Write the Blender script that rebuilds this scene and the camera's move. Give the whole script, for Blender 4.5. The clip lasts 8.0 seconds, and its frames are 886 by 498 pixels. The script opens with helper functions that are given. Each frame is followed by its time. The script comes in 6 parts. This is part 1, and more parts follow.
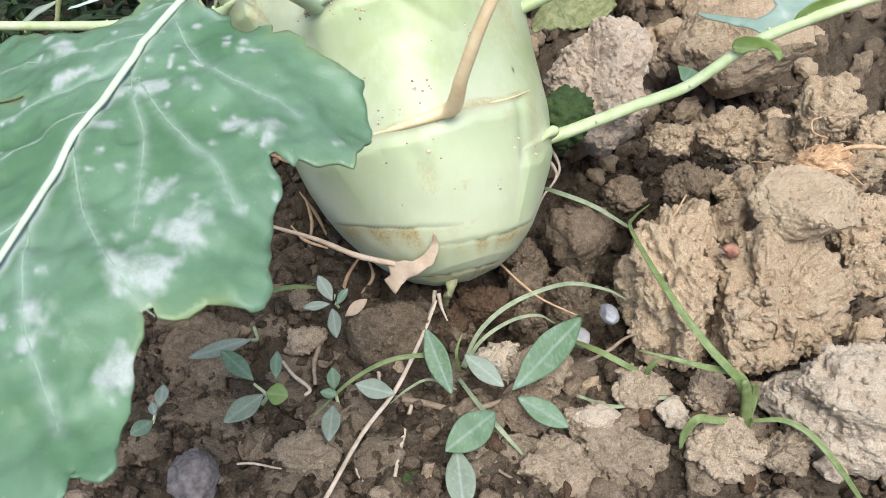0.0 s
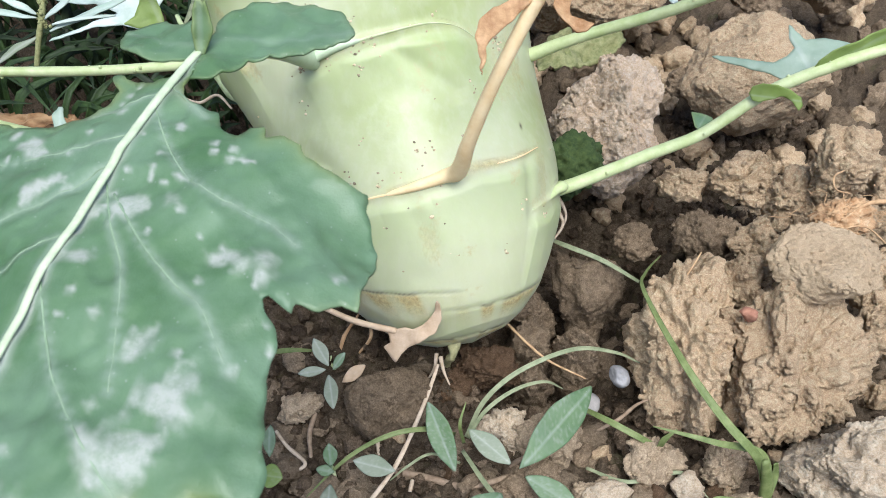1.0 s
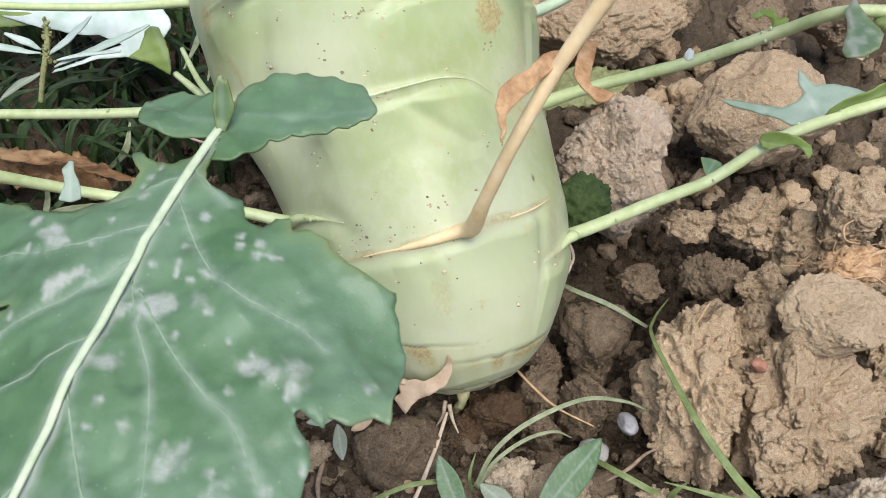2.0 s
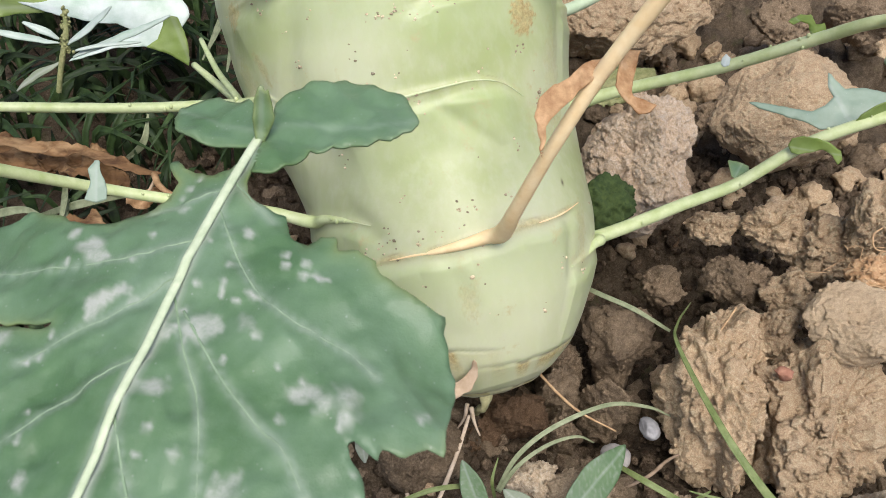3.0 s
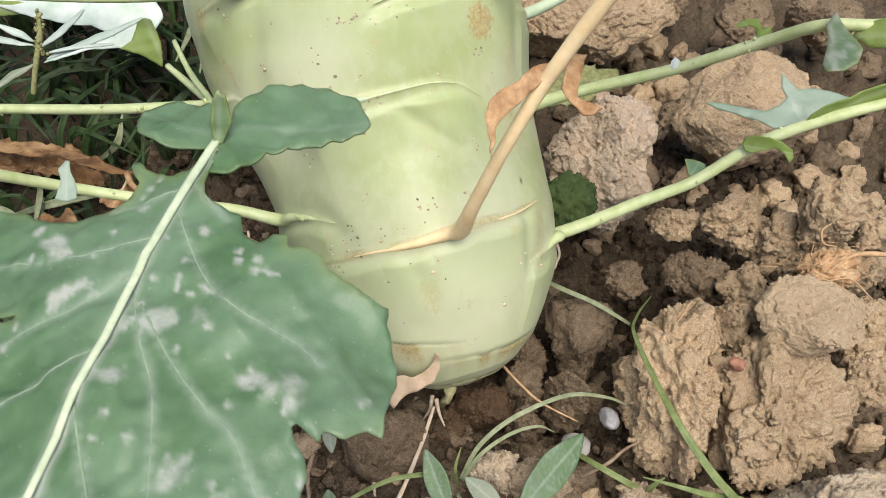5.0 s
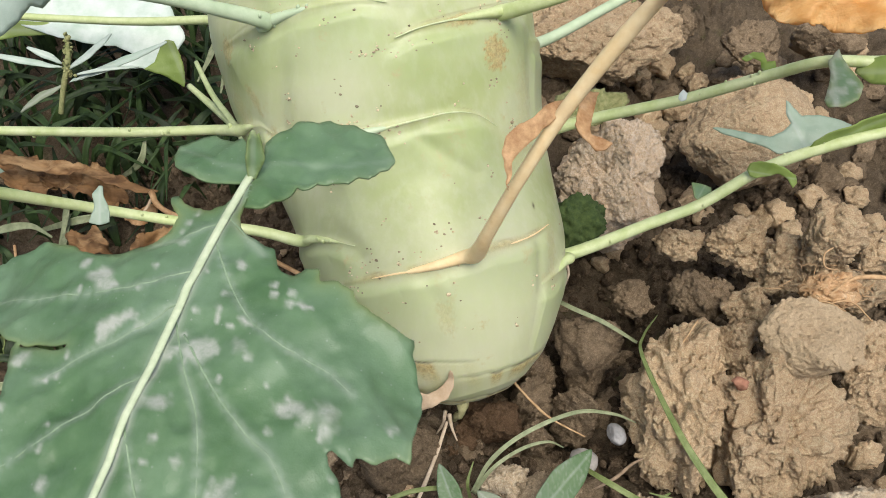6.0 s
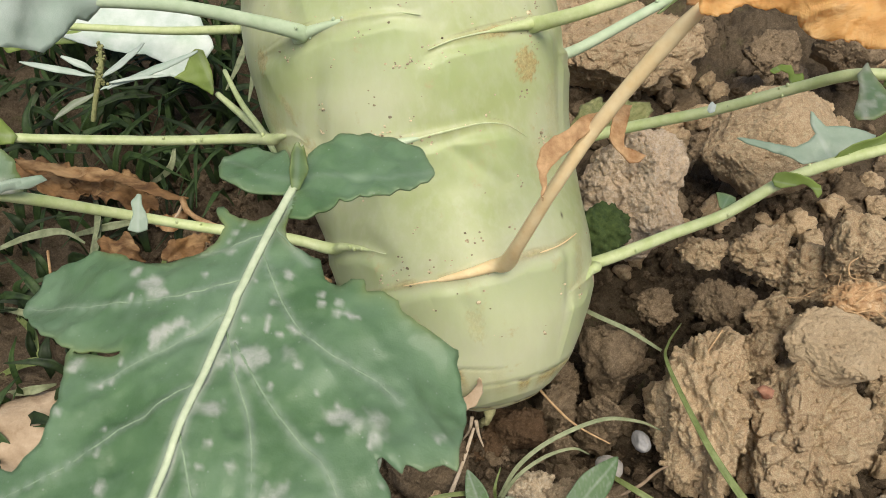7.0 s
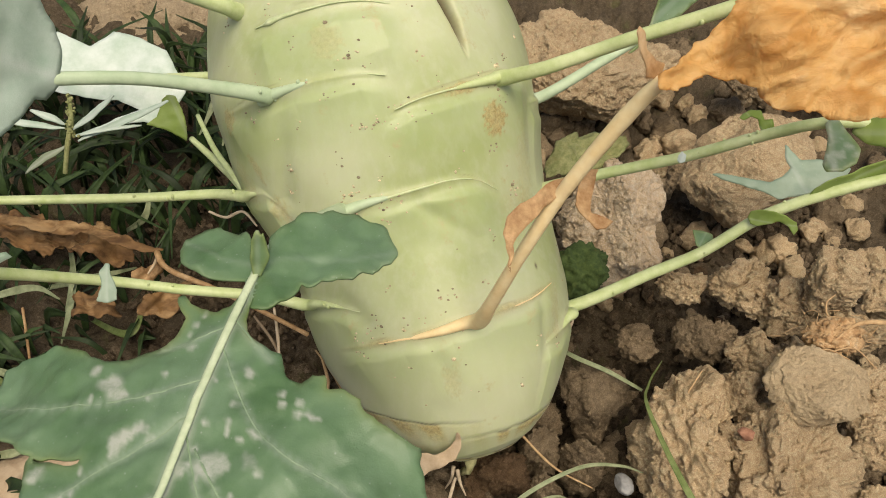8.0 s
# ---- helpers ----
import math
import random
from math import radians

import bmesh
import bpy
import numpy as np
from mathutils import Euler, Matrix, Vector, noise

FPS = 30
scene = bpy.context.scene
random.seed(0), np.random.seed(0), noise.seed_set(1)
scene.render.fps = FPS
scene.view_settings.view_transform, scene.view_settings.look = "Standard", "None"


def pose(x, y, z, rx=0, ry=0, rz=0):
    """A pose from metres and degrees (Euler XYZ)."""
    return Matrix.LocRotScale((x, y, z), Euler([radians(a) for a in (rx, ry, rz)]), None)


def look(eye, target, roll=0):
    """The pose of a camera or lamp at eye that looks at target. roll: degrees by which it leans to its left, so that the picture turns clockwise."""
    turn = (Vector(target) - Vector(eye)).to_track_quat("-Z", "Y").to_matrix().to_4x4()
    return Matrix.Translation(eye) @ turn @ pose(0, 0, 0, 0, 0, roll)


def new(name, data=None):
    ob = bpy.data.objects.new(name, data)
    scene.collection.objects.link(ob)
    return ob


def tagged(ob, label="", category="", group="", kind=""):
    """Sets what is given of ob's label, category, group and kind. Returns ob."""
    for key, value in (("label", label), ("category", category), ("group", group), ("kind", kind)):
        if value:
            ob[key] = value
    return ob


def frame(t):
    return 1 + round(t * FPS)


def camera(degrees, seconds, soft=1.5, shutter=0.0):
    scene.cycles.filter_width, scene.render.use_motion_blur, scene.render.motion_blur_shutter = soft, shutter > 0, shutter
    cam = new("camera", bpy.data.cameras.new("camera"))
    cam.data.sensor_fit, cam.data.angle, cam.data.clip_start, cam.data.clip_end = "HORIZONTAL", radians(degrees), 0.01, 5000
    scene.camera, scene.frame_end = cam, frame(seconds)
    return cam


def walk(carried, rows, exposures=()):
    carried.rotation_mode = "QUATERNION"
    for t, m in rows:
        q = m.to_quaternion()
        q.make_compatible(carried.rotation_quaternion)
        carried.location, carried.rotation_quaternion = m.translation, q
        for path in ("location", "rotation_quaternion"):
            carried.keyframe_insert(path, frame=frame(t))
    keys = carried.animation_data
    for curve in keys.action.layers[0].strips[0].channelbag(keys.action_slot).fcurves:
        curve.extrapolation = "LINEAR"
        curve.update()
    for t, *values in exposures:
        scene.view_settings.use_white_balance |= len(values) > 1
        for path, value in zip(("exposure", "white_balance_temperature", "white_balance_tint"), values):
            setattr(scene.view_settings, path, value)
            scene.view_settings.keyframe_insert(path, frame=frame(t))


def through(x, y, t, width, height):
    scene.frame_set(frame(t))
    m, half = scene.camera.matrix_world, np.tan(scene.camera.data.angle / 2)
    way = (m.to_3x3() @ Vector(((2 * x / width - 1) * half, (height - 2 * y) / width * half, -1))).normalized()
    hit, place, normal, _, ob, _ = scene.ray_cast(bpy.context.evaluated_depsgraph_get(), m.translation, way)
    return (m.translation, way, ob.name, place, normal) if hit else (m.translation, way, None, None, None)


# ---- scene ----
cam = camera(55.9, 8.0, soft=0.5)
cam.data.dof.use_dof, cam.data.dof.focus_distance = True, 0.28
cam.data.dof.aperture_fstop = cam.data.lens / 0.55
PATH = [
    (0, (0.01112, -0.00802, 0.26859), (0.00268, 0.19488, 0.04777), -3.34),
    (0.5, (0.01308, 0.00750, 0.26576), (0.00569, 0.20849, 0.04316), -3.12),
    (1, (0.00781, 0.02249, 0.27418), (0.00196, 0.22222, 0.05040), -2.74),
    (1.5, (0.00264, 0.03512, 0.28668), (-0.00228, 0.23416, 0.06228), -2.31),
    (1.7, (0.00353, 0.03491, 0.28414), (-0.00004, 0.23457, 0.06026), -2.09),
    (2.8, (-0.00807, 0.04594, 0.29069), (-0.01060, 0.24030, 0.06218), -0.77),
    (3, (-0.00751, 0.04456, 0.28805), (-0.00993, 0.23827, 0.05898), -0.72),
    (3.5, (0.00484, 0.04366, 0.28414), (0.00261, 0.23591, 0.05385), -0.99),
    (4, (0.00548, 0.03771, 0.28397), (0.00502, 0.22894, 0.05282), -0.79),
    (5.3, (-0.00223, 0.03832, 0.29996), (-0.00013, 0.23204, 0.07090), 0.16),
    (5.5, (-0.00377, 0.03382, 0.30284), (-0.00283, 0.22782, 0.07401), 0.06),
    (6, (-0.00286, 0.03630, 0.30752), (-0.00243, 0.23010, 0.07852), 0.15),
    (6.5, (-0.01285, 0.03462, 0.31576), (-0.01505, 0.22964, 0.08781), -0.39),
    (7, (-0.00989, 0.03483, 0.31154), (-0.01287, 0.22973, 0.08349), -0.30),
    (7.5, (-0.01231, 0.03736, 0.31597), (-0.01387, 0.23081, 0.08668), -0.23),
    (8, (-0.00244, 0.05138, 0.32333), (-0.00345, 0.24531, 0.09444), -1.55),
]
walk(cam, [(t, look(eye, target, roll)) for t, eye, target, roll in PATH],
     exposures=[(0.0, 0.74, 5450, 11), (0.8, 0.67, 5450, 11), (1.7, 0.43, 5600, 12), (3.0, 0.37, 5900, 14), (4.2, 0.47, 6100, 14), (5.5, 0.34, 6100, 11), (7.0, 0.17, 6450, 9), (8.0, 0.07, 6950, 8)])

# ---- light: hazy daylight ----
SUN_AT = Vector((0.10, -0.38, 0.92)).normalized()
world = bpy.data.worlds.new("sky")
scene.world = world
world.use_nodes = True
sky = world.node_tree.nodes.new("ShaderNodeTexSky")
sky.sky_type = "NISHITA"
sky.sun_disc = False
sky.sun_elevation = math.asin(SUN_AT.z)
sky.sun_rotation = math.atan2(SUN_AT.x, SUN_AT.y)
sky.dust_density = 4.0
sky.ozone_density = 0.6
world.node_tree.links.new(sky.outputs["Color"], world.node_tree.nodes["Background"].inputs["Color"])
world.node_tree.nodes["Background"].inputs["Strength"].default_value = 0.105
sun_data = bpy.data.lights.new("sun", "SUN")
sun_data.energy = 3.1
sun_data.angle = radians(42)
sun_data.color = (1.0, 0.91, 0.77)
sun = new("sun", sun_data)
sun.matrix_world = look(SUN_AT * 5, (0, 0, 0))


# ---- materials ----
class Nodes:
    """A short way to write a node material."""

    def __init__(self, name):
        self.mat = bpy.data.materials.new(name)
        self.mat.use_nodes = True
        self.tree = self.mat.node_tree
        self.bsdf = self.tree.nodes["Principled BSDF"]
        self.out = self.tree.nodes["Material Output"]

    def node(self, kind, values=None):
        n = self.tree.nodes.new(kind)
        self.fill(n, values)
        return n

    def fill(self, n, values):
        for key, value in (values or {}).items():
            self.put(n.inputs[key], value)

    def put(self, socket, value):
        if isinstance(value, bpy.types.NodeSocket):
            self.tree.links.new(value, socket)
        else:
            socket.default_value = (*value, 1.0) if isinstance(value, tuple) and len(value) == 3 and socket.type == "RGBA" else value

    def coords(self):
        return self.node("ShaderNodeTexCoord").outputs["Object"]

    def noise(self, scale, detail=4.0, rough=0.55, where=None, distort=0.0):
        return self.node("ShaderNodeTexNoise", {"Vector": where or self.coords(), "Scale": scale, "Detail": detail, "Roughness": rough, "Distortion": distort}).outputs["Fac"]

    def cells(self, scale, where=None, feature="F1", out="Distance"):
        n = self.node("ShaderNodeTexVoronoi")
        n.feature = feature
        self.fill(n, {"Vector": where or self.coords(), "Scale": scale})
        return n.outputs[out]

    def ramp(self, fac, *stops):
        n = self.node("ShaderNodeValToRGB", {"Fac": fac})
        while len(n.color_ramp.elements) < len(stops):
            n.color_ramp.elements.new(0.5)
        for e, (at, color) in zip(n.color_ramp.elements, stops):
            e.position = at
            e.color = (*color, 1.0) if isinstance(color, tuple) else (color, color, color, 1.0)
        return n.outputs["Color"]

    def mix(self, fac, a, b, blend="MIX"):
        n = self.node("ShaderNodeMix")
        n.data_type, n.blend_type = "RGBA", blend
        self.put(n.inputs[0], fac), self.put(n.inputs[6], a), self.put(n.inputs[7], b)
        return n.outputs[2]

    def math(self, op, a, b=0.0, clamp=False):
        n = self.node("ShaderNodeMath")
        n.operation, n.use_clamp = op, clamp
        self.put(n.inputs[0], a), self.put(n.inputs[1], b)
        return n.outputs[0]

    def attribute(self, name):
        n = self.node("ShaderNodeAttribute")
        n.attribute_name = name
        return n.outputs["Fac"]

    def random(self):
        return self.node("ShaderNodeObjectInfo").outputs["Random"]

    def island(self):
        return self.node("ShaderNodeNewGeometry").outputs["Random Per Island"]

    def bump(self, height, strength=0.4, distance=0.001, normal=None):
        n = self.node("ShaderNodeBump", {"Height": height, "Strength": strength, "Distance": distance})
        if normal is not None:
            self.put(n.inputs["Normal"], normal)
        return n.outputs["Normal"]

    def done(self, color, rough=0.8, normal=None, specular=0.5, see_through=0.0, glow_color=None, **more):
        self.put(self.bsdf.inputs["Base Color"], color)
        self.put(self.bsdf.inputs["Roughness"], rough)
        self.put(self.bsdf.inputs["Specular IOR Level"], specular)
        for key, value in more.items():
            self.put(self.bsdf.inputs[key.replace("_", " ")], value)
        if normal is not None:
            self.put(self.bsdf.inputs["Normal"], normal)
        if see_through:
            t = self.node("ShaderNodeBsdfTranslucent", {"Color": glow_color or color})
            if normal is not None:
                self.put(t.inputs["Normal"], normal)
            m = self.node("ShaderNodeMixShader", {"Fac": see_through})
            self.tree.links.new(self.bsdf.outputs[0], m.inputs[1])
            self.tree.links.new(t.outputs[0], m.inputs[2])
            self.tree.links.new(m.outputs[0], self.out.inputs["Surface"])
        return self.mat


def earth(name, dark, mid, pale, scale=1.0, vary=0.35, by_island=False, moss=0.0, even=1.0):
    """Dry clay soil: broad tints, crumbs, pale dust and fine pits."""
    n = Nodes(name)
    where = n.coords()
    if not by_island:
        shift = n.node("ShaderNodeVectorMath", {0: where, 1: n.node("ShaderNodeCombineXYZ", {0: n.random(), 1: n.random(), 2: n.random()}).outputs[0]})
        where = shift.outputs[0]
    broad = n.noise(38 * scale, 5, 0.6, where)
    grain = n.noise(330 * scale, 8, 0.72, where)
    pits = n.cells(520 * scale, where)
    dust = n.noise(1700 * scale, 4, 0.75, where)
    color = n.ramp(broad, (0.30, dark), (0.52, mid), (0.72, pale))
    color = n.mix(0.50 * even, color, n.ramp(grain, (0.30, tuple(0.38 * c for c in mid)), (0.49, mid), (0.68, tuple(min(0.8, 1.3 * c) for c in pale))))
    color = n.mix(0.36 * even, color, n.ramp(dust, (0.32, tuple(0.30 * c for c in mid)), (0.5, mid), (0.66, tuple(min(0.85, 1.5 * c) for c in pale))))
    specks = n.math("MULTIPLY", n.ramp(n.cells(900 * scale, where), (0.0, 1.0), (0.14, 0.0)), n.ramp(n.noise(90 * scale, 3, 0.6, where), (0.45, 0.0), (0.6, 1.0)))
    color = n.mix(n.math("MULTIPLY", specks, 0.45), color, tuple(min(0.75, 1.6 * c) for c in pale))
    holes = n.ramp(n.cells(640 * scale, where), (0.0, 1.0), (0.16, 0.0))
    color = n.mix(n.math("MULTIPLY", holes, 0.35), color, tuple(0.35 * c for c in dark))
    luck = n.island() if by_island else n.random()
    tint = n.ramp(luck, (0.0, 1 - vary), (1.0, 1 + 0.3 * vary))
    color = n.mix(1.0, color, tint, "MULTIPLY")
    if moss:
        green = n.ramp(n.noise(60, 5, 0.6, where), (0.60, 0.0), (0.72, moss))
        color = n.mix(green, color, (0.10, 0.12, 0.035))
    height = n.math("ADD", n.math("ADD", n.math("MULTIPLY", grain, 1.0), n.math("MULTIPLY", dust, 0.40)), n.math("ADD", n.math("MULTIPLY", pits, -0.32), n.math("MULTIPLY", holes, -0.35)))
    return n.done(color, 0.95, n.bump(height, 1.0, 0.0022 * even), 0.10)


SOIL = earth("ploughed_soil", (0.046, 0.034, 0.022), (0.105, 0.080, 0.052), (0.21, 0.163, 0.110), moss=0.35)
CLAY = earth("dry_clay", (0.375, 0.245, 0.140), (0.60, 0.43, 0.262), (0.76, 0.575, 0.385), vary=0.22)
CLAY_PALE = earth("pale_dry_clay", (0.50, 0.375, 0.24), (0.67, 0.53, 0.36), (0.78, 0.66, 0.49), vary=0.08)
CLAY_BROWN = earth("brown_clay", (0.138, 0.100, 0.062), (0.252, 0.188, 0.119), (0.41, 0.316, 0.207), vary=0.3)
CLAY_TAN = earth("tan_clay", (0.27, 0.203, 0.130), (0.45, 0.345, 0.225), (0.62, 0.49, 0.335), vary=0.22)
CLAY_SMOOTH = earth("smooth_clay", (0.42, 0.31, 0.19), (0.535, 0.41, 0.26), (0.63, 0.495, 0.33), scale=1.5, vary=0.08, even=0.6)
CLAY_PINK = earth("ochre_clay", (0.56, 0.34, 0.17), (0.72, 0.55, 0.365), (0.82, 0.72, 0.56), vary=0.05)
CRUMB = earth("soil_crumbs", (0.050, 0.034, 0.021), (0.125, 0.090, 0.057), (0.30, 0.23, 0.155), by_island=True, vary=0.6)
LUMPS = earth("soil_lumps", (0.150, 0.113, 0.071), (0.285, 0.218, 0.141), (0.46, 0.36, 0.245), by_island=True, vary=0.35)
GRANULE = earth("granular_soil", (0.075, 0.045, 0.025), (0.14, 0.088, 0.050), (0.22, 0.15, 0.09), scale=1.6, vary=0.1)


def bulb_skin():
    n = Nodes("kohlrabi_skin")
    where = n.coords()
    blush = n.noise(22, 4, 0.5, where)
    streak = n.node("ShaderNodeMapping", {"Vector": where, "Rotation": (radians(-46), 0.0, radians(-20)), "Scale": (1.0, 1.0, 0.10)}).outputs[0]
    lines = n.noise(300, 3, 0.6, streak)
    color = n.ramp(blush, (0.32, (0.335, 0.39, 0.165)), (0.5, (0.43, 0.472, 0.265)), (0.68, (0.50, 0.53, 0.345)))
    color = n.mix(n.math("MULTIPLY", n.ramp(lines, (0.45, 0.0), (0.7, 1.0)), 0.28), color, (0.54, 0.58, 0.42))
    color = n.mix(n.attribute("pale"), color, (0.55, 0.55, 0.385))
    color = n.mix(n.math("MULTIPLY", n.attribute("shield"), 0.45), color, (0.31, 0.39, 0.17))
    stain = n.math("MULTIPLY", n.ramp(n.noise(70, 6, 0.7, where), (0.60, 0.0), (0.70, 1.0)), n.ramp(n.noise(260, 4, 0.7, where), (0.42, 0.0), (0.62, 0.85)))
    color = n.mix(stain, color, (0.42, 0.36, 0.19))
    nicks = n.math("MULTIPLY", n.ramp(n.cells(330, n.node("ShaderNodeMapping", {"Vector": where, "Rotation": (0.5, 0.3, 0.2), "Scale": (1.0, 0.5, 1.0)}).outputs[0]), (0.0, 1.0), (0.09, 0.0)), n.ramp(n.noise(60, 4, 0.6, where), (0.46, 0.0), (0.58, 1.0)))
    color = n.mix(n.math("MULTIPLY", nicks, 0.22), color, (0.30, 0.27, 0.14))
    cork = n.math("MULTIPLY", n.attribute("cork"), n.ramp(n.noise(480, 6, 0.7, where), (0.25, 0.55), (0.6, 1.0)), True)
    color = n.mix(cork, color, n.ramp(n.noise(900, 4, 0.7, where), (0.3, (0.25, 0.195, 0.075)), (0.65, (0.50, 0.41, 0.19))))
    color = n.mix(n.math("MULTIPLY", n.attribute("crack"), 1.0, True), color, (0.06, 0.04, 0.02))
    height = n.math("ADD", n.math("MULTIPLY", n.noise(160, 5, 0.6, where), 0.6), n.math("MULTIPLY", cork, n.noise(1500, 4, 0.8, where)))
    return n.done(color, n.math("ADD", 0.40, n.math("MULTIPLY", cork, 0.4)), n.bump(height, 0.35, 0.0008), 0.35,
                  Subsurface_Weight=0.25, Subsurface_Radius=(0.006, 0.008, 0.003), Subsurface_Scale=0.6)


def leaf_skin(name, green, light, bloom, glow, through=0.25, rough=0.5, yellow=0.0):
    """Waxy leaf: mottled green with a bluish bloom; the attributes vein and mildew lighten it."""
    n = Nodes(name)
    where = n.coords()
    color = n.mix(n.ramp(n.noise(70, 5, 0.6, where), (0.35, 0.0), (0.68, 1.0)), green, light)
    fine = n.ramp(n.cells(1500, where, "DISTANCE_TO_EDGE"), (0.0, 1.0), (0.10, 0.0))
    color = n.mix(n.math("MULTIPLY", fine, 0.025), color, tuple(min(1, 1.5 * c) for c in light))
    color = n.mix(n.math("MULTIPLY", n.ramp(n.noise(34, 7, 0.68, where), (0.38, 0.0), (0.70, 1.0)), 0.48), color, bloom)
    color = n.mix(n.attribute("vein"), color, tuple(0.40 + 0.5 * c for c in light))
    if yellow:
        color = n.mix(n.math("MULTIPLY", n.attribute("rim"), yellow), color, (0.42, 0.40, 0.08))
    dust = n.math("MULTIPLY", n.attribute("mildew"), n.ramp(n.noise(260, 6, 0.75, where), (0.30, 0.30), (0.55, 1.0)), True)
    color = n.mix(dust, color, (0.54, 0.54, 0.50))
    flecks = n.ramp(n.cells(420, where), (0.0, 1.0), (0.11, 0.0))
    color = n.mix(n.math("MULTIPLY", flecks, 0.5), color, (0.50, 0.52, 0.46))
    height = n.math("ADD", n.math("MULTIPLY", n.noise(240, 4, 0.6, where), 0.8), n.math("MULTIPLY", fine, 0.07))
    return n.done(color, n.math("ADD", rough, n.math("MULTIPLY", dust, 0.3)), n.bump(height, 0.4, 0.0007), 0.4, through, glow)


BULB = bulb_skin()
LEAF = leaf_skin("kohlrabi_leaf", (0.076, 0.152, 0.064), (0.122, 0.219, 0.103), (0.27, 0.378, 0.272), (0.20, 0.34, 0.06), 0.2, 0.38, 0.25)
LEAF_LIGHT = leaf_skin("kohlrabi_leaf_light", (0.19, 0.28, 0.055), (0.28, 0.38, 0.085), (0.36, 0.44, 0.20), (0.34, 0.44, 0.05), 0.35, 0.45)
LEAF_BLUE = leaf_skin("bluish_leaf", (0.18, 0.27, 0.19), (0.27, 0.36, 0.27), (0.46, 0.54, 0.46), (0.3, 0.4, 0.1), 0.2, 0.42)
# pale wax raised to near white: the sky's glare is painted into the colour
LEAF_WAX_SHINE = leaf_skin("waxy_leaf_painted_shine", (0.36, 0.49, 0.38), (0.66, 0.73, 0.68), (0.88, 0.90, 0.89), (0.4, 0.5, 0.2), 0.12, 0.32)
LEAF_SILVER = leaf_skin("silvery_leaf", (0.28, 0.40, 0.31), (0.46, 0.55, 0.48), (0.66, 0.71, 0.67), (0.35, 0.45, 0.15), 0.15, 0.36)
WEED = leaf_skin("weed_leaf", (0.085, 0.155, 0.062), (0.13, 0.21, 0.09), (0.25, 0.31, 0.24), (0.2, 0.32, 0.06), 0.2, 0.5)
WEED_DUSTY = leaf_skin("dusty_weed_leaf", (0.17, 0.21, 0.13), (0.24, 0.28, 0.19), (0.38, 0.40, 0.33), (0.25, 0.3, 0.1), 0.15, 0.65)


def plain(name, dark, light, scale=200, rough=0.6, through=0.0, bump=0.3, stretch=None, spots=None, vary=0.0):
    n = Nodes(name)
    where = n.coords()
    if stretch:
        where = n.node("ShaderNodeMapping", {"Vector": where, "Scale": stretch}).outputs[0]
    f = n.noise(scale, 5, 0.65, where)
    color = n.ramp(f, (0.32, dark), (0.68, light))
    if spots:
        color = n.mix(n.ramp(n.noise(scale * 0.45, 5, 0.7, where), (0.55, 0.0), (0.68, 0.85)), color, spots)
    if vary:
        color = n.mix(1.0, color, n.ramp(n.island(), (0.0, 1 - vary), (1.0, 1 + vary)), "MULTIPLY")
    return n.done(color, rough, n.bump(n.noise(scale * 3, 4, 0.7, where), bump, 0.0006), 0.35, through)


STALK = plain("green_stalk", (0.40, 0.48, 0.20), (0.56, 0.62, 0.35), 160, 0.45, 0.0, 0.2)
STALK_BLUE = plain("bluish_stalk", (0.36, 0.46, 0.29), (0.48, 0.57, 0.40), 130, 0.45, 0.0, 0.2)
VEIN = plain("leaf_vein", (0.19, 0.28, 0.16), (0.27, 0.36, 0.23), 240, 0.5, 0.0, 0.2)
SCAR = plain("leaf_scar", (0.41, 0.49, 0.25), (0.54, 0.59, 0.37), 320, 0.55, 0.0, 0.4, spots=(0.44, 0.40, 0.22))
RIB = plain("leaf_rib", (0.40, 0.48, 0.30), (0.55, 0.62, 0.43), 240, 0.5, 0.0, 0.2)
DRY_STALK = plain("dry_stalk", (0.80, 0.61, 0.32), (0.90, 0.75, 0.46), 170, 0.5, 0.10, 0.35, spots=(0.78, 0.60, 0.34))


def dead_leaf_skin():
    """Papery golden leaf: blotches, fine net of veins and creases."""
    n = Nodes("dry_orange_leaf")
    where = n.coords()
    color = n.ramp(n.noise(60, 5, 0.6, where, 0.6), (0.32, (0.64, 0.36, 0.11)), (0.5, (0.78, 0.53, 0.21)), (0.68, (0.87, 0.68, 0.36)))
    streaks = n.noise(110, 5, 0.65, n.node("ShaderNodeMapping", {"Vector": where, "Rotation": (0.2, -0.5, -0.35), "Scale": (0.25, 1.0, 1.0)}).outputs[0], 1.2)
    net = n.ramp(streaks, (0.46, 0.0), (0.5, 1.0), (0.54, 0.0))
    color = n.mix(n.math("MULTIPLY", net, 0.30), color, (0.42, 0.19, 0.045))
    color = n.mix(n.ramp(n.noise(190, 5, 0.7, where), (0.60, 0.0), (0.72, 0.55)), color, (0.45, 0.21, 0.05))
    color = n.mix(n.attribute("vein"), color, (0.84, 0.62, 0.28))
    height = n.math("ADD", n.math("MULTIPLY", n.noise(140, 5, 0.65, where, 0.8), 1.0), n.math("MULTIPLY", streaks, 0.6))
    return n.done(color, 0.5, n.bump(height, 0.8, 0.0014), 0.35, 0.45, (0.90, 0.50, 0.12))


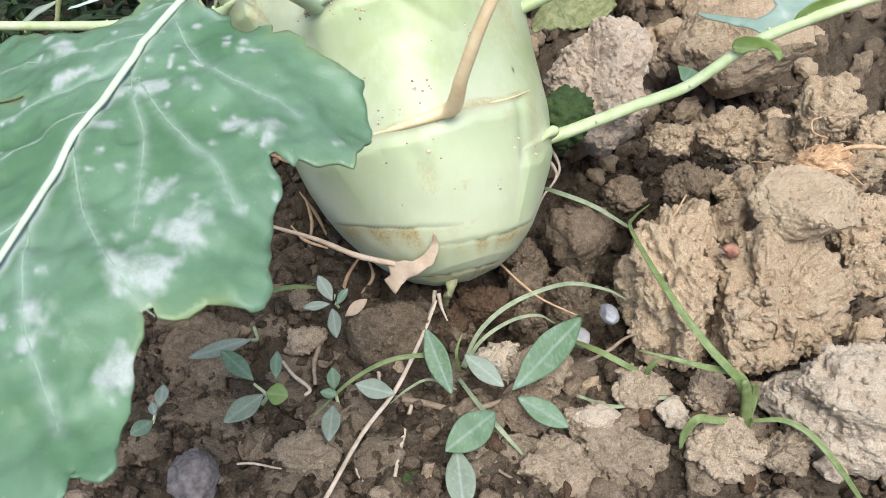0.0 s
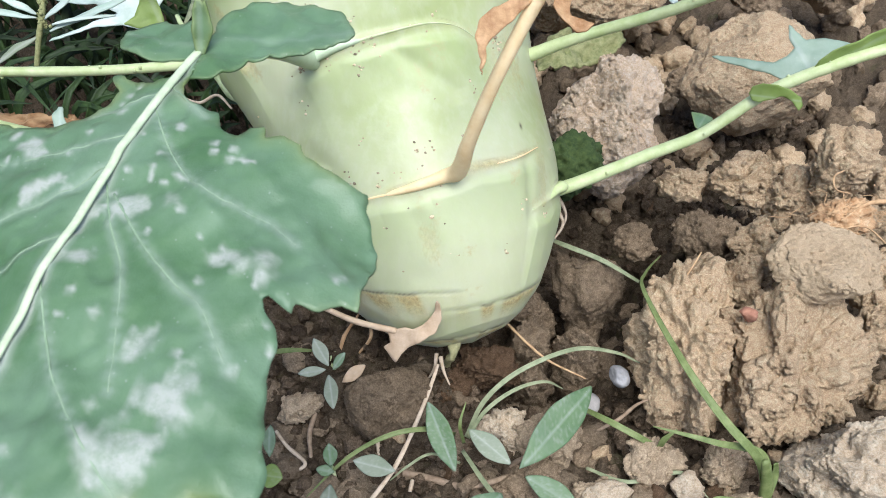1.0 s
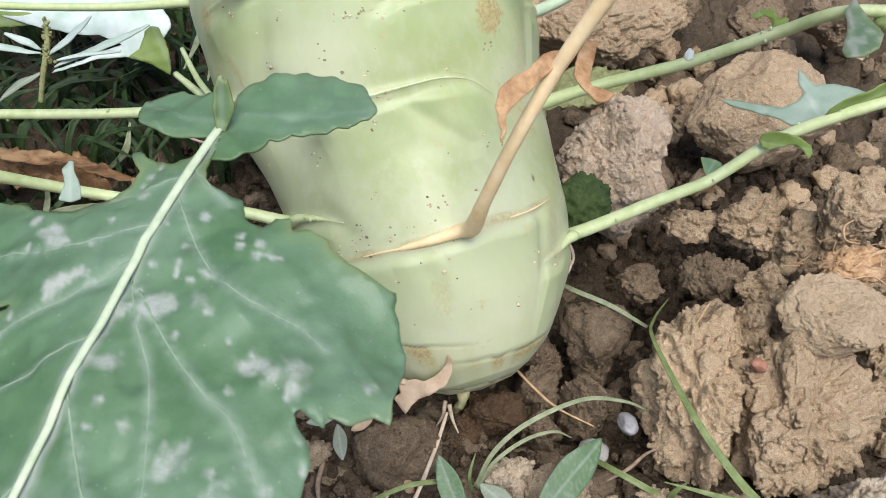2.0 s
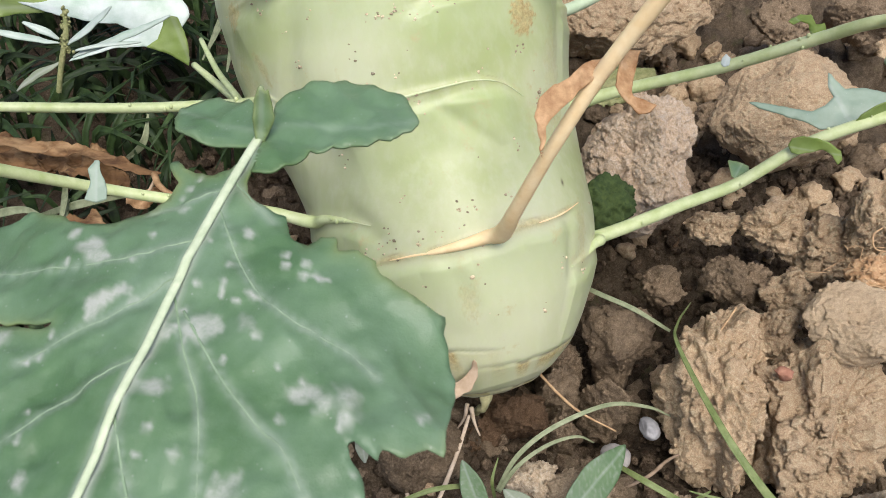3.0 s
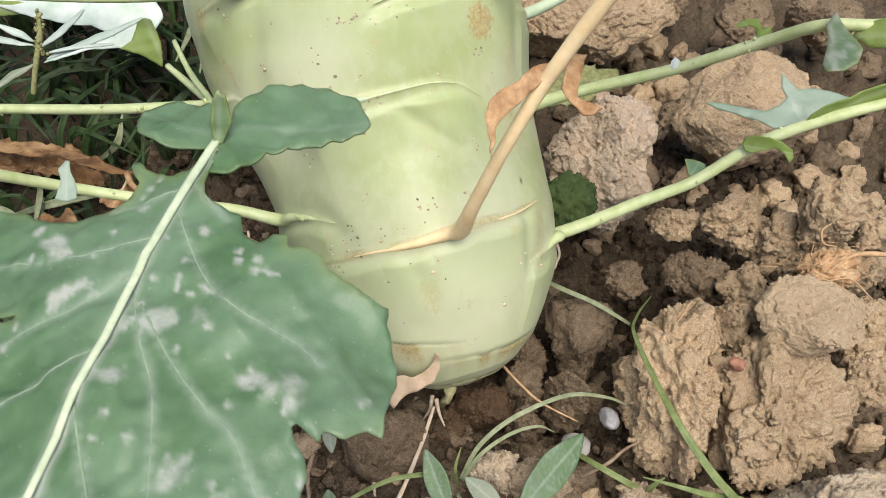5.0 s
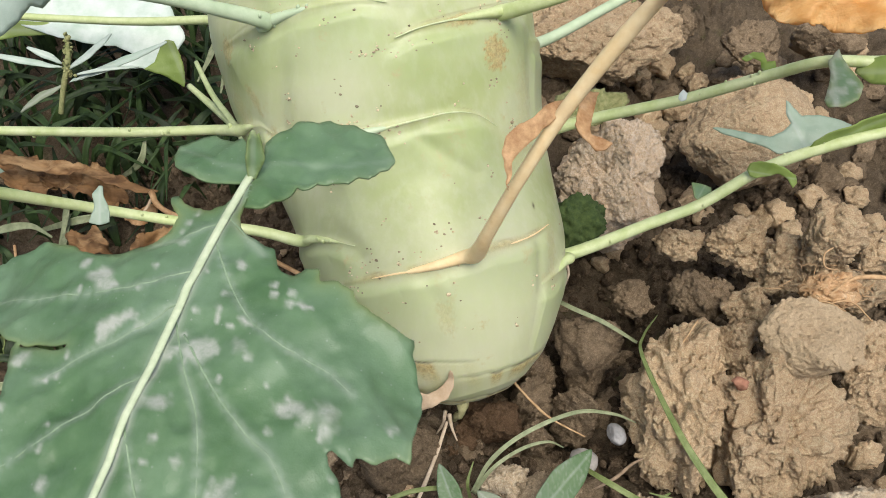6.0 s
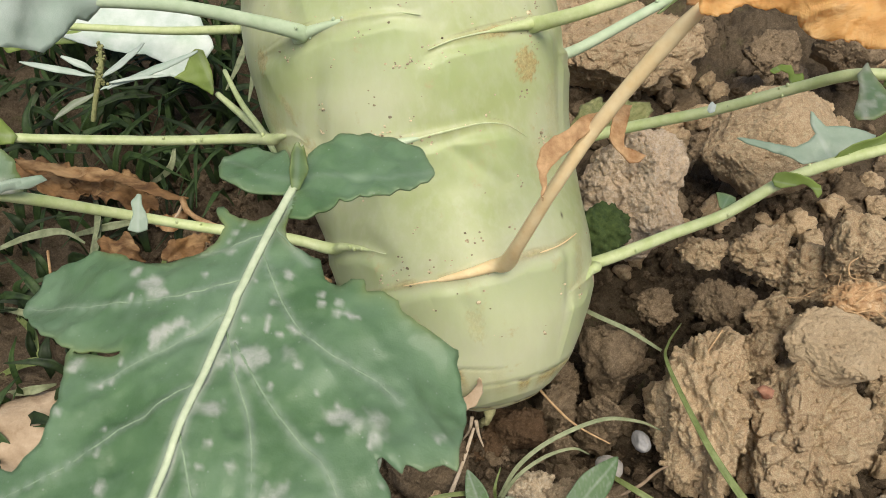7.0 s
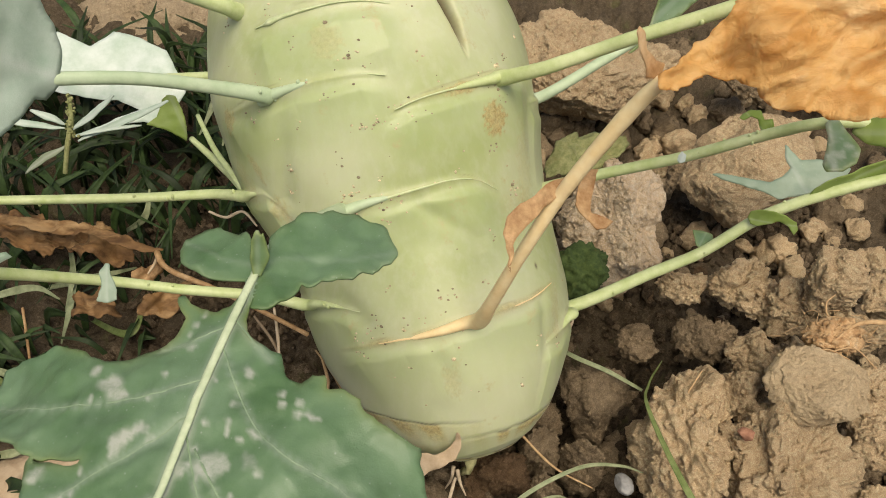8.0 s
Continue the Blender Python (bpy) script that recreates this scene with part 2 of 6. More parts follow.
DRY_LEAF = dead_leaf_skin()
DRY_FLAP = plain("dry_brown_flap", (0.34, 0.17, 0.065), (0.76, 0.53, 0.29), 170, 0.6, 0.40, 1.0, (1.0, 1.0, 0.45), spots=(0.74, 0.57, 0.36))
DRY_TAN = plain("dry_tan_leaf", (0.50, 0.36, 0.22), (0.66, 0.52, 0.36), 200, 0.65, 0.2, 0.5)
DRY_DARK = plain("withered_leaf", (0.085, 0.042, 0.017), (0.33, 0.185, 0.075), 130, 0.7, 0.15, 1.0, (0.35, 1.0, 1.0), spots=(0.46, 0.30, 0.145))
STRAW = plain("straw", (0.38, 0.29, 0.19), (0.62, 0.52, 0.39), 260, 0.7, 0.0, 0.4)
ROOT = plain("dry_roots", (0.34, 0.21, 0.10), (0.58, 0.40, 0.22), 300, 0.8, 0.0, 0.4)
TWIG = plain("old_twig", (0.17, 0.12, 0.075), (0.33, 0.25, 0.17), 300, 0.85, 0.0, 0.5)
GRASS = plain("grass_blade", (0.12, 0.165, 0.045), (0.25, 0.30, 0.115), 240, 0.5, 0.2, 0.3)
GRASS_PALE = plain("grey_green_grass", (0.18, 0.215, 0.11), (0.34, 0.37, 0.22), 240, 0.55, 0.15, 0.3)
# grass green taken far down: the shade under the leaves is in the colour
GRASS_SHADE_TINT = plain("shaded_grass", (0.011, 0.024, 0.007), (0.042, 0.075, 0.020), 200, 0.6, 0.15, 0.3, vary=0.6)
PEBBLE = plain("grey_pebble", (0.19, 0.19, 0.19), (0.32, 0.318, 0.315), 180, 0.45, 0.0, 0.3)
PEBBLE_DULL = plain("dull_pebble", (0.20, 0.19, 0.17), (0.33, 0.31, 0.28), 260, 0.6, 0.0, 0.3)
ROTTEN = plain("rotten_root", (0.36, 0.20, 0.09), (0.58, 0.40, 0.22), 420, 0.85, 0.0, 0.9, spots=(0.72, 0.56, 0.36))
NUT = plain("dark_round_stone", (0.10, 0.085, 0.076), (0.25, 0.215, 0.188), 330, 0.85, 0.0, 0.9)
BRICK = plain("brick_chip", (0.26, 0.12, 0.075), (0.40, 0.21, 0.135), 500, 0.9, 0.0, 0.6)
GLASS_BLUE = plain("blue_shard", (0.01, 0.06, 0.08), (0.03, 0.14, 0.17), 300, 0.25, 0.0, 0.2)
MOSS = plain("moss", (0.028, 0.052, 0.014), (0.075, 0.11, 0.03), 500, 0.9, 0.0, 0.8)
MOSS_LEAF = plain("rotting_leaf", (0.16, 0.185, 0.065), (0.36, 0.36, 0.17), 330, 0.8, 0.1, 0.7, spots=(0.20, 0.19, 0.07))
BARK = plain("mottled_wood", (0.31, 0.225, 0.14), (0.47, 0.365, 0.25), 150, 0.85, 0.0, 1.0, spots=(0.27, 0.185, 0.115))
GRIT = plain("stuck_soil", (0.24, 0.19, 0.11), (0.52, 0.45, 0.31), 900, 0.95, 0.0, 0.4, vary=0.6)
ROOT_NECK = plain("root_neck", (0.22, 0.21, 0.09), (0.40, 0.38, 0.20), 500, 0.7, 0.0, 0.5)


# ---- shapes ----
def hashed(i, j, k, seed):
    n = (i * 73856093) ^ (j * 19349663) ^ (k * 83492791) ^ (seed * 2654435761 & 0x7FFFFFFF)
    n = (n ^ (n >> 13)) * 1274126177 & 0x7FFFFFFF
    n = (n ^ (n >> 16)) * 668265263 & 0x7FFFFFFF
    return (n & 0xFFFFF) / float(0xFFFFF)


def soft_noise(p, seed=0):
    """Smooth value noise of points (n, 3), about -1 to 1."""
    base = np.floor(p).astype(np.int64)
    f = p - base
    f = f * f * f * (f * (f * 6 - 15) + 10)
    total = np.zeros(len(p))
    for a in (0, 1):
        for b in (0, 1):
            for c in (0, 1):
                w = (f[:, 0] if a else 1 - f[:, 0]) * (f[:, 1] if b else 1 - f[:, 1]) * (f[:, 2] if c else 1 - f[:, 2])
                total += w * hashed(base[:, 0] + a, base[:, 1] + b, base[:, 2] + c, seed)
    return total * 2 - 1


def rough_noise(p, octaves, seed=0, gain=0.55):
    total, size = np.zeros(len(p)), 1.0
    for o in range(octaves):
        total += size * soft_noise(p * 2.03 ** o + 17.3 * o, seed + o)
        size *= gain
    return total


def domes(p, seed=0):
    """Rounded crumbs: 1 in the middle of each cell, falling to its edges, with a height of its own."""
    base = np.floor(p).astype(np.int64)
    best, tall = np.full(len(p), 9.0), np.zeros(len(p))
    for a in (-1, 0, 1):
        for b in (-1, 0, 1):
            for c in (-1, 0, 1):
                i, j, k = base[:, 0] + a, base[:, 1] + b, base[:, 2] + c
                q = np.stack([i + hashed(i, j, k, seed), j + hashed(i, j, k, seed + 1), k + hashed(i, j, k, seed + 2)], 1)
                d = np.linalg.norm(p - q, axis=1)
                near = d < best
                best = np.where(near, d, best)
                tall = np.where(near, hashed(i, j, k, seed + 3), tall)
    return np.sqrt(np.clip(1 - (best / 0.95) ** 2, 0, 1)) * (0.25 + 0.75 * tall)


def facets(p, seed=0):
    """Broken faces: each cell is a little plane with a height and a tilt of its own."""
    base = np.floor(p).astype(np.int64)
    best, value = np.full(len(p), 9.0), np.zeros(len(p))
    for a in (-1, 0, 1):
        for b in (-1, 0, 1):
            for c in (-1, 0, 1):
                i, j, k = base[:, 0] + a, base[:, 1] + b, base[:, 2] + c
                away = p - np.stack([i + hashed(i, j, k, seed), j + hashed(i, j, k, seed + 1), k + hashed(i, j, k, seed + 2)], 1)
                d = np.linalg.norm(away, axis=1)
                near = d < best
                best = np.where(near, d, best)
                tilt = sum((hashed(i, j, k, seed + 4 + m) - 0.5) * away[:, m] for m in range(3))
                value = np.where(near, 0.9 * (hashed(i, j, k, seed + 3) - 0.5) + 1.5 * tilt - 0.35 * d * d, value)
    return value


def mesh_of(name, verts, faces, mat, smooth=True, marks=None):
    me = bpy.data.meshes.new(name)
    me.from_pydata([tuple(v) for v in np.asarray(verts, float).tolist()], [], [tuple(f) for f in faces])
    me.materials.append(mat)
    if smooth:
        me.polygons.foreach_set("use_smooth", np.ones(len(me.polygons), bool))
    for key, values in (marks or {}).items():
        me.attributes.new(key, "FLOAT", "POINT").data.foreach_set("value", np.asarray(values, np.float32))
    me.update()
    return me


def part(name, me, parent, label=""):
    ob = new(name, me)
    ob.parent = parent
    return tagged(ob, label) if label else ob


def thing(name, me, label, category, group="", at=None):
    ob = new(name, me)
    if at is not None:
        ob.location = at
    return tagged(ob, label, category, group)


def holder(name, at, label, category, group=""):
    """An Empty at a thing's base; its parts are written in world places."""
    ob = new(name)
    ob.empty_display_size = 0.02
    return tagged(ob, label, category, group)


def glide(points, count):
    """A smooth line through the points, at even steps of their numbering."""
    p = np.asarray(points, float)
    if len(p) == 2:
        s = np.linspace(0, 1, count)[:, None]
        return p[0] * (1 - s) + p[1] * s
    q = np.vstack([2 * p[0] - p[1], p, 2 * p[-1] - p[-2]])
    out = []
    for s in np.linspace(0, len(p) - 1 - 1e-9, count):
        i = int(s)
        f = s - i
        a, b, c, d = q[i:i + 4]
        out.append(0.5 * (2 * b + (c - a) * f + (2 * a - 5 * b + 4 * c - d) * f * f + (3 * b - a - 3 * c + d) * f ** 3))
    return np.array(out)


def frames_along(line):
    """Tangents and two cross directions that don't twist."""
    t = np.gradient(line, axis=0)
    t /= np.linalg.norm(t, axis=1)[:, None] + 1e-12
    side = np.cross(t[0], (0.0, 0.0, 1.0))
    if np.linalg.norm(side) < 0.1:
        side = np.cross(t[0], (1.0, 0.0, 0.0))
    sides, ups = [], []
    for k in t:
        side = side - k * (side @ k)
        side /= np.linalg.norm(side)
        sides.append(side)
        ups.append(np.cross(side, k))
    return t, np.array(sides), np.array(ups)


def tube(points, radii, around=12, steps=None, flat=1.0, rough=0.0, seed=0, groove=0.0):
    """A tapering rod through the points, capped; flat squeezes it, groove hollows its upper side."""
    steps = steps or 8 * len(points)
    line = glide(points, steps)
    r = np.interp(np.linspace(0, 1, steps), np.linspace(0, 1, len(radii)), radii)
    t, side, up = frames_along(line)
    verts = []
    for i in range(steps):
        for k in range(around):
            a = 2 * math.pi * k / around
            w = 1.0 - groove * max(0.0, math.sin(a)) ** 6
            verts.append(line[i] + r[i] * w * (math.cos(a) * side[i] + flat * math.sin(a) * up[i]))
    verts = np.array(verts)
    if rough:
        mid = np.repeat(line, around, axis=0)
        away = verts - mid
        verts = mid + away * (1 + rough * rough_noise(verts * 260, 3, seed))[:, None]
    faces = [(i * around + k, i * around + (k + 1) % around, (i + 1) * around + (k + 1) % around, (i + 1) * around + k) for i in range(steps - 1) for k in range(around)]
    verts = np.vstack([verts, line[0] - t[0] * r[0] * 0.4, line[-1] + t[-1] * r[-1] * 0.6])
    a, b, last = len(verts) - 2, len(verts) - 1, (steps - 1) * around
    faces += [(a, (k + 1) % around, k) for k in range(around)] + [(b, last + k, last + (k + 1) % around) for k in range(around)]
    return verts, faces


def ribbon(points, widths, face=(0, 0, 1), fold=0.25, steps=None, thick=0.00025, twist=0.0):
    """A grass blade or strap leaf: a strip folded along its middle, with thickness."""
    steps = steps or 7 * len(points)
    line = glide(points, steps)
    w = np.interp(np.linspace(0, 1, steps), np.linspace(0, 1, len(widths)), widths)
    t = np.gradient(line, axis=0)
    t /= np.linalg.norm(t, axis=1)[:, None] + 1e-12
    verts, faces = [], []
    for i in range(steps):
        n = Vector(face)
        n.rotate(Matrix.Rotation(twist * i / steps, 3, Vector(t[i])))
        n = np.array(n)
        s = np.cross(t[i], n)
        s /= np.linalg.norm(s) + 1e-9
        n = np.cross(s, t[i])
        for layer in (0, -1):
            for x, lift in ((-1, fold), (-0.5, fold * 0.35), (0, 0), (0.5, fold * 0.35), (1, fold)):
                verts.append(line[i] + s * x * w[i] / 2 + n * (lift * w[i] / 2 + layer * thick))
    for i in range(steps - 1):
        a, b = i * 10, (i + 1) * 10
        for k in range(4):
            faces += [(a + k, a + k + 1, b + k + 1, b + k), (a + 6 + k, a + 5 + k, b + 5 + k, b + 6 + k)]
        faces += [(a, b, b + 5, a + 5), (a + 4, a + 9, b + 9, b + 4)]
    faces += [(0, 5, 6, 7, 8, 9, 4, 3, 2, 1), tuple((steps - 1) * 10 + k for k in (0, 1, 2, 3, 4, 9, 8, 7, 6, 5))]
    return np.array(verts), faces


def joined(pieces):
    verts, faces, base = [], [], 0
    for v, f in pieces:
        verts.append(np.asarray(v, float))
        faces += [tuple(i + base for i in q) for q in f]
        base += len(v)
    return np.vstack(verts), faces


def ball(level):
    bm = bmesh.new()
    bmesh.ops.create_icosphere(bm, subdivisions=level, radius=1.0)
    v = np.array([q.co[:] for q in bm.verts])
    f = [tuple(q.index for q in face.verts) for face in bm.faces]
    bm.free()
    return v, f


BALLS = {k: ball(k) for k in (1, 2, 3, 4, 5, 6, 7)}


def lump(radii, seed, level=5, cuts=9, lumpy=0.10, crumb=0.05, crumb_size=0.004, fine=0.018, turn=0.0, crack=0.0):
    """A clod: a ball with broken faces, then lumps, crumbs and grain. Radii in metres."""
    rng = np.random.default_rng(seed)
    v, f = BALLS[level]
    v = v.copy()
    for _ in range(cuts):
        d = rng.normal(size=3)
        d /= np.linalg.norm(d)
        over = np.maximum(v @ d - rng.uniform(0.52, 0.86), 0)
        v -= 0.88 * over[:, None] * d
    size = np.array(radii)
    mean = float(size.mean())
    c, s = math.cos(turn), math.sin(turn)
    p = v * size
    n = v / np.linalg.norm(v, axis=1)[:, None]
    p = p + n * (mean * lumpy * rough_noise(v * 1.7 + seed, 4, seed))[:, None]
    if crack:
        gap = np.abs(rough_noise(p / 0.016 + 2.3 * seed, 3, seed + 7))
        p = p - n * (crack * np.clip(1 - gap / 0.10, 0, 1))[:, None]
    patch = np.clip(0.65 + 0.9 * soft_noise(p / 0.012 + 5.1 * seed, seed + 3), 0.15, 1.3)
    q = p + 0.16 * crumb_size * np.stack([rough_noise(p / crumb_size * 1.1 + 7 * k, 2, seed + k) for k in range(3)], 1)
    tall = crumb * crumb_size
    p = p + n * (1.05 * tall * facets(q / (2.1 * crumb_size) + 2.3 * seed, seed + 11))[:, None]
    p = p + n * (1.0 * tall * patch * facets(q / (0.9 * crumb_size) + 4.7 * seed, seed + 23))[:, None]
    loose = np.clip(1.6 * soft_noise(p / 0.015 + 9.1 * seed, seed + 31), 0, 1)
    p = p + n * (0.30 * tall * loose * (domes(q / (0.55 * crumb_size) + 3.1 * seed, seed) - 0.4))[:, None]
    p = p + n * (0.30 * tall * facets(q / (0.38 * crumb_size) + 1.7 * seed, seed + 9))[:, None]
    p = p + n * (fine * min(mean, 0.012) * rough_noise(p / 0.0020 + seed, 3, seed + 5))[:, None]
    p = np.stack([c * p[:, 0] - s * p[:, 1], s * p[:, 0] + c * p[:, 1], p[:, 2]], 1)
    return p, f


def inside(poly, q):
    hit = np.zeros(len(q), bool)
    x, y = q[:, 0], q[:, 1]
    for (x0, y0), (x1, y1) in zip(poly, np.roll(poly, -1, axis=0)):
        cross = ((y0 > y) != (y1 > y)) & (x < (x1 - x0) * (y - y0) / (y1 - y0 + 1e-15) + x0)
        hit ^= cross
    return hit


def to_edge(poly, q):
    """The nearest place on the outline to each point, and how far it is."""
    best, place = np.full(len(q), 9e9), q.copy()
    for a, b in zip(poly, np.roll(poly, -1, axis=0)):
        ab = b - a
        s = np.clip(((q - a) @ ab) / (ab @ ab + 1e-15), 0, 1)
        c = a + s[:, None] * ab
        d = np.linalg.norm(q - c, axis=1)
        near = d < best
        best[near], place[near] = d[near], c[near]
    return place, best


def blade(outline, step, surface, thick=0.0004, marks=None, ragged=0.0, seed=0):
    """A leaf blade: the outline filled with a fine mesh, laid on surface(u, v) and given thickness.
    marks: functions of (u, v, distance to the edge) that give attributes."""
    poly = []
    p = np.asarray(outline, float)
    for a, b in zip(p, np.roll(p, -1, axis=0)):
        for s in np.linspace(0, 1, max(2, int(np.linalg.norm(b - a) / step * 1.5)), endpoint=False):
            poly.append(a + (b - a) * s)
    poly = np.array(poly)
    if ragged:
        k = np.c_[poly * 180, np.full(len(poly), seed)]
        poly = poly + ragged * np.c_[rough_noise(k, 3, seed), rough_noise(k + 50, 3, seed + 1)]
    lo, hi = poly.min(0) - step, poly.max(0) + step
    nu, nv = int((hi[0] - lo[0]) / step) + 2, int((hi[1] - lo[1]) / step) + 2
    gu, gv = np.meshgrid(lo[0] + step * np.arange(nu), lo[1] + step * np.arange(nv), indexing="ij")
    q = np.c_[gu.ravel(), gv.ravel()]
    centre = q.reshape(nu, nv, 2)[:-1, :-1].reshape(-1, 2) + step / 2
    keep = inside(poly, centre).reshape(nu - 1, nv - 1)
    quads = []
    for i, j in zip(*np.nonzero(keep)):
        quads.append((i * nv + j, (i + 1) * nv + j, (i + 1) * nv + j + 1, i * nv + j + 1))
    used = np.unique(np.array(quads))
    back = {int(k): n for n, k in enumerate(used)}
    quads = [tuple(back[int(k)] for k in f) for f in quads]
    q = q[used]
    edges = {}
    for f in quads:
        for a, b in zip(f, f[1:] + f[:1]):
            edges[(a, b)] = 1
    rim = [(a, b) for a, b in edges if (b, a) not in edges]
    border = sorted({a for e in rim for a in e})
    place, _ = to_edge(poly, q[border])
    q[border] = place
    _, away = to_edge(poly, q)
    top = surface(q[:, 0], q[:, 1])
    du, dv = surface(q[:, 0] + 1e-5, q[:, 1]) - top, surface(q[:, 0], q[:, 1] + 1e-5) - top
    n = np.cross(du, dv)
    n /= np.linalg.norm(n, axis=1)[:, None] + 1e-15
    if n[:, 2].mean() < 0:
        n, quads, rim = -n, [f[::-1] for f in quads], [(b, a) for a, b in rim]
    m = len(q)
    verts = np.vstack([top, top - n * thick])
    faces = quads + [tuple(k + m for k in f[::-1]) for f in quads] + [(b, a, a + m, b + m) for a, b in rim]
    values = {k: np.tile(fn(q[:, 0], q[:, 1], away), 2) for k, fn in (marks or {}).items()}
    return verts, faces, values


def lance(length, width, tip=0.35, notch=0.0):
    """The outline of a simple leaf, from its base at 0 to its tip."""
    s = np.linspace(0, 1, 22)
    half = 0.90 * width / 2 * np.sin(np.pi * s ** (0.95 + tip * 0.4)) ** 0.85
    half = half * (1 + notch * np.sin(s * 40))
    return np.vstack([np.c_[s * length, half], np.c_[s[::-1][1:-1] * length, -half[::-1][1:-1]]])


def laid(base, tip, face=(0, 0, 1), cup=0.15, droop=0.0, roll=0.0, wave=0.0, seed=0, crumple=0.0):
    """A surface whose u runs from base towards tip; cup folds it up along the middle, droop bends it down, wave ruffles it."""
    o = np.array(base, float)
    along = np.array(tip, float) - o
    length = np.linalg.norm(along)
    along /= length
    n = np.array(face, float)
    n -= along * (n @ along)
    n /= np.linalg.norm(n)
    side = np.cross(n, along)
    c, s = math.cos(roll), math.sin(roll)
    side, n = c * side + s * n, c * n - s * side

    def place(u, v):
        x = u / length
        z = cup * np.abs(v) ** 1.3 * (1 / length) ** 0.3 - droop * length * x * x + wave * length * soft_noise(np.c_[u / length * 5, v / length * 5, np.full(len(u), seed + 0.5)], seed)
        if crumple:
            z = z + crumple * length * (0.5 - np.abs(rough_noise(np.c_[u / length * 4 + 3, v / length * 9, np.full(len(u), seed)], 4, seed + 3)))
        return o + np.outer(u, along) + np.outer(v, side) + np.outer(z, n)
    return place


def simple_vein(width, spread=0.0):
    return {"vein": lambda u, v, e: 0.34 * np.exp(-(v / width) ** 2), "mildew": lambda u, v, e: np.zeros(len(u)), "rim": lambda u, v, e: np.exp(-e / 0.001)}


# ---- ground ----
def ground_z(x, y):
    """The soil's height, without its crumbs."""
    x, y = np.asarray(x, float), np.asarray(y, float)
    q = np.c_[x.ravel(), y.ravel(), np.zeros(x.size)]
    near = np.exp(-((q[:, 0] / 0.5) ** 2 + ((q[:, 1] - 0.2) / 0.6) ** 2))
    z = 0.010 - 0.05 * np.clip(q[:, 0], -0.16, 0.12) * near
    hollow = np.clip((q[:, 0] - 0.0) / 0.05, 0, 1) * np.clip((q[:, 1] - 0.15) / 0.06, 0, 1)
    pit = np.exp(-((q[:, 0] - 0.078) ** 2 + (q[:, 1] - 0.272) ** 2) / 0.026 ** 2)
    under = np.exp(-((q[:, 0] - 0.045) / 0.030) ** 2 - ((q[:, 1] - 0.215) / 0.030) ** 2)
    z = z - 0.028 * under - 0.042 * pit - 0.018 * hollow * near + 0.005 * rough_noise(q * 18, 3, 3) + 0.03 * (1 - near) * soft_noise(q * 2.2, 8)
    return z.reshape(x.shape)


def spread(stops):
    """Grid lines: runs of (start, end, step)."""
    out = []
    for a, b, step in stops:
        out += list(np.arange(a, b - step * 0.3, step))
    return out


def far_lines(start, sign):
    out, step, at = [], 0.012, start
    while abs(at) < 400:
        at += sign * step
        step *= 1.45
        out.append(at)
    return out


def build_ground():
    gx = far_lines(-0.40, -1)[::-1] + spread([(-0.40, -0.15, 0.004), (-0.15, 0.24, 0.0015), (0.24, 0.45, 0.004)]) + [0.45] + far_lines(0.45, 1)
    gy = far_lines(0.02, -1)[::-1] + spread([(0.02, 0.08, 0.003), (0.08, 0.34, 0.0015), (0.34, 0.80, 0.004)]) + [0.80] + far_lines(0.80, 1)
    x, y = np.meshgrid(gx, gy, indexing="ij")
    z = ground_z(x, y).ravel()
    q = np.c_[x.ravel(), y.ravel(), np.zeros(x.size)]
    close = ((np.abs(q[:, 0]) < 0.45) & (q[:, 1] > -0.1) & (q[:, 1] < 0.9)).astype(float)
    z += close * (0.0055 * (domes(q / 0.014, 21) - 0.45) + 0.0050 * facets(q / 0.011, 61) + 0.0030 * facets(q / 0.005, 71) + 0.0028 * (domes(q / 0.0066, 31) - 0.3) + 0.0018 * (domes(q / 0.003, 41) - 0.3) + 0.0012 * rough_noise(q / 0.004, 3, 51))
    q[:, 2] = z
    ny = len(gy)
    faces = [(i * ny + j, (i + 1) * ny + j, (i + 1) * ny + j + 1, i * ny + j + 1) for i in range(len(gx) - 1) for j in range(ny - 1)]
    ob = new("ground", mesh_of("ground", q, faces, SOIL))
    tagged(ob, "bare brown garden soil, dry, cracked and crumbly", "ground", kind="structure")


build_ground()

CLODS = "clods of dry soil round the kohlrabi"


GRAINS = [lump((1, 0.85, 0.7), 340 + k, 1, cuts=5, lumpy=0.25, crumb=0.0, fine=0.0) for k in range(7)]


def with_grains(v, f, seed, count):
    """Loose grains and small crumbs stuck to a clod's skin."""
    rng = np.random.default_rng(seed + 900)
    pieces = [(v, f)]
    for k in range(count):
        i = int(rng.integers(len(v)))
        if v[i][2] < -0.3 * v[:, 2].max():
            continue
        g, q = GRAINS[k % 7]
        turn = np.array(Euler(rng.uniform(0, 6.28, 3)).to_matrix())
        pieces.append((g @ turn.T * 0.00034 * 5.0 ** (rng.random() ** 2.6) + v[i] * 0.995, q))
    return joined(pieces)


def clod(at, size_mm, seed, mat=CLAY, label="dry crumbling clod of brown clay soil", level=5, name="soil_clod", group=CLODS, category="clod", **shape):
    v, f = lump([s / 1000 for s in size_mm], seed, level, **shape)
    if group == CLODS and level > 4:
        v, f = with_grains(v, f, seed, int((5 if shape["crumb"] < 0.1 else 20) * (size_mm[0] + size_mm[1])))
    return thing(name, mesh_of(name, v, f, mat), label, category, group, at)


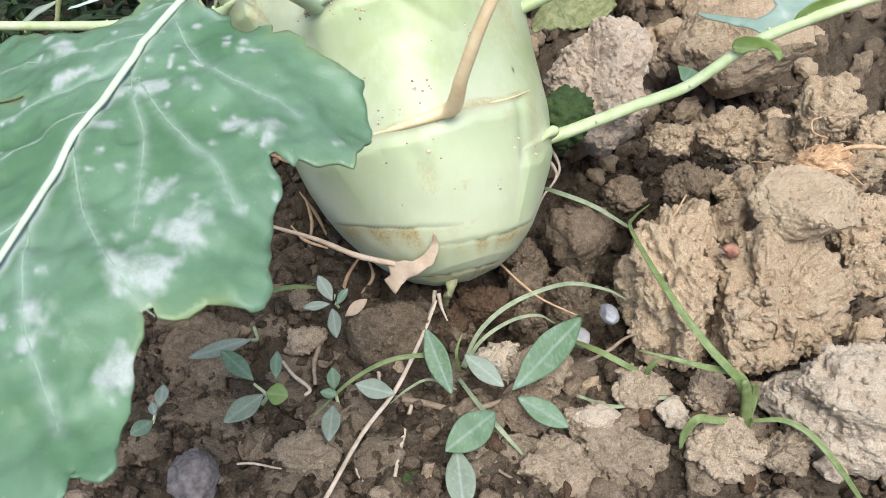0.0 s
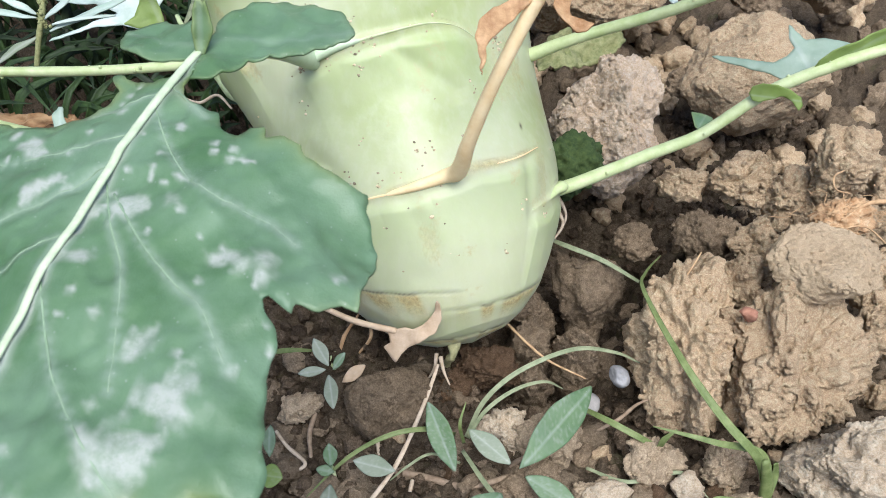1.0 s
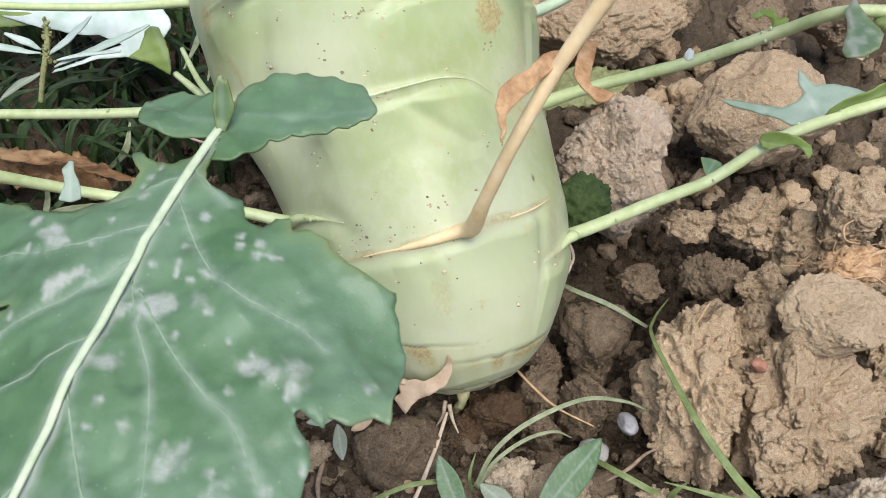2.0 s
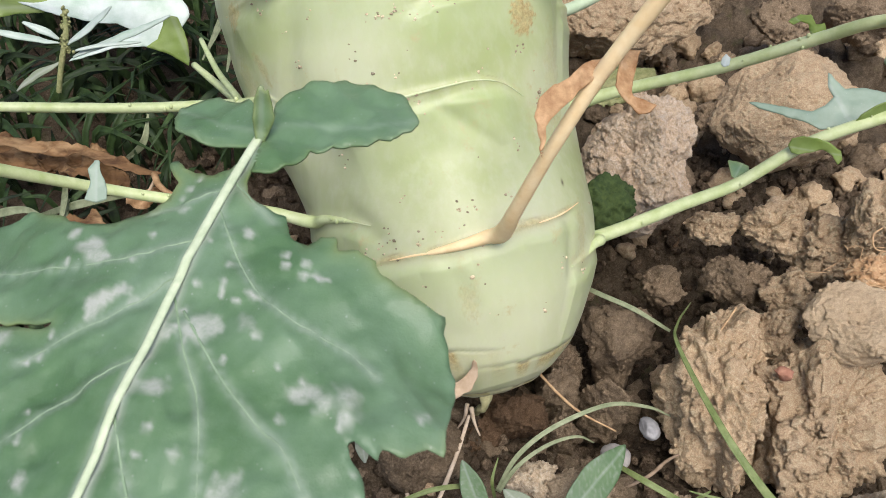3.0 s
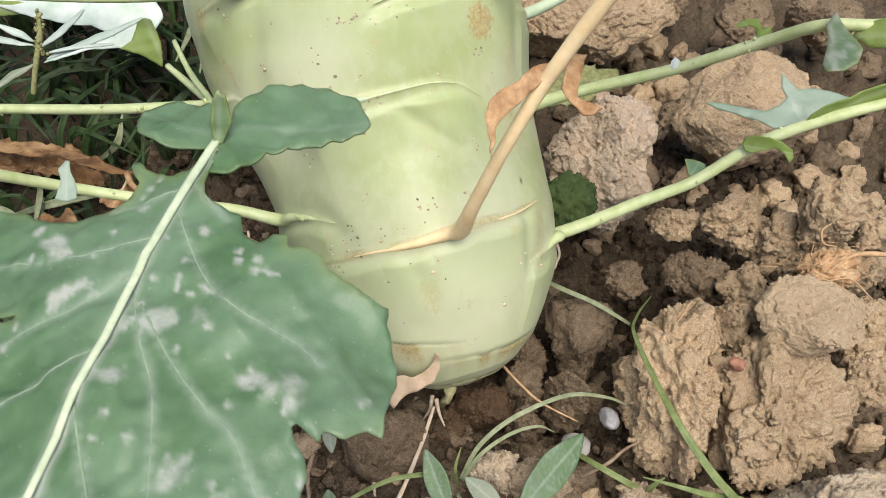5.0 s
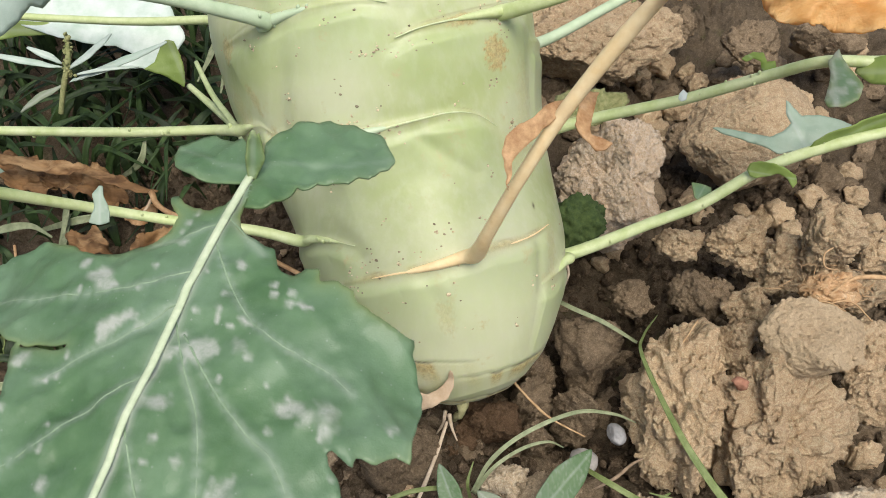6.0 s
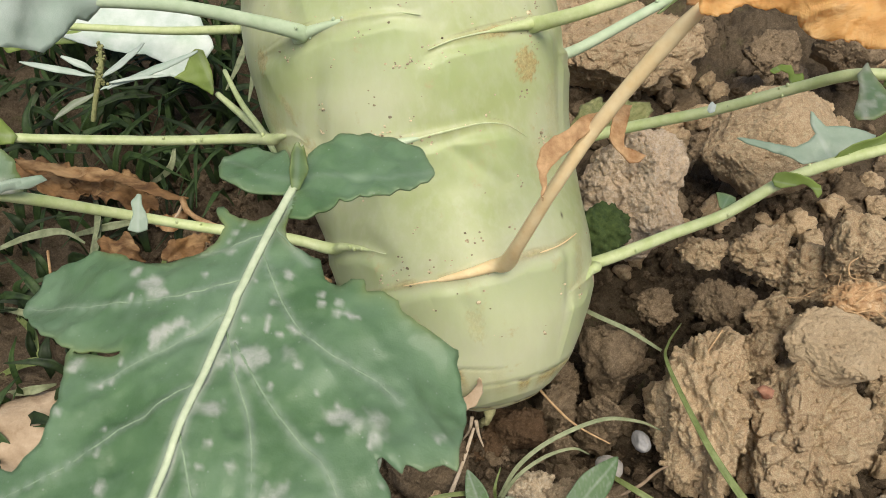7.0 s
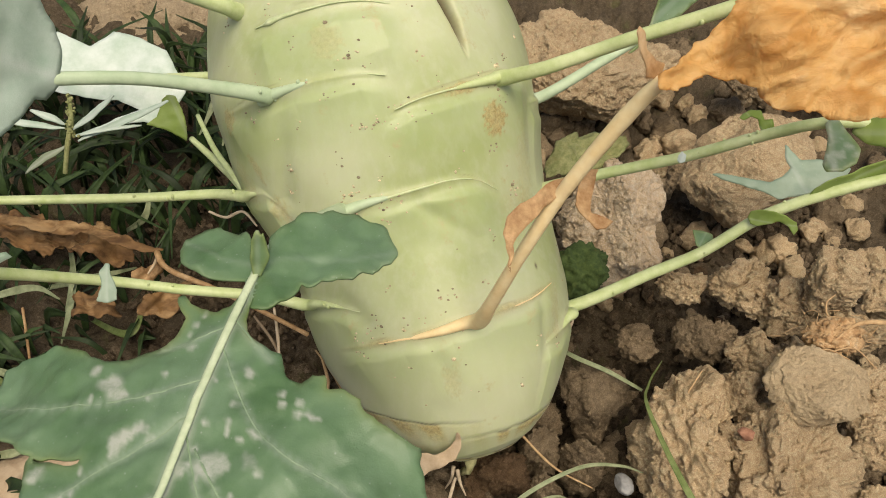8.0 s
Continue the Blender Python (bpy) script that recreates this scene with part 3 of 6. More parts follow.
BIG = dict(cuts=14, lumpy=0.12, crumb=0.26, crumb_size=0.0055, fine=0.028, crack=0.0018)
GRITTY = dict(cuts=8, lumpy=0.20, crumb=0.30, crumb_size=0.0050, fine=0.030, crack=0.0026)
STONY = dict(cuts=22, lumpy=0.08, crumb=0.09, crumb_size=0.0045, fine=0.018, crack=0.0008)
SMALL = dict(cuts=11, lumpy=0.15, crumb=0.30, crumb_size=0.0040, fine=0.022, crack=0.0012)

clod((0.1393, 0.1489, 0.0160), (34, 28, 27), 1, CLAY_PALE, "large pale dry clod of clay, dusty and pitted", 7, **BIG)
clod((0.1290, 0.1905, 0.0170), (28, 33, 29), 2, CLAY, "large crumbly clod of pale brown clay", 7, **dict(GRITTY, cuts=5, lumpy=0.22))
clod((0.0915, 0.2040, 0.0130), (19, 34, 28), 3, CLAY, "tall gritty clod of clay leaning on a larger one", 7, **dict(GRITTY, cuts=4, lumpy=0.24))
clod((0.1342, 0.2123, 0.0460), (24, 17, 15), 4, CLAY_SMOOTH, "smooth angular lump of dry clay lying on a clod", 7, turn=-0.35, **STONY)
clod((0.1547, 0.2596, 0.0440), (13, 13, 25), 5, CLAY, "upright pointed clod of pale soil", 6, **BIG)
clod((0.0756, 0.3090, 0.0340), (22, 30, 39), 6, CLAY_PINK, "pale grey and ochre lump of clay with a rough face", 7, turn=0.5, cuts=12, lumpy=0.12, crumb=0.24, crumb_size=0.005, fine=0.02, crack=0.0015)
clod((0.1475, 0.3429, 0.0260), (48, 33, 33), 7, CLAY, "large smooth-faced brown clod", 7, turn=0.1, **STONY)
clod((0.0800, 0.4260, 0.0300), (52, 40, 37), 8, CLAY, "wide brown clod behind the kohlrabi", 7, **BIG)
clod((0.1696, 0.4249, 0.0240), (18, 15, 14), 9, CLAY_BROWN, level=5, **SMALL)
clod((0.2132, 0.4278, 0.0240), (20, 18, 16), 10, CLAY_BROWN, level=5, **SMALL)
clod((0.1037, 0.2799, 0.0240), (12, 9, 9), 11, CLAY, **SMALL)
clod((0.0606, 0.2334, 0.0060), (15, 18, 23), 12, CLAY_BROWN, level=5, **SMALL)
clod((0.0356, 0.2268, 0.0010), (10, 10, 23), 13, CLAY_BROWN, **SMALL)
clod((0.0346, 0.2122, 0.0010), (9, 8, 22), 14, CLAY_BROWN, **SMALL)
clod((0.0526, 0.2054, 0.0010), (10, 9, 23), 15, CLAY_BROWN, **SMALL)
clod((0.0813, 0.2596, 0.0120), (11, 10, 9), 16, CLAY_BROWN, **SMALL)
clod((0.1304, 0.2762, 0.0260), (19, 13, 13), 17, CLAY, "crumbly clod laced with dry roots", 6, **GRITTY)
clod((0.0224, 0.1704, 0.0120), (10, 9, 8), 18, CLAY_PALE, **SMALL)
clod((-0.0184, 0.1802, 0.0180), (16, 15, 14), 19, CLAY_BROWN, "round brown clod of fine granular soil", 6, cuts=3, lumpy=0.08, crumb=0.22, crumb_size=0.0022, fine=0.02)
clod((-0.0491, 0.1785, 0.0180), (8, 8, 7), 20, CLAY_TAN, **SMALL)
clod((-0.0447, 0.1326, 0.0140), (14, 10, 9), 21, CLAY_TAN, turn=-0.3, **SMALL)
clod((0.0974, 0.1315, 0.0120), (14, 11, 9), 22, CLAY_TAN, **SMALL)
clod((0.1163, 0.1304, 0.0120), (11, 9, 8), 23, CLAY_TAN, **SMALL)
clod((0.0722, 0.1568, 0.0120), (10, 9, 8), 24, CLAY_TAN, **SMALL)
clod((0.0381, 0.1662, 0.0120), (13, 11, 9), 25, CLAY_TAN, **SMALL)
clod((0.1676, 0.2041, 0.0200), (13, 12, 11), 26, CLAY, **SMALL)
clod((0.1877, 0.2687, 0.0300), (15, 14, 13), 27, CLAY, **SMALL)
clod((0.0600, 0.1324, 0.0100), (17, 12, 8), 28, CLAY_TAN, **SMALL)
clod((0.0393, 0.1266, 0.0100), (15, 12, 8), 29, CLAY_TAN, **SMALL)
clod((0.1287, 0.1236, 0.0120), (5, 5, 5), 30, CLAY_PALE, level=4, **SMALL)
clod((0.0334, 0.1946, 0.0030), (8, 7, 18), 31, CLAY_BROWN, **SMALL)
clod((0.0822, 0.1461, 0.0120), (7, 6, 5), 32, CLAY_PALE, level=4, **SMALL)
clod((0.0961, 0.1561, 0.0120), (9, 8, 7), 33, CLAY_TAN, **SMALL)
clod((0.0821, 0.1831, 0.0100), (9, 10, 8), 34, CLAY, **SMALL)
clod((0.0283, 0.1485, 0.0140), (12, 10, 8), 35, CLAY_BROWN, **SMALL)
clod((-0.0956, 0.1738, 0.0120), (26, 20, 10), 36, CLAY_BROWN, "low mound of brown soil", 6, **SMALL)
clod((-0.0905, 0.1493, 0.0120), (22, 15, 9), 37, CLAY_BROWN, "low mound of brown soil", 6, **SMALL)
clod((0.0539, 0.1457, 0.0100), (12, 9, 6), 38, CLAY_TAN, **SMALL)
clod((-0.1381, 0.3335, 0.0140), (15, 12, 10), 39, CLAY_BROWN, **SMALL)
clod((-0.1328, 0.2919, 0.0120), (15, 12, 10), 40, CLAY_BROWN, **SMALL)
clod((-0.2070, 0.3273, 0.0140), (14, 12, 9), 41, CLAY_BROWN, **SMALL)
clod((-0.1900, 0.5100, 0.0100), (62, 40, 22), 42, CLAY_TAN, "low brown clod beyond the leaves", **SMALL)
clod((0.1184, 0.3527, 0.0200), (10, 10, 9), 43, CLAY_BROWN, **SMALL)
clod((0.1360, 0.4518, 0.0200), (14, 14, 10), 44, CLAY_BROWN, **SMALL)
clod((0.1149, 0.2560, 0.0200), (8, 7, 6), 45, CLAY_BROWN, **SMALL)
clod((0.0181, 0.1975, 0.0100), (12, 10, 9), 46, GRANULE, "crumbly clod under the kohlrabi's root", 5, **GRITTY)
clod((0.0050, 0.1912, 0.0060), (9, 8, 8), 49, GRANULE, **SMALL)
clod((0.1355, 0.1392, 0.0120), (15, 11, 9), 47, CLAY_TAN, **SMALL)
clod((0.1696, 0.2497, 0.0300), (12, 12, 12), 48, CLAY, **GRITTY)

clod((0.1159, 0.2243, 0.0260), (11, 10, 12), 70, CLAY, "crumbly lump of clay wedged between large clods", 5, **GRITTY)
clod((0.1260, 0.2431, 0.0260), (12, 11, 13), 71, CLAY, "crumbly lump of clay wedged between large clods", 5, **GRITTY)
clod((0.1071, 0.2540, 0.0200), (13, 11, 10), 72, CLAY_BROWN, **SMALL)
clod((0.1100, 0.2010, 0.0270), (9, 9, 11), 77, CLAY, "crumbly lump of clay wedged between large clods", 5, **GRITTY)
clod((0.1450, 0.2615, 0.0300), (13, 11, 13), 75, CLAY, **GRITTY)
clod((0.1694, 0.2229, 0.0240), (15, 13, 14), 76, CLAY, **GRITTY)

# more clods, heaped in between
FILL, FILL_SMALL = [], []
for k in range(6):
    for level, row in ((5, FILL), (4, FILL_SMALL)):
        v, f = lump((0.0100, 0.0085 + 0.0006 * k, 0.0080), 400 + k, level, **SMALL)
        row.append(mesh_of("soil_clod", v, f, (CLAY, CLAY_BROWN, CLAY, CLAY_BROWN, CLAY_BROWN, CLAY)[k]))
rng = np.random.default_rng(15)
heap = 0
while heap < 240:
    x, y = rng.uniform(0.01, 0.26), rng.uniform(0.115, 0.46)
    if math.hypot(x - 0.0, (y - 0.255) * 0.8) < 0.062 or (x < 0.05 and y < 0.17) or math.hypot(x - 0.072, y - 0.276) < 0.027 or (x < 0.075 and 0.17 < y < 0.25 and rng.random() < 0.75) or math.hypot((x - 0.118) * 0.9, y - 0.202) < 0.034:
        continue
    r = rng.uniform(0.35, 1.05) * (0.75 if heap > 130 else 1.0) * (1.25 if y > 0.30 else 1.0) * (0.7 if y < 0.18 else 1.0)
    kind = (1, 3, 4)[heap % 3] if x < 0.085 and y < 0.30 else heap % 6
    ob = thing("soil_clod", (FILL if r > 0.7 and y < 0.30 else FILL_SMALL)[kind], "dry clod of brown soil among larger ones", "clod", CLODS)
    ob.matrix_basis = Matrix.LocRotScale((x, y, float(ground_z(x, y)) + 0.004 * r), Euler(rng.uniform(0, 6.28, 3)), (r, r * rng.uniform(0.8, 1.1), r))
    heap += 1

# lower brown lumps in front, too many to tell apart
rng = np.random.default_rng(27)
low = [lump((0.0100, 0.0088, 0.0080), 420 + k, 4, **SMALL) for k in range(5)]
pieces = []
for k in range(130):
    x, y = rng.uniform(-0.135, 0.055 if k < 70 else 0.125), rng.uniform(0.085, 0.205 if k < 70 else 0.150)
    r = rng.uniform(0.35, 0.95)
    turn = np.array(Euler((rng.uniform(-0.4, 0.4), rng.uniform(-0.4, 0.4), rng.uniform(0, 6.28))).to_matrix())
    pieces.append((low[k % 5][0] * (1.15 * r, r, 0.62 * r) @ turn.T + (x, y, float(ground_z(x, y)) + 0.001), low[k % 5][1]))
v, f = joined(pieces)
tagged(new("low_soil_lumps", mesh_of("low_soil_lumps", v, f, LUMPS)), "low brown lumps of soil among crumbs", "soil lumps", kind="stuff")

# loose crumbs, the larger ones one by one
CRUMB_MESHES = []
for k in range(7):
    v, f = lump((1.0 * 0.005, (0.75 + 0.05 * k) * 0.005, 0.66 * 0.005), 200 + k, 3, cuts=8, lumpy=0.2, crumb=0.25, crumb_size=0.0022, fine=0.02)
    CRUMB_MESHES.append(mesh_of("soil_crumb", v, f, (CLAY, CLAY_BROWN, CLAY_BROWN, CLAY_BROWN, CLAY_BROWN, GRANULE, CLAY_BROWN)[k]))
rng = np.random.default_rng(5)
count = 0
while count < 290:
    x, y = rng.uniform(-0.14, 0.21), rng.uniform(0.09, 0.36)
    if (x < -0.02 and y < 0.26 and rng.random() < 0.5) or (0.01 < x < 0.08 and 0.19 < y < 0.29 and rng.random() < 0.6):
        continue
    r = rng.uniform(0.45, 1.3) * (0.8 if x < 0 else 1.0)
    ob = thing("soil_crumb", CRUMB_MESHES[count % 7], "small loose crumb of dry soil", "crumb", "loose crumbs of soil")
    ob.matrix_basis = Matrix.LocRotScale((x, y, float(ground_z(x, y)) + 0.0025 * r), Euler(rng.uniform(0, 6.28, 3)), (r, r, r))
    count += 1


def grit(name, how_many, box, sizes, seed, label):
    rng = np.random.default_rng(seed)
    kinds = [lump((1, 0.8, 0.7), 300 + k, 1, cuts=5, lumpy=0.25, crumb=0.0, fine=0.0) for k in range(9)]
    pieces = []
    for k in range(how_many):
        x, y = rng.uniform(box[0], box[1]), rng.uniform(box[2], box[3])
        r = sizes[0] * (sizes[1] / sizes[0]) ** (rng.random() ** 1.8)
        v, f = kinds[k % 9]
        turn = np.array(Euler(rng.uniform(0, 6.28, 3)).to_matrix())
        pieces.append((v @ turn.T * r + (x, y, float(ground_z(x, y)) + 0.0012 + rng.uniform(0, 0.0025)), f))
    v, f = joined(pieces)
    tagged(new(name, mesh_of(name, v, f, CRUMB, smooth=False)), label, "soil crumbs", kind="stuff")


grit("fine_soil_crumbs", 11000, (-0.15, 0.21, 0.07, 0.36), (0.0007, 0.0044), 11, "fine crumbs and grit strewn over the soil")


# ---- the kohlrabi ----
FOOT, CROWN, BEND = np.array((0.0012, 0.2299, 0.0463)), np.array((-0.0372, 0.3229, 0.1424)), np.array((0.0, 0.004, -0.0039))
LONG = float(np.linalg.norm(CROWN - FOOT))
# heights along the bulb and its radii there
PROFILE = [(-0.0385, 0.0), (-0.0365, 0.0125), (-0.0330, 0.0200), (-0.0268, 0.0283), (-0.0176, 0.0352), (-0.0084, 0.0408), (0.0009, 0.0449), (0.0101, 0.0478), (0.0193, 0.0495),
           (0.0285, 0.0502), (0.0377, 0.0506), (0.0469, 0.0510), (0.0561, 0.0519), (0.0654, 0.0536), (0.0746, 0.0556), (0.0838, 0.0574), (0.0930, 0.0586), (0.1022, 0.0592),
           (0.1114, 0.0593), (0.1206, 0.0586), (0.1299, 0.0569), (0.1391, 0.0543), (0.1483, 0.0508), (0.1575, 0.0463), (0.1667, 0.0410), (0.1759, 0.0335), (0.1851, 0.0200), (0.1880, 0.0)]


def bulb_axis(h):
    u = h / LONG
    c = np.clip(u, 0, 1)[:, None]
    p = FOOT * (1 - c) + CROWN * c + BEND * 4 * c * (1 - c)
    low, high = (CROWN - FOOT + 4 * BEND), (CROWN - FOOT - 4 * BEND)
    return p + np.minimum(u, 0)[:, None] * low + np.maximum(u - 1, 0)[:, None] * high


# leaf scars: (angle, height) along each line, the angle where its stalk sits, ridge height, how corky
SCARS = [([(124, 0.1150), (141, 0.1160), (152, 0.1170), (163, 0.1172), (172, 0.1166), (183, 0.1148), (191, 0.1100)], 152, 0.0016, 0.15),
         ([(187, 0.0980), (190, 0.0989), (197, 0.0998), (207, 0.0996), (217, 0.0990), (228, 0.0985), (246, 0.0980)], 226, 0.0015, 0.35),
         ([(148, 0.0665), (158, 0.0682), (167, 0.0692), (173, 0.0689), (187, 0.0683), (200, 0.0680), (211, 0.0648), (219, 0.0570)], 163, 0.0017, 0.15),
         ([(130, 0.0186), (136, 0.0184), (149, 0.0172), (159, 0.0165), (173, 0.0148), (189, 0.0152), (200, 0.0156), (216, 0.0153), (230, 0.0172), (237, 0.0195)], 187, 0.0016, 0.9),
         ([(94, 0.0400), (110, 0.0393), (129, 0.0376), (139, 0.0347), (150, 0.0296)], 108, 0.0016, 0.1),
         ([(226, -0.0024), (237, -0.0004), (242, 0.0008), (251, 0.0042), (264, 0.0050)], 252, 0.0015, 0.2),
         ([(150, 0.1405), (164, 0.1415), (176, 0.1410), (184, 0.1403), (193, 0.1380), (201, 0.1335)], 158, 0.0014, 0.1),
         ([(94, 0.0856), (109, 0.0853), (120, 0.0850), (130, 0.0840), (134, 0.0767)], 109, 0.0013, 0.25),
         ([(244, 0.0865), (257, 0.0864), (270, 0.0860)], 257, 0.0015, 0.1)]
# corky seams round the foot
SEAMS = [([(102, -0.0035), (108, -0.0050), (127, -0.0101), (144, -0.0147), (172, -0.0203), (186, -0.0216)], 0.0075), ([(158, -0.0250), (183, -0.0271), (211, -0.0277), (242, -0.0260), (258, -0.0240)], 0.0040),
         ([(96, -0.0300), (134, -0.0334), (159, -0.0351), (201, -0.0357), (250, -0.0350)], 0.0020)]


def along(line, A):
    """Height of a scar's line at the angles A, and how far along it they are: 0 and 1 at its ends."""
    a, h = np.array(line, float).T
    fine = np.linspace(a[0], a[-1], 120)
    high = np.convolve(np.pad(np.interp(fine, a, h), 8, mode="edge"), np.ones(17) / 17, "valid")
    return np.interp(A, fine, high), (A - a[0]) / (a[-1] - a[0])


def build_bulb(parent):
    nh = 430
    ang = np.concatenate([np.arange(90, 270, 0.5), np.arange(270, 450, 3.0)])
    na = len(ang)
    s = np.linspace(0, 1, nh)
    hs = np.interp(s, [0, 0.08, 0.92, 1], [-0.0385, -0.030, 0.176, 0.188])
    known = np.array(PROFILE)
    r = np.interp(hs, known[:, 0], known[:, 1])
    soft = np.convolve(np.pad(r, 6, mode="edge"), np.hanning(15)[1:-1] / np.hanning(15)[1:-1].sum(), "valid")
    r = np.where((hs > -0.028) & (hs < 0.17), soft, r)
    mid = bulb_axis(hs)
    t = np.gradient(mid, axis=0)
    t /= np.linalg.norm(t, axis=1)[:, None]
    e1 = np.cross(t, (1.0, 0.0, 0.0))
    e1 /= np.linalg.norm(e1, axis=1)[:, None]
    e2 = np.cross(t, e1)
    H, A = np.meshgrid(hs, ang, indexing="ij")
    swell, cork, crack, shield = np.zeros_like(H), np.zeros_like(H), np.zeros_like(H), np.zeros_like(H)
    wob = soft_noise(np.c_[A.ravel() / 9, H.ravel() * 40, np.zeros(H.size)], 4).reshape(H.shape)
    for k, (points, seat, tall, corky) in enumerate(SCARS):
        line, x = along(points, A)
        line = line + 0.0003 * wob
        on = np.clip(np.minimum(x, 1 - x) / 0.22, 0, 1) * ((x > 0) & (x < 1))
        near = np.exp(-((A - seat) / 16) ** 2)
        up = H - line
        wide = 0.0005 + 0.0007 * on + 0.0011 * near
        rise = 0.62 * tall * on ** 0.7 * (0.5 + 0.9 * near)
        swell += rise * np.exp(-(np.maximum(up, 0) / (0.8 * wide)) ** 2 - (np.minimum(up, 0) / (1.2 * wide)) ** 2) - 0.20 * tall * on * np.exp(-((up + 2.6 * wide) / (1.3 * wide)) ** 2) - 0.12 * tall * on * np.exp(-((up - 2.4 * wide) / (1.6 * wide)) ** 2)
        # the swollen shield below each scar: scalloped pads along its edge, then a wide bulge that ends in a crease
        inner = np.clip(np.minimum(x + 0.08, 1.02 - x) / 0.16, 0, 1) * ((x > -0.08) & (x < 1.02))
        pads = 0.0045 + 0.0014 * np.abs(np.sin(np.radians(A) * 9 + k))
        swell += 0.0013 * inner ** 1.5 * np.clip((-up - 0.0012) / pads, 0, 1) ** 0.8 * np.exp(-(np.maximum(-up - 0.004, 0) / 0.021) ** 2)
        swell += 0.0004 * inner * np.abs(np.sin(np.radians(A) * 9 + k)) ** 0.6 * np.exp(-((up + 0.0065) / 0.0028) ** 2)
        shield += inner * np.clip((-up - 0.0015) / 0.004, 0, 1) * np.exp(-(np.maximum(-up - 0.006, 0) / 0.018) ** 2)
        cork += corky * on ** 0.5 * np.exp(-((up - 0.2 * wide) / (1.0 * wide + 0.0003)) ** 2) * np.clip(0.75 + 0.6 * wob, 0, 1)
        crack += 0.5 * corky ** 0.3 * on * np.exp(-((up - 1.25 * wide) / 0.00035) ** 2) * np.clip(0.25 + 1.2 * wob, 0, 1)
    for points, reach in SEAMS:
        line, x = along(points, A)
        on = np.clip(np.minimum(x, 1 - x) / 0.15, 0, 1) * ((x > 0) & (x < 1))
        up = H - line + 0.0004 * wob
        crack += 0.8 * on ** 0.5 * np.exp(-(up / 0.00040) ** 2) * np.clip(0.75 + 0.7 * wob, 0, 1)
        cork += 1.25 * on ** 0.6 * np.clip(-up / 0.0008, 0, 1) * np.exp(-(np.maximum(-up, 0) / reach) ** 2) * np.clip(0.75 + 0.9 * wob, 0, 1)
        swell += 0.0003 * on * np.clip(up / 0.0012, 0, 1) * np.exp(-np.maximum(up, 0) / 0.006) - 0.0003 * on * np.exp(-(up / 0.0006) ** 2)
    # valleys that run down the skin between the shields
    for points, deep, spread_deg in (([(0.0800, 139), (0.0980, 149), (0.1120, 155)], 0.0010, 5), ([(0.0440, 203), (0.0530, 194), (0.0620, 186)], 0.0010, 4), ([(0.0950, 189), (0.1060, 192), (0.1140, 190)], 0.0008, 5), ([(0.0250, 150), (0.0310, 148), (0.0380, 143)], 0.0007, 5), ([(-0.0020, 226), (0.0060, 224), (0.0140, 226)], 0.0010, 4), ([(-0.0060, 176), (0.0020, 174), (0.0090, 172)], 0.0005, 4)):
        h, a = np.array(points).T
        d = (A - np.interp(H, h, a)) / spread_deg
        on = np.clip((H - h[0] + 0.006) / 0.006, 0, 1) * np.clip((h[-1] + 0.006 - H) / 0.006, 0, 1)
        swell -= deep * on * np.exp(-d * d)
    patchy = rough_noise(np.c_[A.ravel() * 0.9, H.ravel() * 900, np.zeros(H.size)], 3, 6).reshape(H.shape)
    for h0, a0, dh, da, much in ((0.0845, 222, 0.0060, 4.8, 1.7), (0.1130, 127, 0.0050, 4, 0.75), (0.0930, 132, 0.006, 2, 0.5), (0.0760, 133, 0.005, 4, 0.5), (0.1290, 176, 0.006, 5, 0.35), (0.0985, 212, 0.0022, 6, 0.8), (0.0900, 120, 0.009, 5, 0.3), (0.0480, 228, 0.010, 10, 0.22), (-0.004, 175, 0.006, 4, 0.35),
                               (0.0100, 236, 0.010, 4, 0.3), (0.0600, 236, 0.02, 5, 0.25)):
        d = ((A - a0 + 180) % 360 - 180) / da
        cork += much * np.clip(1.4 - (((H - h0) / dh) ** 2 + d ** 2) + 0.7 * patchy, 0, 1)
    d = (A - 218.4 + 180) % 360 - 180
    slit = np.exp(-(d / (0.5 + 60 * np.clip(H - 0.108, 0, 0.03))) ** 2) * np.clip((H - 0.108) / 0.012, 0, 1) * np.clip((0.175 - H) / 0.02, 0, 1)
    crack += slit
    swell -= 0.0050 * slit
    crack += np.exp(-((A - 228) / 0.7) ** 2 - ((H - 0.0268) / 0.0011) ** 2)
    cork += 0.4 * np.exp(-(d / 2.6) ** 2) * np.clip((H - 0.108) / 0.012, 0, 1)
    flat = np.c_[A.ravel() * math.pi / 180 * 1.2, H.ravel() * 26, np.zeros(H.size)]
    swell += 0.0009 * rough_noise(flat, 3, 12).reshape(H.shape)
    R = np.maximum(r[:, None] + swell * np.clip(r[:, None] / 0.02, 0, 1), 0.0)
    ca, sa = np.cos(np.radians(A)), np.sin(np.radians(A))
    P3 = mid[:, None] + R[..., None] * (ca[..., None] * e1[:, None] + sa[..., None] * e2[:, None])
    faces = [(i * na + j, i * na + (j + 1) % na, (i + 1) * na + (j + 1) % na, (i + 1) * na + j) for i in range(nh - 1) for j in range(na)]
    pale = np.clip((0.030 - H) / 0.06, 0, 0.35)
    me = mesh_of("swollen_stem", P3.reshape(-1, 3), faces, BULB, True, {"cork": np.clip(cork, 0, 1).ravel(), "crack": np.clip(crack, 0, 1).ravel(), "pale": np.clip(pale, 0, 1).ravel(), "shield": np.clip(shield, 0, 1).ravel()})
    bulb = part("swollen_stem", me, parent, "pale green swollen stem with corky leaf scars")
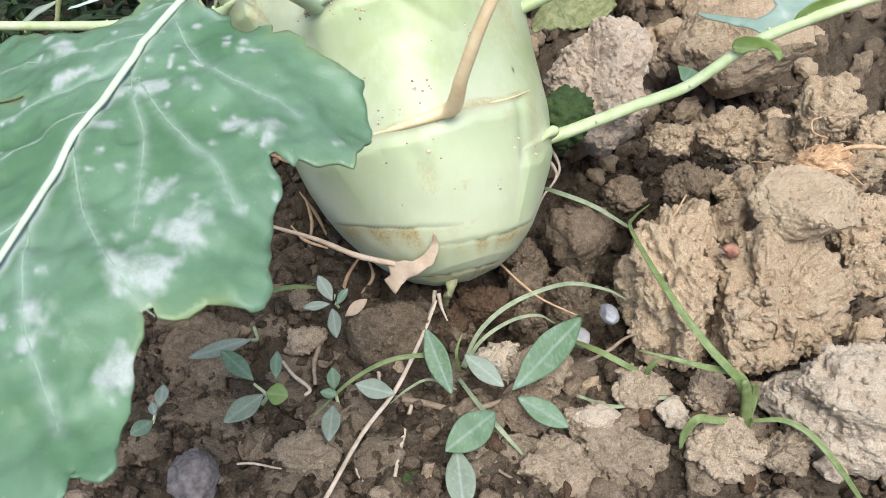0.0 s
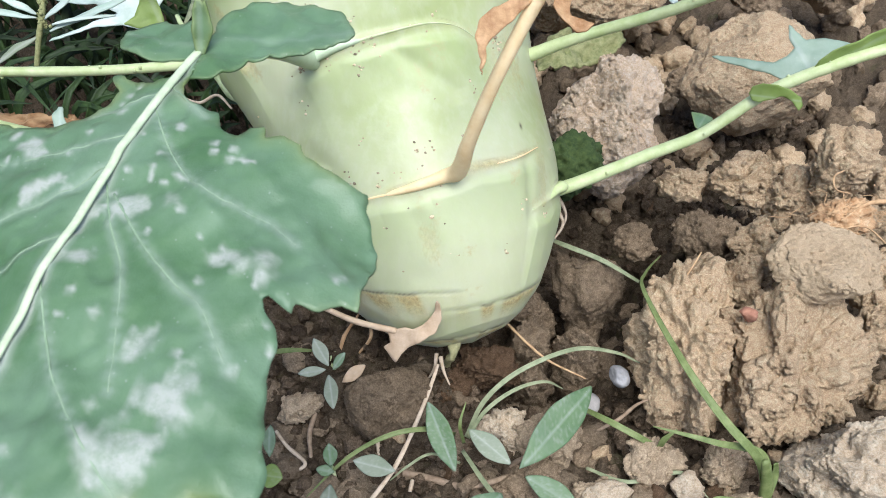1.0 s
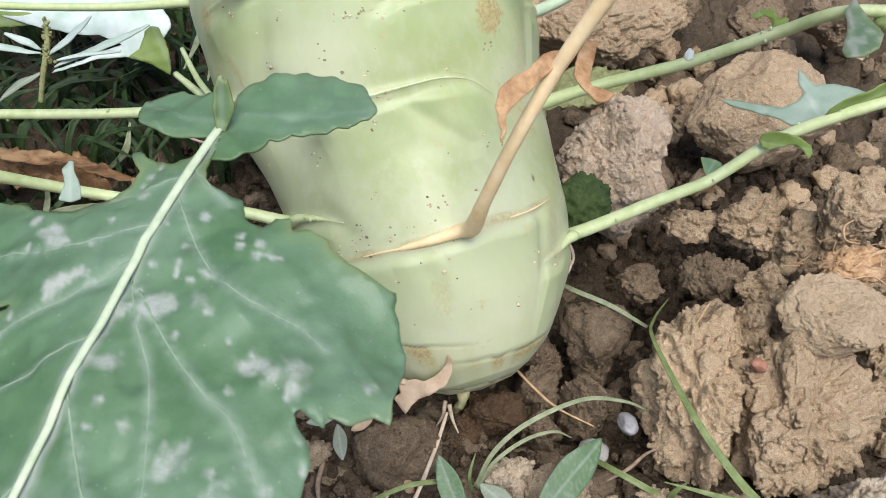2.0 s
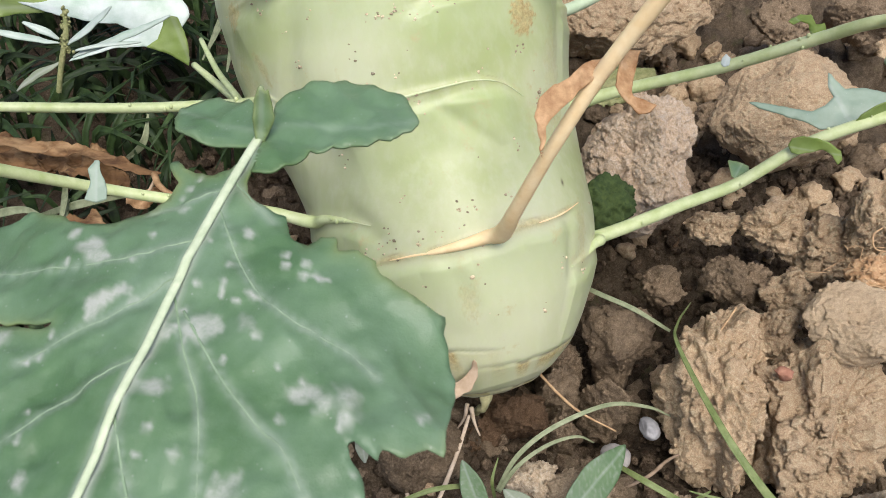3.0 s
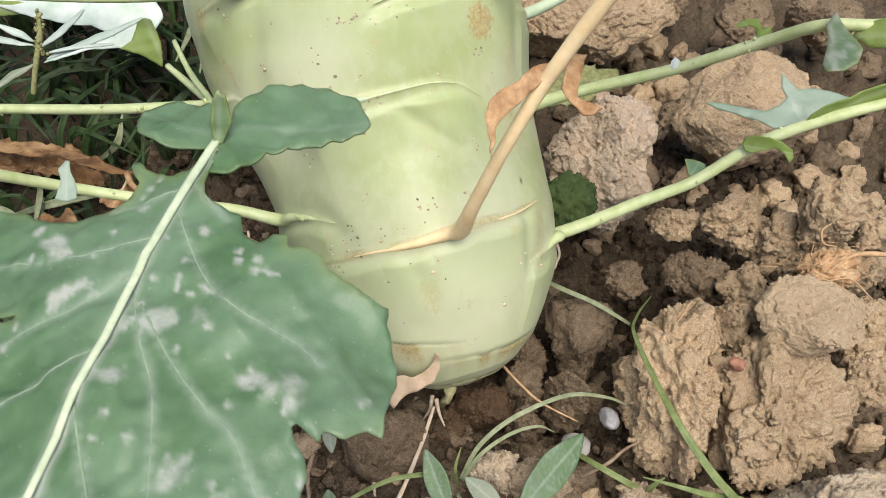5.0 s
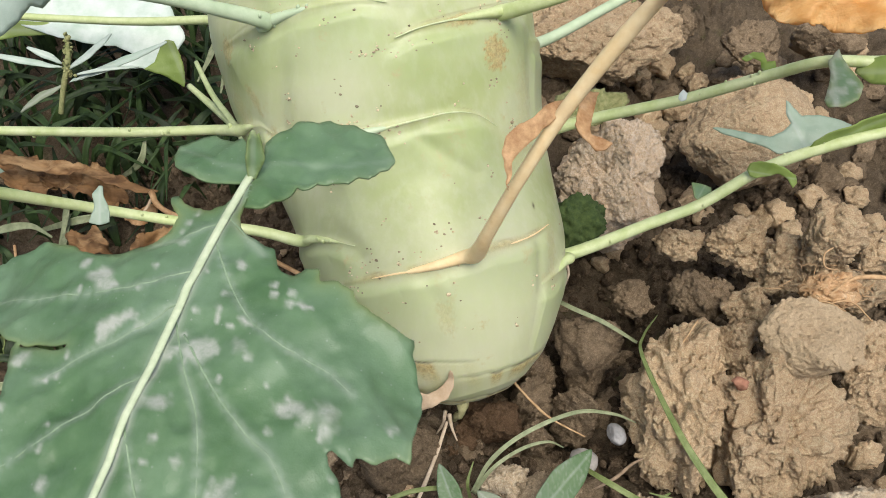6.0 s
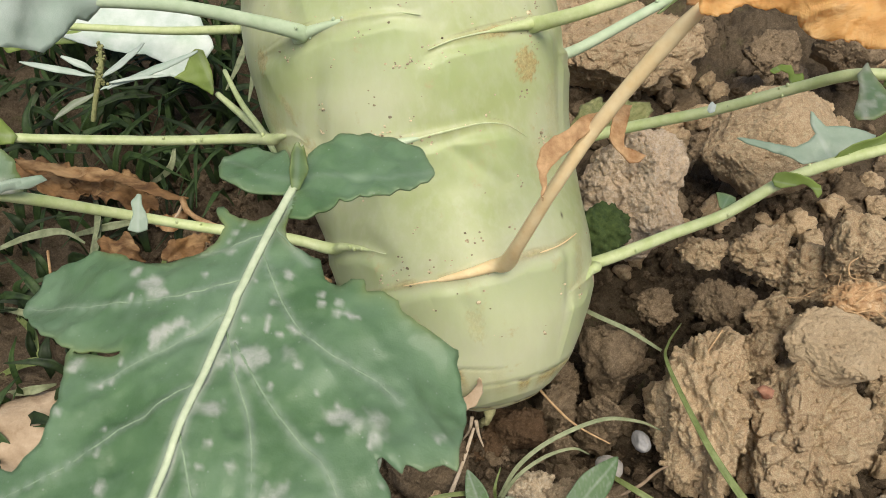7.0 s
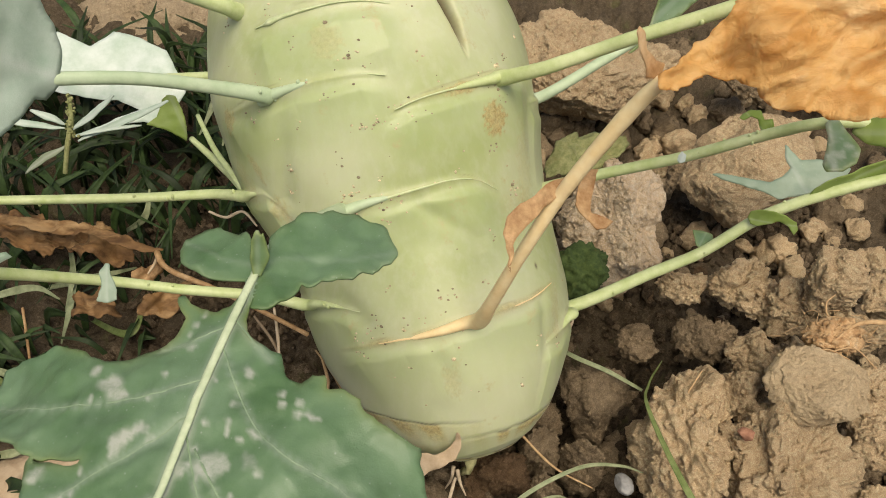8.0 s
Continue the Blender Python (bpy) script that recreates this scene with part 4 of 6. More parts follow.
    # grains of soil stuck to the skin
    rng = np.random.default_rng(8)
    kinds = [lump((1, 0.8, 0.7), 320 + k, 1, cuts=4, lumpy=0.3, crumb=0.0, fine=0.0) for k in range(5)]
    pieces = []
    for k in range(130):
        i, j = int(rng.uniform(0.14, 0.90) * nh), int(np.searchsorted(ang, np.clip(rng.normal(188, 40), 92, 268)))
        if k % 2 == 0:
            a0, h0 = SCARS[(k // 2) % 4][0][int(rng.integers(1, 6))]
            i, j = int(np.clip(np.searchsorted(hs, h0 + rng.normal(0, 0.004)), 5, nh - 5)), int(np.searchsorted(ang, np.clip(a0 + rng.normal(0, 8), 92, 268)))
        for _ in range(int(rng.integers(1, 8)) if k % 3 else 1):
            v, f = kinds[int(rng.integers(5))]
            a, b = int(np.clip(i + rng.normal(0, 2.2), 2, nh - 3)), int(j + rng.normal(0, 2.2)) % na
            pieces.append((v * rng.uniform(0.00022, 0.00062) * (1.8 if rng.random() < 0.06 else 1.0) + P3[a, b], f))
    v, f = joined(pieces)
    tagged(part("stuck_soil", mesh_of("stuck_soil", v, f, GRIT, False), bulb, "grains of dry soil stuck to the skin"), kind="stuff")
    return bulb


def on_bulb(h, angle, lift=0.0):
    """Places on the skin at heights h and angles in degrees."""
    h, a = np.asarray(h, float), np.radians(np.asarray(angle, float))
    mid = bulb_axis(h)
    t = bulb_axis(h + 0.001) - bulb_axis(h - 0.001)
    t /= np.linalg.norm(t, axis=1)[:, None]
    e1 = np.cross(t, (1.0, 0.0, 0.0))
    e1 /= np.linalg.norm(e1, axis=1)[:, None]
    e2 = np.cross(t, e1)
    known = np.array(PROFILE)
    r = np.interp(h, known[:, 0], known[:, 1]) + lift
    return mid + r[:, None] * (np.cos(a)[:, None] * e1 + np.sin(a)[:, None] * e2)


def wing(scar, thick, mat, label="raised leaf scar"):
    """The leaf base's crest along the skin: thick at the stalk and thinning to both ends."""
    points, seat = scar[:2]
    a = np.linspace(points[0][0] + 1.5, points[-1][0] - 1.5, 60)
    hs, _ = along(points, a)
    x = np.where(a < seat, (seat - a) / (seat - a[0]), (a - seat) / (a[-1] - seat))
    radius = 0.00022 + thick * (0.30 * (1 - x) + 0.70 * np.exp(-(x / 0.30) ** 2))
    v, f = tube(on_bulb(hs, a, scar[2] * 0.45 * np.clip(1 - x, 0, 1) - 0.35 * radius), radius, 12, 150, 0.75, 0.14, int(seat))
    return part("leaf_scar", mesh_of("leaf_scar", v, f, mat), plant, label)


plant = holder("kohlrabi_plant", (0, 0, 0), "leaning kohlrabi with pale green swollen stem and grey-green leaves", "kohlrabi")
build_bulb(plant)
for k, scar in enumerate(SCARS):
    wing(scar, 0.0015 if k == 3 else 0.0010, DRY_STALK if k == 3 else SCAR, "corky tan leaf scar" if k == 3 else "raised leaf scar")

BACK = (0.0, -0.68, 0.73)


def stalk(points, radii, mat=STALK, label="", groove=0.12, nubs=0, seed=0, seat=None):
    """seat: the scar's number, the angle where the stalk lands on the skin and the angle where it has run out."""
    if seat:
        a = np.linspace(seat[2], seat[1], 4)
        run = on_bulb(along(SCARS[seat[0]][0], a)[0], a, np.array((-0.0006, 0.0004, 0.0012, 0.0024)))
        points = [tuple(p) for p in run] + list(points[1:])
        radii = [0.0005, 0.0011, 0.0018, 0.0025] + list(radii[1:])
    v, f = tube(points, [0.90 * r for r in radii], 14, 14 * len(points), rough=0.03, seed=seed, groove=groove)
    pieces = [(v, f)]
    if nubs:
        rng = np.random.default_rng(seed)
        line = glide(points, 200)
        for _ in range(nubs):
            i = rng.integers(15, 190)
            d = rng.normal(size=3) + (0, -0.5, 0.9)
            d /= np.linalg.norm(d)
            bv, bf = BALLS[2]
            pieces.append((bv * rng.uniform(0.0003, 0.0008) * (1, 1, 1.4) + line[i] + d * np.interp(i / 200, np.linspace(0, 1, len(radii)), radii), bf))
    v, f = joined(pieces)
    return part("leaf_stalk", mesh_of("leaf_stalk", v, f, mat), plant, label)


def leaf_on(parent, outline, surface, mat, label="", step=0.0012, name="leaf_blade", thick=0.0004, vein=0.0009, ragged=0.0004, seed=0, mildew=None):
    marks = simple_vein(vein)
    if mildew:
        marks["mildew"] = mildew
    v, f, values = blade(outline, step, surface, thick, marks, ragged, seed)
    return part(name, mesh_of(name, v, f, mat, True, values), parent, label)


# the large spotted leaf over the soil
NODE = np.array((-0.048, 0.176, 0.1675))
ALONG, ASIDE = np.array((-0.1775, -0.9841, 0.0)), np.array((0.9841, -0.1775, 0.0))


def big_surface(u, v):
    z = 0.1695 + 0.0964 * u + 0.1428 * v - 0.8927 * u * u - 1.913 * v * v - 0.3165 * u * v
    z = np.where(u < 0, 0.1695 + 0.12 * u + 0.10 * v - 1.5 * v * v, z)
    z = z - 0.0045 * np.clip((v - 0.030) / 0.02, 0, 1) ** 2 + 0.0016 * soft_noise(np.c_[u * 60, v * 60, np.zeros(len(u))], 5) + 0.0007 * rough_noise(np.c_[u * 200, v * 200, np.zeros(len(u))], 2, 6)
    lines = 0.0006 * np.exp(-np.abs(v) / 0.0030) + 0.0007 * np.abs(np.sin((u - 0.9 * np.abs(v)) * 210)) ** 0.5 * np.clip(np.abs(v) / 0.008, 0, 1)
    z = z - lines + 0.0022 * np.sin(u * 190 + 2 * np.sign(v)) * np.clip((np.abs(v) - 0.028) / 0.02, 0, 1)
    return NODE * (1, 1, 0) + np.outer(u, ALONG) + np.outer(v, ASIDE) + np.outer(z, (0, 0, 1.0))


RIGHT_UPPER = [(0, 1.4), (6, 1.9), (10.8, 2.4), (14.7, 3.1), (19.3, 6.1), (22.2, 10.4), (22.8, 13.3), (25.7, 15), (29, 17.3), (29.5, 19.8), (27.5, 21.8), (27.6, 24.6), (30.9, 26.5), (30.8, 30.2), (32, 34.1), (34.8, 35.2), (35.9, 38), (37.2, 41.8),
               (38.5, 45.1), (39.1, 48), (41.6, 47.7), (43.1, 48.7), (46.8, 50), (51.3, 51.1), (57.4, 51.3), (61.7, 51.5), (64.9, 51.8), (64.2, 48.6), (66.6, 46.2), (66.2, 43), (68.4, 42.2), (67.6, 40), (66.2, 38.0)]
RIGHT_LOWER = [(67.2, 37.6), (69.5, 39), (73.6, 41.3), (78.8, 41.8), (83, 43.1), (90, 45.1), (94.8, 46.1), (98, 46.3), (99.4, 44.5), (99.5, 41.4), (99.6, 37.8), (101.9, 35.6), (102.9, 33.3), (102.8, 31), (100.3, 29.3), (100.9, 27.9), (105.4, 29.8),
               (107.7, 29.4), (111.8, 30.5), (115.7, 31.6), (119.6, 32.1), (124.8, 34.4), (127.1, 35.1), (128.8, 33.4), (128.6, 30.9), (126.9, 28.3), (131.3, 30.2), (138, 24), (146, 14), (152, 4)]
LEFT_LOWER = [(149, -7), (140, -17), (128, -27), (118, -36), (112, -35), (100, -43), (88, -44), (80, -40), (77.2, -36), (78.7, -30.9), (76.2, -29.9), (72.3, -28), (69.4, -28.3), (63.9, -29), (58.4, -30.7), (52.7, -34), (52.1, -27), (52.4, -20.6)]
LEFT_UPPER = [(51.3, -20.2), (51.2, -22.9), (51.3, -27.2), (51.8, -31.7), (51.4, -35), (47.9, -38.5), (47.5, -41.8), (43.3, -48.6), (38.2, -55), (34.4, -56.4), (30.6, -55.2), (28.1, -55.5), (26.8, -51.4), (25.9, -50.1), (25.3, -44.1), (22.9, -42.4),
              (24, -35.8), (26.6, -29.2), (28, -24.6), (26.3, -20.1), (24.4, -16.7), (22, -13.3), (17.1, -12.2), (14.7, -11.9), (11.7, -14.3), (7.9, -16.5), (7.1, -15.5), (10, -12.4), (11.4, -8.1), (12.5, -3.9), (10.7, -1.6), (6, -1.5), (0, -1.4)]
SPOTS = [(34.1, -21.8, 3.8), (30.8, -26.3, 2.0), (36, -19.1, 2.6), (45.1, -11.3, 3.8), (48.1, -13.8, 2.2), (51.7, 7.9, 3.6), (49.5, 9.6, 2), (53.6, 6, 2), (62.4, 3.6, 2.9), (49.2, 15.9, 2.6), (51.2, 17.6, 1.4), (28.9, 8.5, 1.6), (41.1, 8.7, 1.3),
         (49.2, 24.9, 1.5), (61.9, 32.9, 4.4), (60.1, 28.6, 3), (69.2, 6.6, 1.3), (66.2, -27, 1.8), (54.6, -28.7, 2.4), (16.1, -7.7, 1.8), (22.9, -6.8, 1.5), (59, 48.2, 3), (87, 30, 8), (95, 26, 6), (105, 13, 7), (111, 28.6, 4), (79.6, -11.4, 1.4), (78, 22, 3.4)]
DOTS = [(35.6, 18.1), (34.9, 21.6), (37.8, 25), (37, 23.7), (37.4, 21.8), (38.1, 26.1), (51.1, 1.9), (52.6, 1.9), (42.6, 13.8), (42.9, 8.6), (41.5, 3.4), (47, 3), (56.5, 14), (50.8, 3.1), (59.5, -21.3)]
VEINS = [[(22, 0), (33.3, 7.6), (41.6, 14.5), (46.9, 22.3), (50.2, 32), (54.1, 38.7)], [(44, 0), (55.2, 6.5), (62.7, 11.5), (70.4, 15), (86, 20)], [(39, 0), (46, -6.7), (51.9, -12.9), (59.8, -22.8)], [(56, 0), (62.8, -5.7), (67.7, -11.4), (75, -18.8), (84, -30)],
         [(31, 0), (35.6, -9.3), (38.5, -21.1), (39.5, -37.1), (37.2, -53.2)], [(47, 3), (58.6, 13.7), (66.3, 22.7), (70.4, 28.6), (80, 36)], [(14, 0), (19, 5), (25, 12)], [(68, 0), (84, 10), (98, 24), (103, 31)], [(86, 0), (105, 10), (122, 24)], [(82, 0), (100, -12), (112, -28)], [(16, 0), (20, -5), (24, -14)]]


def spotted(u, v, e):
    total = np.zeros(len(u))
    wob = rough_noise(np.c_[u * 300, v * 300, np.zeros(len(u))], 3, 2)
    for a, b, r in SPOTS:
        d = np.sqrt((u * 1000 - a) ** 2 + (v * 1000 - b) ** 2) / (0.8 * r)
        total = np.maximum(total, np.clip((1.0 - d + 0.85 * wob) * 1.0, 0, 0.68))
    for a, b in DOTS:
        total = np.maximum(total, np.clip(1.6 - np.hypot(u * 1000 - a, v * 1000 - b) / 0.6, 0, 0.8))
    rng = np.random.default_rng(4)
    for a, b, r in zip(rng.uniform(8, 140, 60), rng.uniform(-45, 45, 60), rng.uniform(0.35, 0.9, 60)):
        total = np.maximum(total, np.clip(1.3 - np.hypot(u * 1000 - a, v * 1000 - b) / r, 0, 0.7))
    return total


def vein_mark(u, v, e):
    total = np.exp(-(v / 0.0012) ** 2)
    for line in VEINS:
        q = glide(line, 24) / 1000
        d = np.min(np.hypot(u[:, None] - q[:, 0], v[:, None] - q[:, 1]), axis=1)
        total = np.maximum(total, 0.36 * np.exp(-(d / 0.0010) ** 2))
    return total


big_stalk = stalk([(-0.030, 0.252, 0.112), (-0.0365, 0.239, 0.1215), (-0.041, 0.220, 0.138), (-0.046, 0.195, 0.157), (-0.0480, 0.1765, 0.1672)], [0.0055, 0.0038, 0.0029, 0.0026, 0.0018], STALK_BLUE, seat=(2, 160, 182))
v, f, values = blade(np.array(RIGHT_UPPER + RIGHT_LOWER + LEFT_LOWER + LEFT_UPPER) / 1000, 0.0009, big_surface, 0.0005,
                     {"vein": vein_mark, "mildew": spotted, "rim": lambda u, v, e: np.exp(-e / 0.0012) * np.clip(0.45 + rough_noise(np.c_[u * 60, v * 60, np.zeros(len(u))], 2, 9), 0, 1)}, 0.0006, 3)
part("leaf_blade", mesh_of("leaf_blade", v, f, LEAF, True, values), big_stalk, "grey-green leaf blade with white mildew spots")
s = np.linspace(-0.001, 0.146, 40)
line = big_surface(s, np.zeros(40)) + (0, 0, 0.0004)
line[:, 2] = np.maximum(np.polyval(np.polyfit(s, line[:, 2], 5), s), line[:, 2]) + 0.0002
v, f = tube(line, np.linspace(0.00105, 0.0004, 10), 10, 120, 0.6)
part("midrib", mesh_of("midrib", v, f, RIB), big_stalk, "pale midrib")
for vein in VEINS:
    q = glide(vein, 26) / 1000
    v, f = tube(big_surface(q[:, 0], q[:, 1]) + (0, 0, 0.0000), np.linspace(0.00024, 0.00009, 8), 6, 60, 0.4)
    part("vein", mesh_of("vein", v, f, VEIN), big_stalk)
LOBE_RIGHT = [(-2.6, 1.5), (-11.8, 0.1), (-15.9, 3.5), (-20.3, 5.5), (-22.3, 6.9), (-22.1, 10.9), (-24.7, 12.8), (-24.2, 16.1), (-23.3, 19.7), (-20.9, 22.8), (-20.4, 26.7), (-17.8, 29.1), (-13.8, 31.1), (-10.8, 32.9), (-7.9, 31.1), (-7.2, 29.4), (-3.6, 27.7), (-4.5, 25.1),
              (-1.9, 23.2), (-1.4, 19.6), (0.8, 16.6), (2.7, 14.1), (1.6, 11.9), (6.9, 9.8), (10.4, 6.1), (10.3, 2.4), (4, 1.2)]
LOBE_LEFT = [(2.1, 0.6), (1.7, -2.9), (1.1, -6.9), (0.9, -12), (0.1, -17.3), (-2.3, -20.2), (-6.9, -22.8), (-10.4, -22.4), (-15, -19.2), (-16.2, -16.2), (-15.4, -14), (-13, -8.9), (-14.1, -7.5), (-9.2, -3.9), (-4.8, -0.5)]
for name, lobe in (("right", LOBE_RIGHT), ("left", LOBE_LEFT)):
    v, f, values = blade(np.array(lobe) / 1000, 0.0009, big_surface, 0.0005, {"vein": lambda u, v, e: 0.14 * np.exp(-((u + 0.003 + 0.26 * np.abs(v) + 0.001 * np.sin(v * 200)) / 0.0007) ** 2), "mildew": spotted, "rim": lambda u, v, e: 0.3 * np.exp(-e / 0.001)}, 0.0005, 6)
    part("leaf_lobe", mesh_of("leaf_lobe", v, f, LEAF, True, values), big_stalk, "small toothed lobe at the leaf's base")

leaf_on(big_stalk, [(-0.0000, 0.0007), (0.0024, 0.0012), (0.0053, 0.0019), (0.0091, 0.0014), (0.0112, 0.0008), (0.0123, 0.0000), (0.0107, -0.0008), (0.0115, -0.0013), (0.0088, -0.0019), (0.0058, -0.0027), (0.0035, -0.0022), (0.0016, -0.0014), (-0.0003, -0.0009)],
        laid((-0.0474, 0.1756, 0.1686), (-0.0456, 0.1802, 0.1810), BACK, 0.55, 0.0, 0.35, 0.03, 28), LEAF, "small upright lobe at the leaf's base", 0.0006, "leaf_lobe", 0.0004, 0.0004, 0.0003, 28)

# stalks towards the weeds
stalk_a = stalk([(-0.046, 0.272, 0.143), (-0.059, 0.262, 0.1525), (-0.072, 0.256, 0.161), (-0.090, 0.247, 0.172), (-0.108, 0.2375, 0.180), (-0.120, 0.231, 0.184)], [0.0048, 0.0030, 0.0024, 0.0022, 0.0022, 0.0020], STALK_BLUE, nubs=4, seed=1, seat=(0, 149, 172))
leaf_on(stalk_a, [(0.0004, -0.0013), (0.0008, -0.0063), (0.0044, -0.0132), (0.0091, -0.0175), (0.0156, -0.0220), (0.0265, -0.0287), (0.0388, -0.0263), (0.0496, -0.0142), (0.0520, 0.0011), (0.0391, 0.0145), (0.0238, 0.0213), (0.0114, 0.0192), (0.0084, 0.0150), (0.0065, 0.0108), (0.0050, 0.0074), (0.0008, 0.0068), (-0.0004, 0.0023)],
        laid((-0.108, 0.2375, 0.1805), (-0.1252, 0.2177, 0.2092), BACK, 0.0, 0.12, 0.0, 0.045, 3), LEAF_SILVER, "pale waxy leaf blade, bright in the light", vein=0.0014, seed=4)
stalk_c = stalk([(-0.074, 0.2725, 0.0995), (-0.090, 0.2735, 0.0965), (-0.1158, 0.2744, 0.0946), (-0.1394, 0.274, 0.095), (-0.1742, 0.2711, 0.0985), (-0.1969, 0.2706, 0.1010)], [0.0032, 0.0022, 0.0021, 0.0021, 0.0020, 0.0016], STALK, nubs=9, seed=2, seat=(7, 112, 129))
leaf_on(stalk_c, [(0.0011, -0.0003), (0.0050, -0.0040), (0.0083, -0.0074), (0.0123, -0.0090), (0.0226, -0.0122), (0.0375, -0.0099), (0.0447, -0.0001), (0.0366, 0.0096), (0.0232, 0.0119), (0.0112, 0.0052), (0.0029, 0.0026)],
        laid((-0.1726, 0.2704, 0.0992), (-0.1987, 0.2603, 0.1158), BACK, 0.0, 0.05, 0.35, 0.04, 5), LEAF_LIGHT, "light green leaf blade seen from its edge", seed=5)
stalk_d = stalk([(-0.055, 0.2375, 0.0800), (-0.070, 0.2345, 0.0835), (-0.095, 0.233, 0.090), (-0.119, 0.232, 0.097), (-0.1432, 0.2137, 0.1254), (-0.1575, 0.2064, 0.1351)], [0.0034, 0.0022, 0.0021, 0.0021, 0.0022, 0.0016], STALK, nubs=6, seed=3, seat=(4, 119, 144))
leaf_on(stalk_d, [(0.0007, 0.0001), (0.0006, -0.0029), (0.0032, -0.0059), (0.0052, -0.0091), (0.0098, -0.0116), (0.0146, -0.0130), (0.0243, -0.0166), (0.0359, -0.0123), (0.0384, 0.0007), (0.0273, 0.0109), (0.0160, 0.0052), (0.0077, 0.0024)],
        laid((-0.1401, 0.2121, 0.1292), (-0.1662, 0.2082, 0.1433), BACK, 0.0, 0.0, 0.2, 0.03, 6), LEAF, "dark green leaf blade with a white dusty patch", seed=6,
        mildew=lambda u, v, e: np.clip(1.2 - np.hypot(u - 0.006, v - 0.001) / 0.004, 0, 0.9))
leaf_on(stalk_d, [(-0.0001, -0.0003), (0.0014, -0.0025), (0.0058, -0.0032), (0.0111, -0.0033), (0.0182, -0.0033), (0.0244, -0.0005), (0.0242, 0.0049), (0.0206, 0.0046), (0.0173, 0.0007), (0.0120, -0.0004), (0.0051, 0.0003)],
        laid((-0.1300, 0.2106, 0.1358), (-0.1485, 0.2014, 0.1360), BACK, 0.3, 0.0, 0.0, 0.04, 7), LEAF_BLUE, "pale curled leaf margin", seed=7)
leaf_on(stalk_d, [(0.0004, 0.0029), (0.0038, 0.0018), (0.0056, 0.0013), (0.0093, 0.0020), (0.0120, 0.0007), (0.0116, -0.0007), (0.0087, -0.0011), (0.0056, -0.0022), (0.0025, -0.0031), (0.0004, -0.0033), (-0.0002, 0.0000)],
        laid((-0.1095, 0.2103, 0.1143), (-0.1102, 0.2205, 0.1204), BACK, 0.25, 0.0, 0.2, 0.03, 8), LEAF_BLUE, "small pale leaflet on the stalk", 0.0006, "leaflet", 0.0003, 0.0003)
# a stalk in the shade behind, with a leaf coloured white for its shine
stalk_w = stalk([(-0.0680, 0.2740, 0.0790), (-0.0800, 0.2879, 0.0719), (-0.0905, 0.3064, 0.0680), (-0.1068, 0.3323, 0.0572), (-0.1236, 0.3536, 0.0530)], [0.0028, 0.0026, 0.0022, 0.0020, 0.0016], STALK)
stalk([(-0.0690, 0.2790, 0.0770), (-0.0823, 0.2935, 0.0701), (-0.0957, 0.3144, 0.0682), (-0.1070, 0.3338, 0.0650), (-0.1192, 0.3590, 0.0628)], [0.0020, 0.0018, 0.0016, 0.0015, 0.0012], STALK, seed=14)
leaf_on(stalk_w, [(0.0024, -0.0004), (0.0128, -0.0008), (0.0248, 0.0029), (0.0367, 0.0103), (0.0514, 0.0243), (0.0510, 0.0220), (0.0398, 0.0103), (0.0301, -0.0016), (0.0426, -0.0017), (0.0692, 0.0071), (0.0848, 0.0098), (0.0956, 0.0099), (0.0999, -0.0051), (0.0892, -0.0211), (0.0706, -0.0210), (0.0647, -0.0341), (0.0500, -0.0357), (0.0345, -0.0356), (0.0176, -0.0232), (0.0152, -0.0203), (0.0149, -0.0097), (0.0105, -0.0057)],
        laid((-0.1238, 0.3542, 0.0532), (-0.2040, 0.3900, 0.0717), (0.15, -0.45, 0.9), 0.0, 0.0, 0.0, 0.03, 9), LEAF_WAX_SHINE, "waxy leaf blade, its shine put into the white colour", 0.0016, seed=9)
leaf_on(stalk_w, [(0.0012, 0.0015), (0.0102, 0.0090), (0.0153, 0.0156), (0.0167, 0.0092), (0.0231, 0.0047), (0.0247, 0.0015), (0.0228, -0.0016), (0.0156, -0.0027), (0.0075, -0.0011)],
        laid((-0.1223, 0.3488, 0.0552), (-0.1304, 0.3619, 0.0730), BACK, 0.1, 0.0, 0.0, 0.03, 10), LEAF_LIGHT, "yellow-green turned-up lobe", 0.0010, "leaf_lobe", seed=10)
leaf_on(stalk_w, [(-0.0001, -0.0014), (0.0173, 0.0049), (0.0345, 0.0069), (0.0513, 0.0024), (0.0741, 0.0031), (0.0942, 0.0070), (0.1023, -0.0034), (0.0908, -0.0062), (0.0596, -0.0028), (0.0226, -0.0031)],
        laid((-0.1353, 0.3897, 0.0640), (-0.2210, 0.3771, 0.0675), BACK, 0.1, 0.0, 0.0, 0.03, 11), LEAF_LIGHT, "yellow-green underside of a lobe", 0.0016, "leaf_lobe", seed=11)
stalk([(-0.1053, 0.3525, 0.0909), (-0.1405, 0.3600, 0.0847), (-0.1759, 0.3691, 0.0797), (-0.2078, 0.3746, 0.0783), (-0.2431, 0.3787, 0.0823)], [0.0024, 0.0021, 0.0020, 0.0019, 0.0016], STALK, seed=4)
stalk([(-0.0679, 0.2971, 0.1583), (-0.0708, 0.2865, 0.1690), (-0.0793, 0.2824, 0.1760), (-0.0934, 0.2765, 0.1868)], [0.0042, 0.0030, 0.0027, 0.0024], STALK, seed=5)

